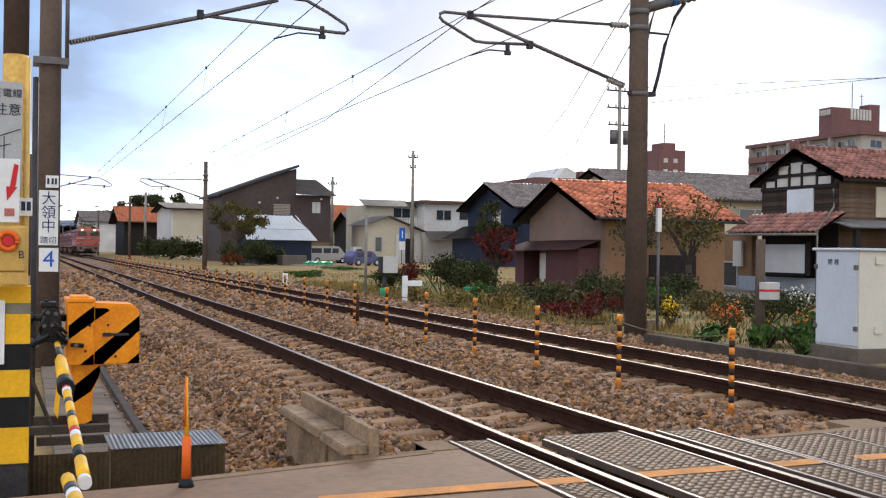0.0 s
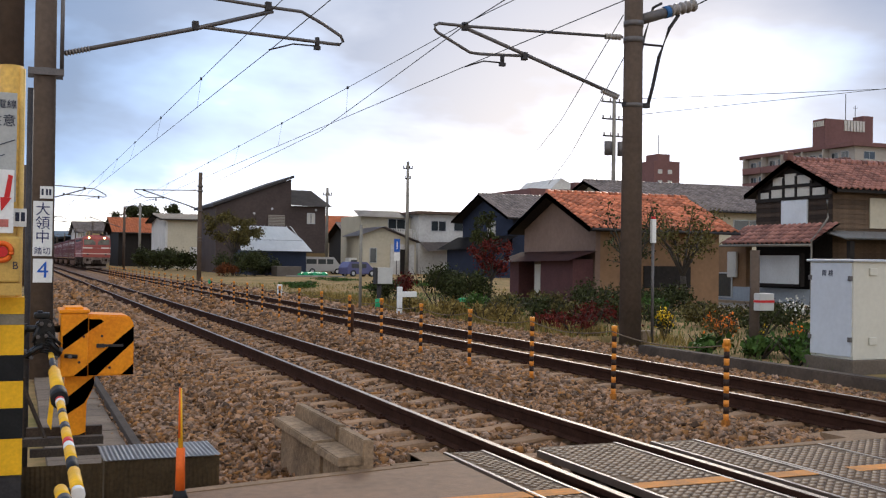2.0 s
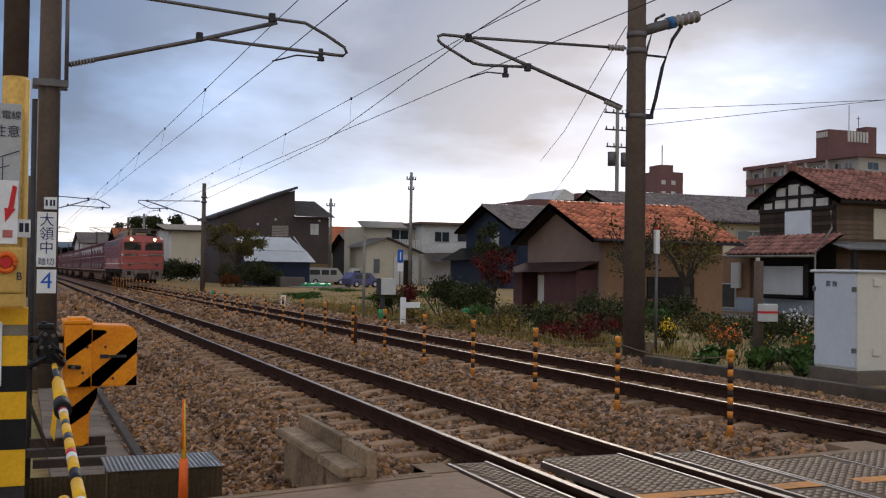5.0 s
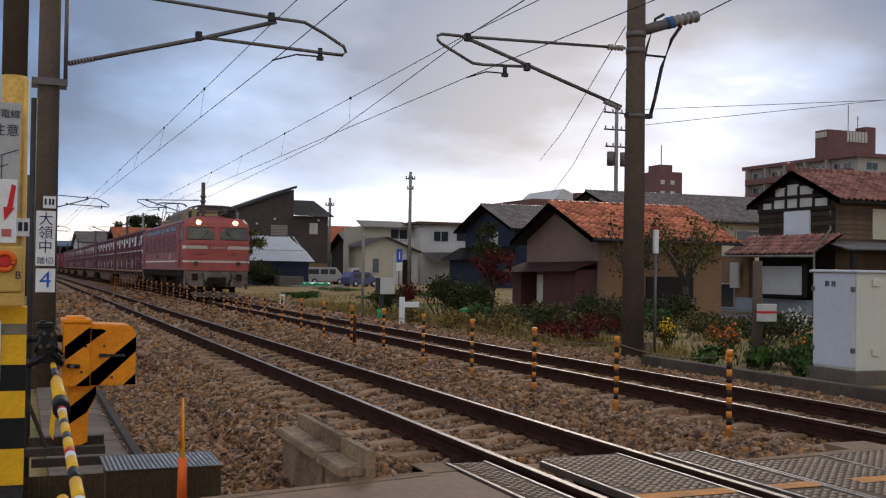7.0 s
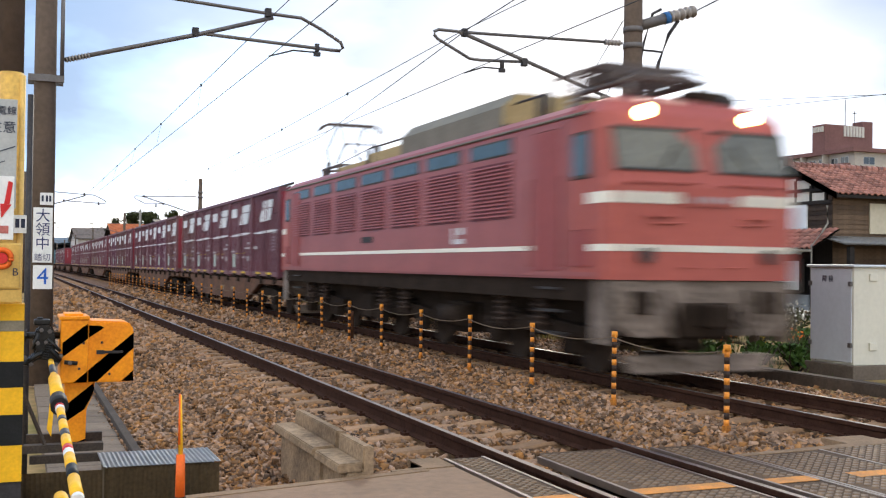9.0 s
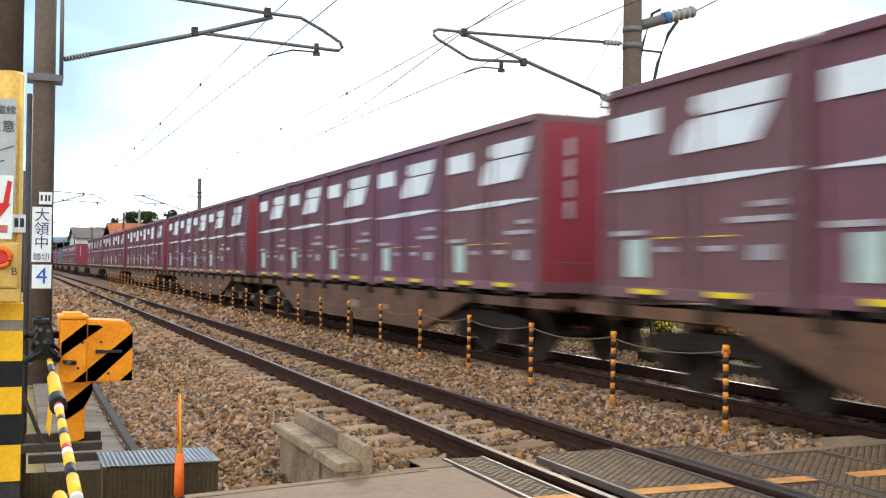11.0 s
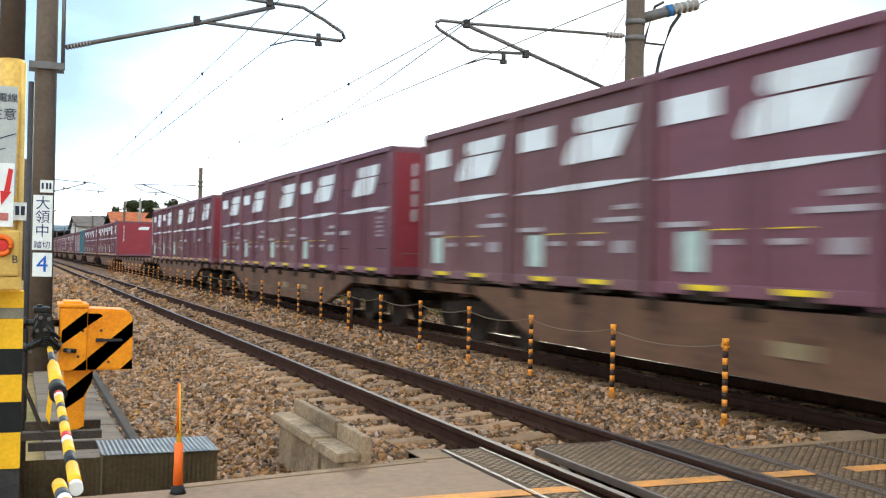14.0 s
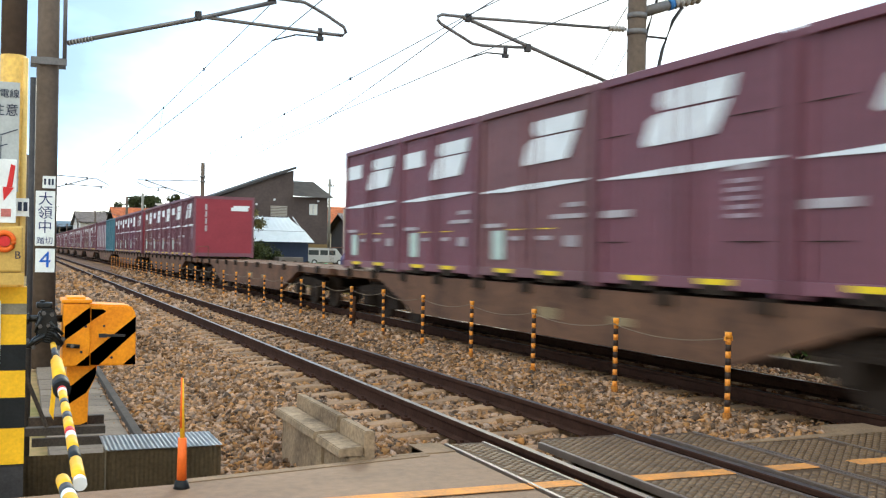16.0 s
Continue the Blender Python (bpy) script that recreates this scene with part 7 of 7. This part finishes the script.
    silver = mat("silver_paint", (0.36, 0.35, 0.34), 0.3, 0.5, vary=0.06)
    bluep = mat("violet_blue_paint", (0.10, 0.10, 0.20), 0.25, 0.3, vary=0.08)
    car("minivan", "silver minivan parked beside the shed", pose(28.3, 110.5, -0.15), 4.6, 1.7, 1.85,
        [(0, 0.16), (1, 0.16), (1, 0.45), (0.86, 0.55), (0.72, 0.98), (0.05, 1.0), (0.0, 0.6)], silver, ((0.06, 0.30), (0.34, 0.52), (0.55, 0.70)))
    car("compact_car", "violet-blue compact car parked in the yard", pose(28.5, 95.2, -0.15, 0, 0, 18), 3.5, 1.5, 1.4,
        [(0, 0.16), (1, 0.16), (1, 0.45), (0.82, 0.62), (0.66, 0.98), (0.12, 1.0), (0.0, 0.6)], bluep, ((0.14, 0.38), (0.42, 0.62)))
    car("light_truck", "small white truck parked behind the cars", pose(32.7, 114.0, -0.15), 3.3, 1.5, 1.8,
        [(0, 0.2), (1, 0.2), (1, 0.55), (0.85, 1.0), (0.5, 1.0), (0.45, 0.5), (0.0, 0.5)], mat("truck_white", (0.62, 0.61, 0.58), 0.35, vary=0.06), ((0.55, 0.8),))
    # the black car that drives past on the street
    bm = B()
    box(bm, 25.0, 28.45, 12, 56, -0.5, -0.2)
    tagged(part("street", bm, mat("pale_asphalt", (0.22, 0.19, 0.155), 0.9, vary=0.2, scale=1.5)), "narrow pale asphalt street before the timber house", "street", kind="structure")
    k = car("black_car", "small black box-shaped car driving along the street", pose(27.0, 48, -0.2, 0, 0, -90), 3.4, 1.48, 1.6,
            [(0.0, 0.18), (1.0, 0.18), (1.0, 0.52), (0.80, 0.60), (0.68, 0.97), (0.06, 1.0), (0.0, 0.62)], mat("gloss_black_paint", (0.012, 0.012, 0.018), 0.2, vary=0.1), ((0.05, 0.24), (0.27, 0.45), (0.48, 0.66)))
    for y in (0.16, 1.32):
        bm = B()
        box(bm, 3.36, 3.42, y - 0.14, y + 0.14, 0.62, 0.80, 0.02)
        part("headlight", bm, mat("lamp_lens", (0.7, 0.72, 0.75), 0.15, vary=0.05), k)
    bm = B()
    box(bm, 3.40, 3.425, 0.58, 0.90, 0.36, 0.53)
    part("yellow_plate", bm, YELLOW, k)
    bm = B()
    box(bm, 3.426, 3.43, 0.62, 0.86, 0.41, 0.48)
    part("plate_bar", bm, INK, k)
    bm = B()
    slab_along(bm, (2.74, 0.12, 0.97), (2.74, 1.36, 0.97), (2.34, 1.36, 1.52), (2.34, 0.12, 1.52), 0.012)
    part("windscreen", bm, GLASS, k)
    STREET_CAR.append(k)
    # pile with a green sheet and pipes
    bm = B()
    for k in range(9):
        x = 16.9 + k * 0.2
        bmesh.ops.create_icosphere(bm, subdivisions=1, radius=0.3, matrix=Matrix.Translation((x, 67.2 + 0.2 * math.sin(k * 2.1), 0.42)) @ Matrix.Diagonal((1, 1, 0.7, 1)))
    tagged(part("green_tarp_pile", bm, GREEN_PL), "low pile under a green plastic sheet", "pile")
    bm = B()
    box(bm, 15.4, 17.0, 67.0, 68.6, 0.2, 0.95, 0.03)
    tagged(part("concrete_tank", bm, mat("tank_grey", (0.12, 0.10, 0.085), 0.9, vary=0.2, scale=2)), "grey open concrete tank in the yard", "tank")
    for k in range(3):
        bm = B()
        tube(bm, [(15.8, 65.6 + k * 0.25, 0.33), (19.6, 65.9 + k * 0.25, 0.33)], 0.06, 8)
        tagged(part("pipe", bm, POLE_PALE), "long grey pipe lying in the yard", "pipe", "pipes")
    # utility poles
    def utility(x, y, zb, top, arms, label):
        u = thing("utility_pole", label, "utility pole", pose(x, y, zb), "utility poles")
        bm = B()
        tube(bm, [(0, 0, -0.4 if zb == 0.2 else 0), (0, 0, top)], 0.16, 12, 0.11)
        part("shaft", bm, POLE_PALE, u)
        for z, w in arms:
            bm = B()
            box(bm, -w, w, -0.05, 0.05, z, z + 0.09)
            part("crossarm", bm, STEEL_DARK, u)
            for s in (-0.9, -0.3, 0.4, 0.9):
                bm = B()
                tube(bm, [(s * w, 0, z + 0.09), (s * w, 0, z + 0.28)], 0.05, 8)
                part("insulator", bm, PORCELAIN, u)
        return u
    utility(28.85, 80, 0.3, 9.0, ((8.4, 0.4), (7.6, 0.25)), "slim utility pole with short crossarms")
    u = utility(35.75, 60, 0.2, 12.2, ((11.6, 0.95), (10.5, 0.9), (9.4, 0.8)), "tall utility pole with crossarms and transformers")
    for s in (-0.42, 0.55):
        bm = B()
        tube(bm, [(s, 0, 8.2), (s, 0, 9.1)], 0.24, 12)
        part("transformer", bm, GALV, u)
    utility(25.6, 92, 0.3, 7.5, ((6.8, 0.4),), "utility pole at the end of the yard")
    utility(23.7, 87, 0.3, 5.4, (), "plain utility pole behind the dark house")
    utility(11.6, 112, 0.3, 6.6, (), "pale pole beside the far track")


# ---- plants ----
LEAF = mat("dark_leaf", (0.042, 0.047, 0.018), 0.6, vary=0.35, scale=2, island=0.5, spec=0.04)
LEAF_OLIVE = mat("olive_leaf", (0.105, 0.085, 0.030), 0.6, vary=0.35, scale=2, island=0.5, spec=0.04)
LEAF_LIGHT = mat("light_green_leaf", (0.055, 0.10, 0.025), 0.55, vary=0.3, scale=2, island=0.45, spec=0.04)
LEAF_RED = mat("red_leaf", (0.10, 0.018, 0.014), 0.6, vary=0.35, scale=2, island=0.5, spec=0.04)
LEAF_RUST = mat("rust_leaf", (0.12, 0.04, 0.016), 0.6, vary=0.35, scale=2, island=0.5, spec=0.04)
STRAW = mat("dry_grass", (0.22, 0.155, 0.05), 0.8, vary=0.35, scale=2, island=0.5, spec=0.04)
PETAL_Y = mat("yellow_petal", (0.75, 0.48, 0.02), 0.5, vary=0.2, island=0.25)
PETAL_O = mat("orange_petal", (0.70, 0.17, 0.02), 0.5, vary=0.2, island=0.25)
PETAL_W = mat("white_petal", (0.75, 0.73, 0.66), 0.5, vary=0.1, island=0.15)
BARK = mat("bark", (0.055, 0.045, 0.036), 0.9, vary=0.35, scale=4, bump=0.5, bscale=30)
RNG = np.random.default_rng(11)


def leaves(name, blobs, count, size, material, parent=None, gap=0.35):
    """Small leaf blades spread through uneven clumps: blobs are (x, y, z, rx, ry, rz)."""
    blobs = np.array(blobs, float)
    vol = blobs[:, 3] * blobs[:, 4] * blobs[:, 5]
    pick = RNG.choice(len(blobs), count, p=vol / vol.sum())
    d = RNG.normal(size=(count, 3))
    d /= np.linalg.norm(d, axis=1)[:, None]
    rad = RNG.uniform(gap, 1.0, count) ** 0.5
    # clumping
    lump = 0.75 + 0.35 * np.sin(d[:, 0] * 5 + pick) * np.sin(d[:, 1] * 6 + 2 * pick) + 0.15 * RNG.normal(size=count)
    c = blobs[pick, :3] + d * blobs[pick, 3:] * (rad * lump)[:, None]
    quad = np.array([[-0.5, 0, 0], [0, -0.28, 0.06], [0.5, 0, 0], [0, 0.28, 0.06]])
    v = quad[None] * (size * RNG.uniform(0.6, 1.3, count))[:, None, None]
    v = np.einsum("nij,nkj->nki", random_turns(count, RNG), v) + c[:, None]
    f = np.arange(count * 4).reshape(-1, 4)
    return cloud_mesh(name, v.reshape(-1, 3), f, material, parent)


def blades(name, x0, x1, y0, y1, count, height, material, label):
    x, y = RNG.uniform(x0, x1, count), RNG.uniform(y0, y1, count)
    z = np.array([ground_z(a, b) for a, b in zip(x, y)])
    h = height * RNG.uniform(0.4, 1.3, count)
    a = RNG.uniform(0, 6.28, count)
    lean = RNG.normal(0, 0.3, (count, 2)) * h[:, None]
    w = 0.012 + 0.012 * RNG.random(count)
    p0 = np.stack([x - w * np.cos(a), y - w * np.sin(a), z - 0.02], 1)
    p1 = np.stack([x + w * np.cos(a), y + w * np.sin(a), z - 0.02], 1)
    p2 = np.stack([x + lean[:, 0], y + lean[:, 1], z + h], 1)
    v = np.stack([p0, p1, p2], 1).reshape(-1, 3)
    ob = cloud_mesh(name, v, np.arange(count * 3).reshape(-1, 3), material)
    tagged(ob, label, "grass", kind="stuff")


def shrub(name, label, x, y, w, h, material, count=500, size=0.1, spots=None, spot_count=0, spot_size=0.07, z=None):
    z = ground_z(x, y) if z is None else z
    s = thing(name, label, "shrub")
    bm = B()
    for k in range(7):
        a = k * 0.9 + x
        tube(bm, [(x, y, z - 0.05), (x + 0.3 * w * math.cos(a), y + 0.3 * w * math.sin(a), z + 0.45 * h), (x + 0.45 * w * math.cos(a + .3), y + 0.45 * w * math.sin(a + .3), z + 0.85 * h)], 0.018, 5, 0.006)
    part("woody_base", bm, BARK, s)
    blobs = [(x + w * 0.35 * RNG.uniform(-1, 1), y + w * 0.35 * RNG.uniform(-1, 1), z + h * RNG.uniform(0.35, 0.65), w * RNG.uniform(0.25, 0.4), w * RNG.uniform(0.25, 0.4), h * RNG.uniform(0.3, 0.45)) for _ in range(6)]
    leaves("foliage", blobs, count, size, material, s, 0.15)
    if spots:
        up = [(a, b, c + 0.12 * h, d, e, f) for a, b, c, d, e, f in blobs]
        tagged(leaves("bloom", up, spot_count, spot_size, spots, s, 0.5), kind="stuff")
    return s


def tree(name, label, x, y, h, spread, material, count, size, bare=0.0, trunk=0.1, z=None, crown_low=0.35):
    z = ground_z(x, y) if z is None else z
    t = thing(name, label, "tree")
    bm = B()
    blobs = []
    top = Vector((x, y, z))
    fork = Vector((x + 0.1 * spread * RNG.uniform(-1, 1), y, z + crown_low * h))
    tube(bm, [top, (top + fork) / 2 + Vector((0.04 * h * RNG.uniform(-1, 1), 0, 0)), fork], trunk, 9, trunk * 0.7)
    for k in range(9):
        a = k * 2.4 + RNG.uniform(-.3, .3)
        r = spread * RNG.uniform(0.45, 0.95)
        end = Vector((x + r * math.cos(a), y + r * math.sin(a), z + h * RNG.uniform(0.55, 0.98)))
        mid = fork.lerp(end, 0.5) + Vector((0, 0, 0.06 * h))
        tube(bm, [fork, mid, end], trunk * 0.45, 6, 0.012)
        for q in range(4):
            b = fork.lerp(end, RNG.uniform(0.4, 1.0))
            e2 = b + Vector((RNG.uniform(-1, 1), RNG.uniform(-1, 1), RNG.uniform(0.0, 1.0))) * spread * 0.4
            tube(bm, [b, e2], 0.015, 4, 0.005)
            blobs.append((*(b.lerp(e2, 0.6)), spread * 0.27, spread * 0.27, h * 0.1))
        blobs.append((*end, spread * 0.3, spread * 0.3, h * 0.11))
    part("trunk", bm, BARK, t)
    leaves("crown", blobs, count, size, material, t, 0.05)
    return t


def build_plants():
    tree("garden_tree", "leafy autumn fruit tree with bare upper twigs", 21.4, 31.0, 3.9, 1.9, LEAF_OLIVE, 1500, 0.12, trunk=0.14, crown_low=0.3)
    tree("garden_tree", "half-bare garden tree beside the house wall", 18.3, 29.5, 3.4, 1.3, LEAF, 500, 0.12, trunk=0.09)
    tree("yard_tree", "bushy olive-leaved tree before the metal shed", 12.9, 68.5, 3.9, 1.8, LEAF_OLIVE, 5200, 0.16, trunk=0.1, z=0.3)
    tree("maple", "small red-leaved maple in the garden", 15.6, 34.5, 2.5, 0.9, LEAF_RED, 1500, 0.12, trunk=0.06)
    tree("slim_tree", "slim green tree beside the navy house", 27.5, 62, 4.2, 1.1, LEAF, 1400, 0.2, trunk=0.08, z=0.3)
    for x, y, w, h, n in ((13.2, 33.6, 1.9, 1.6, 3200), (14.8, 34.2, 1.5, 1.4, 2200), (12.2, 35.5, 1.2, 1.1, 1200)):
        shrub("evergreen_shrub", "dense dark evergreen garden shrub", x, y, w, h, LEAF, n, 0.11)
    for x, y, w, h in ((12.9, 67.0, 2.7, 1.8), (14.3, 68.5, 2.3, 1.7), (15.3, 69.5, 1.6, 1.3)):
        shrub("evergreen_shrub", "dense dark shrub before the shed", x, y, w, h, LEAF, 3200, 0.15, z=0.3)
    shrub("rust_shrub", "low rust-red shrub before the shed", 11.9, 65.5, 1.5, 0.9, LEAF_RUST, 1500, 0.12, z=0.3)
    shrub("red_shrub", "red autumn shrub behind the signpost", 16.5, 46.5, 1.5, 1.2, LEAF_RED, 800, 0.14)
    for x, y in ((10.9, 96), (11.6, 92), (12.4, 97), (11.0, 102), (12.8, 90)):
        shrub("hedge_shrub", "dark hedge shrub along the line", x, y, 2.6, 2.1, LEAF, 1500, 0.24, z=0.3)
    for k in range(18):
        x, y = RNG.uniform(11.6, 18.2), RNG.uniform(19.5, 32.5)
        m = (LEAF, LEAF_OLIVE, LEAF, LEAF_LIGHT, LEAF_OLIVE)[k % 5]
        shrub("garden_shrub", "mixed green garden shrub in autumn", x, y, RNG.uniform(0.9, 1.5), RNG.uniform(0.6, 1.0), m, 800, 0.10)
    for x, y, w, h in ((11.35, 20.6, 0.9, 0.55), (12.1, 21.4, 1.0, 0.75), (11.5, 22.3, 0.8, 0.5), (12.6, 20.6, 0.9, 0.8)):
        shrub("red_leaf_shrub", "low shrub with dark red autumn leaves", x, y, w, h, LEAF_RED, 330, 0.09)
    for x, y, w, h in ((16.0, 27.5, 1.6, 1.2), (17.6, 27.0, 1.6, 1.15), (18.9, 28.3, 1.5, 1.1), (15.2, 26.4, 1.4, 1.0)):
        shrub("evergreen_shrub", "rounded dark shrub before the house", x, y, w, h, LEAF, 1500, 0.1)
    shrub("yellow_flowers", "bush of bright yellow chrysanthemums", 12.6, 19.0, 0.45, 0.68, LEAF, 260, 0.07, PETAL_Y, 170, 0.075)
    shrub("orange_flowers", "bush of orange chrysanthemums in the garden", 13.7, 18.6, 0.6, 0.6, LEAF_OLIVE, 300, 0.07, PETAL_O, 90, 0.075)
    shrub("orange_flowers", "bush of orange chrysanthemums beside the kerb", 13.1, 17.6, 0.5, 0.6, LEAF_OLIVE, 260, 0.07, PETAL_O, 100, 0.07)
    shrub("yellow_flowers", "pale yellow chrysanthemums beside the orange ones", 13.4, 17.0, 0.4, 0.45, LEAF, 200, 0.07, PETAL_Y, 60, 0.06)
    shrub("orange_flowers", "few orange blooms in low leaves", 13.5, 16.0, 0.5, 0.5, LEAF_LIGHT, 250, 0.08, PETAL_O, 90, 0.07)
    shrub("white_flowers", "bush of white chrysanthemums before the house", 18.2, 21.6, 0.8, 0.8, LEAF, 450, 0.08, PETAL_W, 170, 0.08)
    for k in range(9):
        shrub("leafy_crop", "bright green leaf vegetables behind the kerb", 11.5 + RNG.uniform(-.3, 1.6), 13.6 + RNG.uniform(0, 2.4), 0.7, 0.42, LEAF_LIGHT, 260, 0.15)
    for k in range(12):
        shrub("garden_shrub", "low green garden plants in rows", RNG.uniform(14, 20), RNG.uniform(17.5, 25), RNG.uniform(0.7, 1.3), RNG.uniform(0.4, 0.7), (LEAF, LEAF_OLIVE, LEAF_LIGHT)[k % 3], 480, 0.09)
    for k in range(6):
        shrub("dry_weeds", "tuft of dry yellow weeds beside the track", 10.9 + RNG.uniform(0, .8), 24.5 + k * 1.3, 0.9, 0.6, STRAW, 420, 0.1)
    blades("grass_strip", 10.45, 12.6, 16.5, 45, 6000, 0.26, STRAW, "dry yellow grass along the far track")
    blades("green_grass", 10.45, 20, 12.5, 48, 9000, 0.13, mat("green_grass", (0.10, 0.135, 0.04), 0.7, vary=0.3, island=0.45), "short green grass in the gardens")
    blades("yard_grass", 10.6, 26, 45, 66, 2600, 0.14, STRAW, "rough grass before the yard")
    for x, y, w in ((15.5, 62, 2.6), (19.5, 58, 2.2), (23, 60, 2.6), (17, 52, 1.8), (21.5, 75, 3.0), (24.5, 68, 2.4), (14.2, 56, 1.6)):
        shrub("weed_patch", "low green weeds on the bare yard soil", x, y, w, 0.3, LEAF_LIGHT, 700, 0.14)
    for x, y, h in ((15.0, 150, 7.2), (18.0, 152, 7.6)):
        tree("far_tree", "large dark tree behind the far houses", x, y, h + 0.6, 3.5, LEAF, 8500, 0.38, trunk=0.3, z=0.3, crown_low=0.3)
    # planter pots and tools by the pole
    p = thing("stone_planter", "small pale stone block by the kerb", "planter", pose(11.95, 18.7, -0.15))
    bm = B()
    box(bm, -0.16, 0.16, -0.12, 0.12, 0, 0.22, 0.02)
    part("block", bm, CONCRETE, p)
    bm = B()
    for x in np.linspace(-60, 60, 13):
        prism(bm, [(x * 40 - 900, 0), (x * 40 + 900, 0), (x * 40 + 250, 70 + 25 * math.sin(x)), (x * 40 - 200, 60)], "y", 3000, 3050)
    # the blue haze of distance is painted into the hill colour
    tagged(part("far_hills", bm, mat("far_hills", (0.20, 0.27, 0.36), 1.0, vary=0.1, scale=0.01)), "hazy blue hills on the horizon", "hills", kind="structure")


build_houses()
build_apartments()
build_yard()
build_plants()

# the yard and the houses round it are drawn at about 1 : 1.4 above; set out at full size on the flat ground
YARD = ("dark_house", "metal_shed", "cream_house", "garden_wall", "navy_house", "white_house", "cream_workshop", "orange_roof_cottage",
        "grey_warehouse", "far_orange_house", "far_grey_house", "pale_low_house", "blue_sign", "green_tarp_pile", "concrete_tank", "pipe",
        "yard_tree", "slim_tree", "far_tree", "hedge_shrub", "rust_shrub")
FULL = Matrix.Translation((0, 0, 1.43)) @ Matrix.Scale(1.398, 4) @ Matrix.Translation((0, 0, -1.43))
for ob in list(bpy.data.objects):
    kind_name = ob.name.split(".")[0]
    far_pole = kind_name == "utility_pole" and abs(ob.matrix_basis.translation.z - 0.3) < 0.01
    far_shrub = kind_name == "evergreen_shrub" and "shed" in ob["label"]
    if ob.parent is None and (kind_name in YARD or far_pole or far_shrub):
        ob.matrix_basis = FULL @ ob.matrix_basis


def motions():
    for ob, s, z in TRAIN:
        walk(ob, [(t, pose(FAR, y + s, z)) for t, y in RUN])
    for ob in STREET_CAR:
        walk(ob, [(t, pose(27.0, y, -0.2, 0, 0, -90)) for t, y in
                  ((0.0, 50.0), (6.0, 49.0), (7.2, 46.5), (8.0, 41.2), (8.3, 38.5), (8.5, 36.6), (8.7, 34.5), (8.9, 32.45), (9.5, 26.2), (11.0, 10.6), (16.0, -40.0))])


motions()
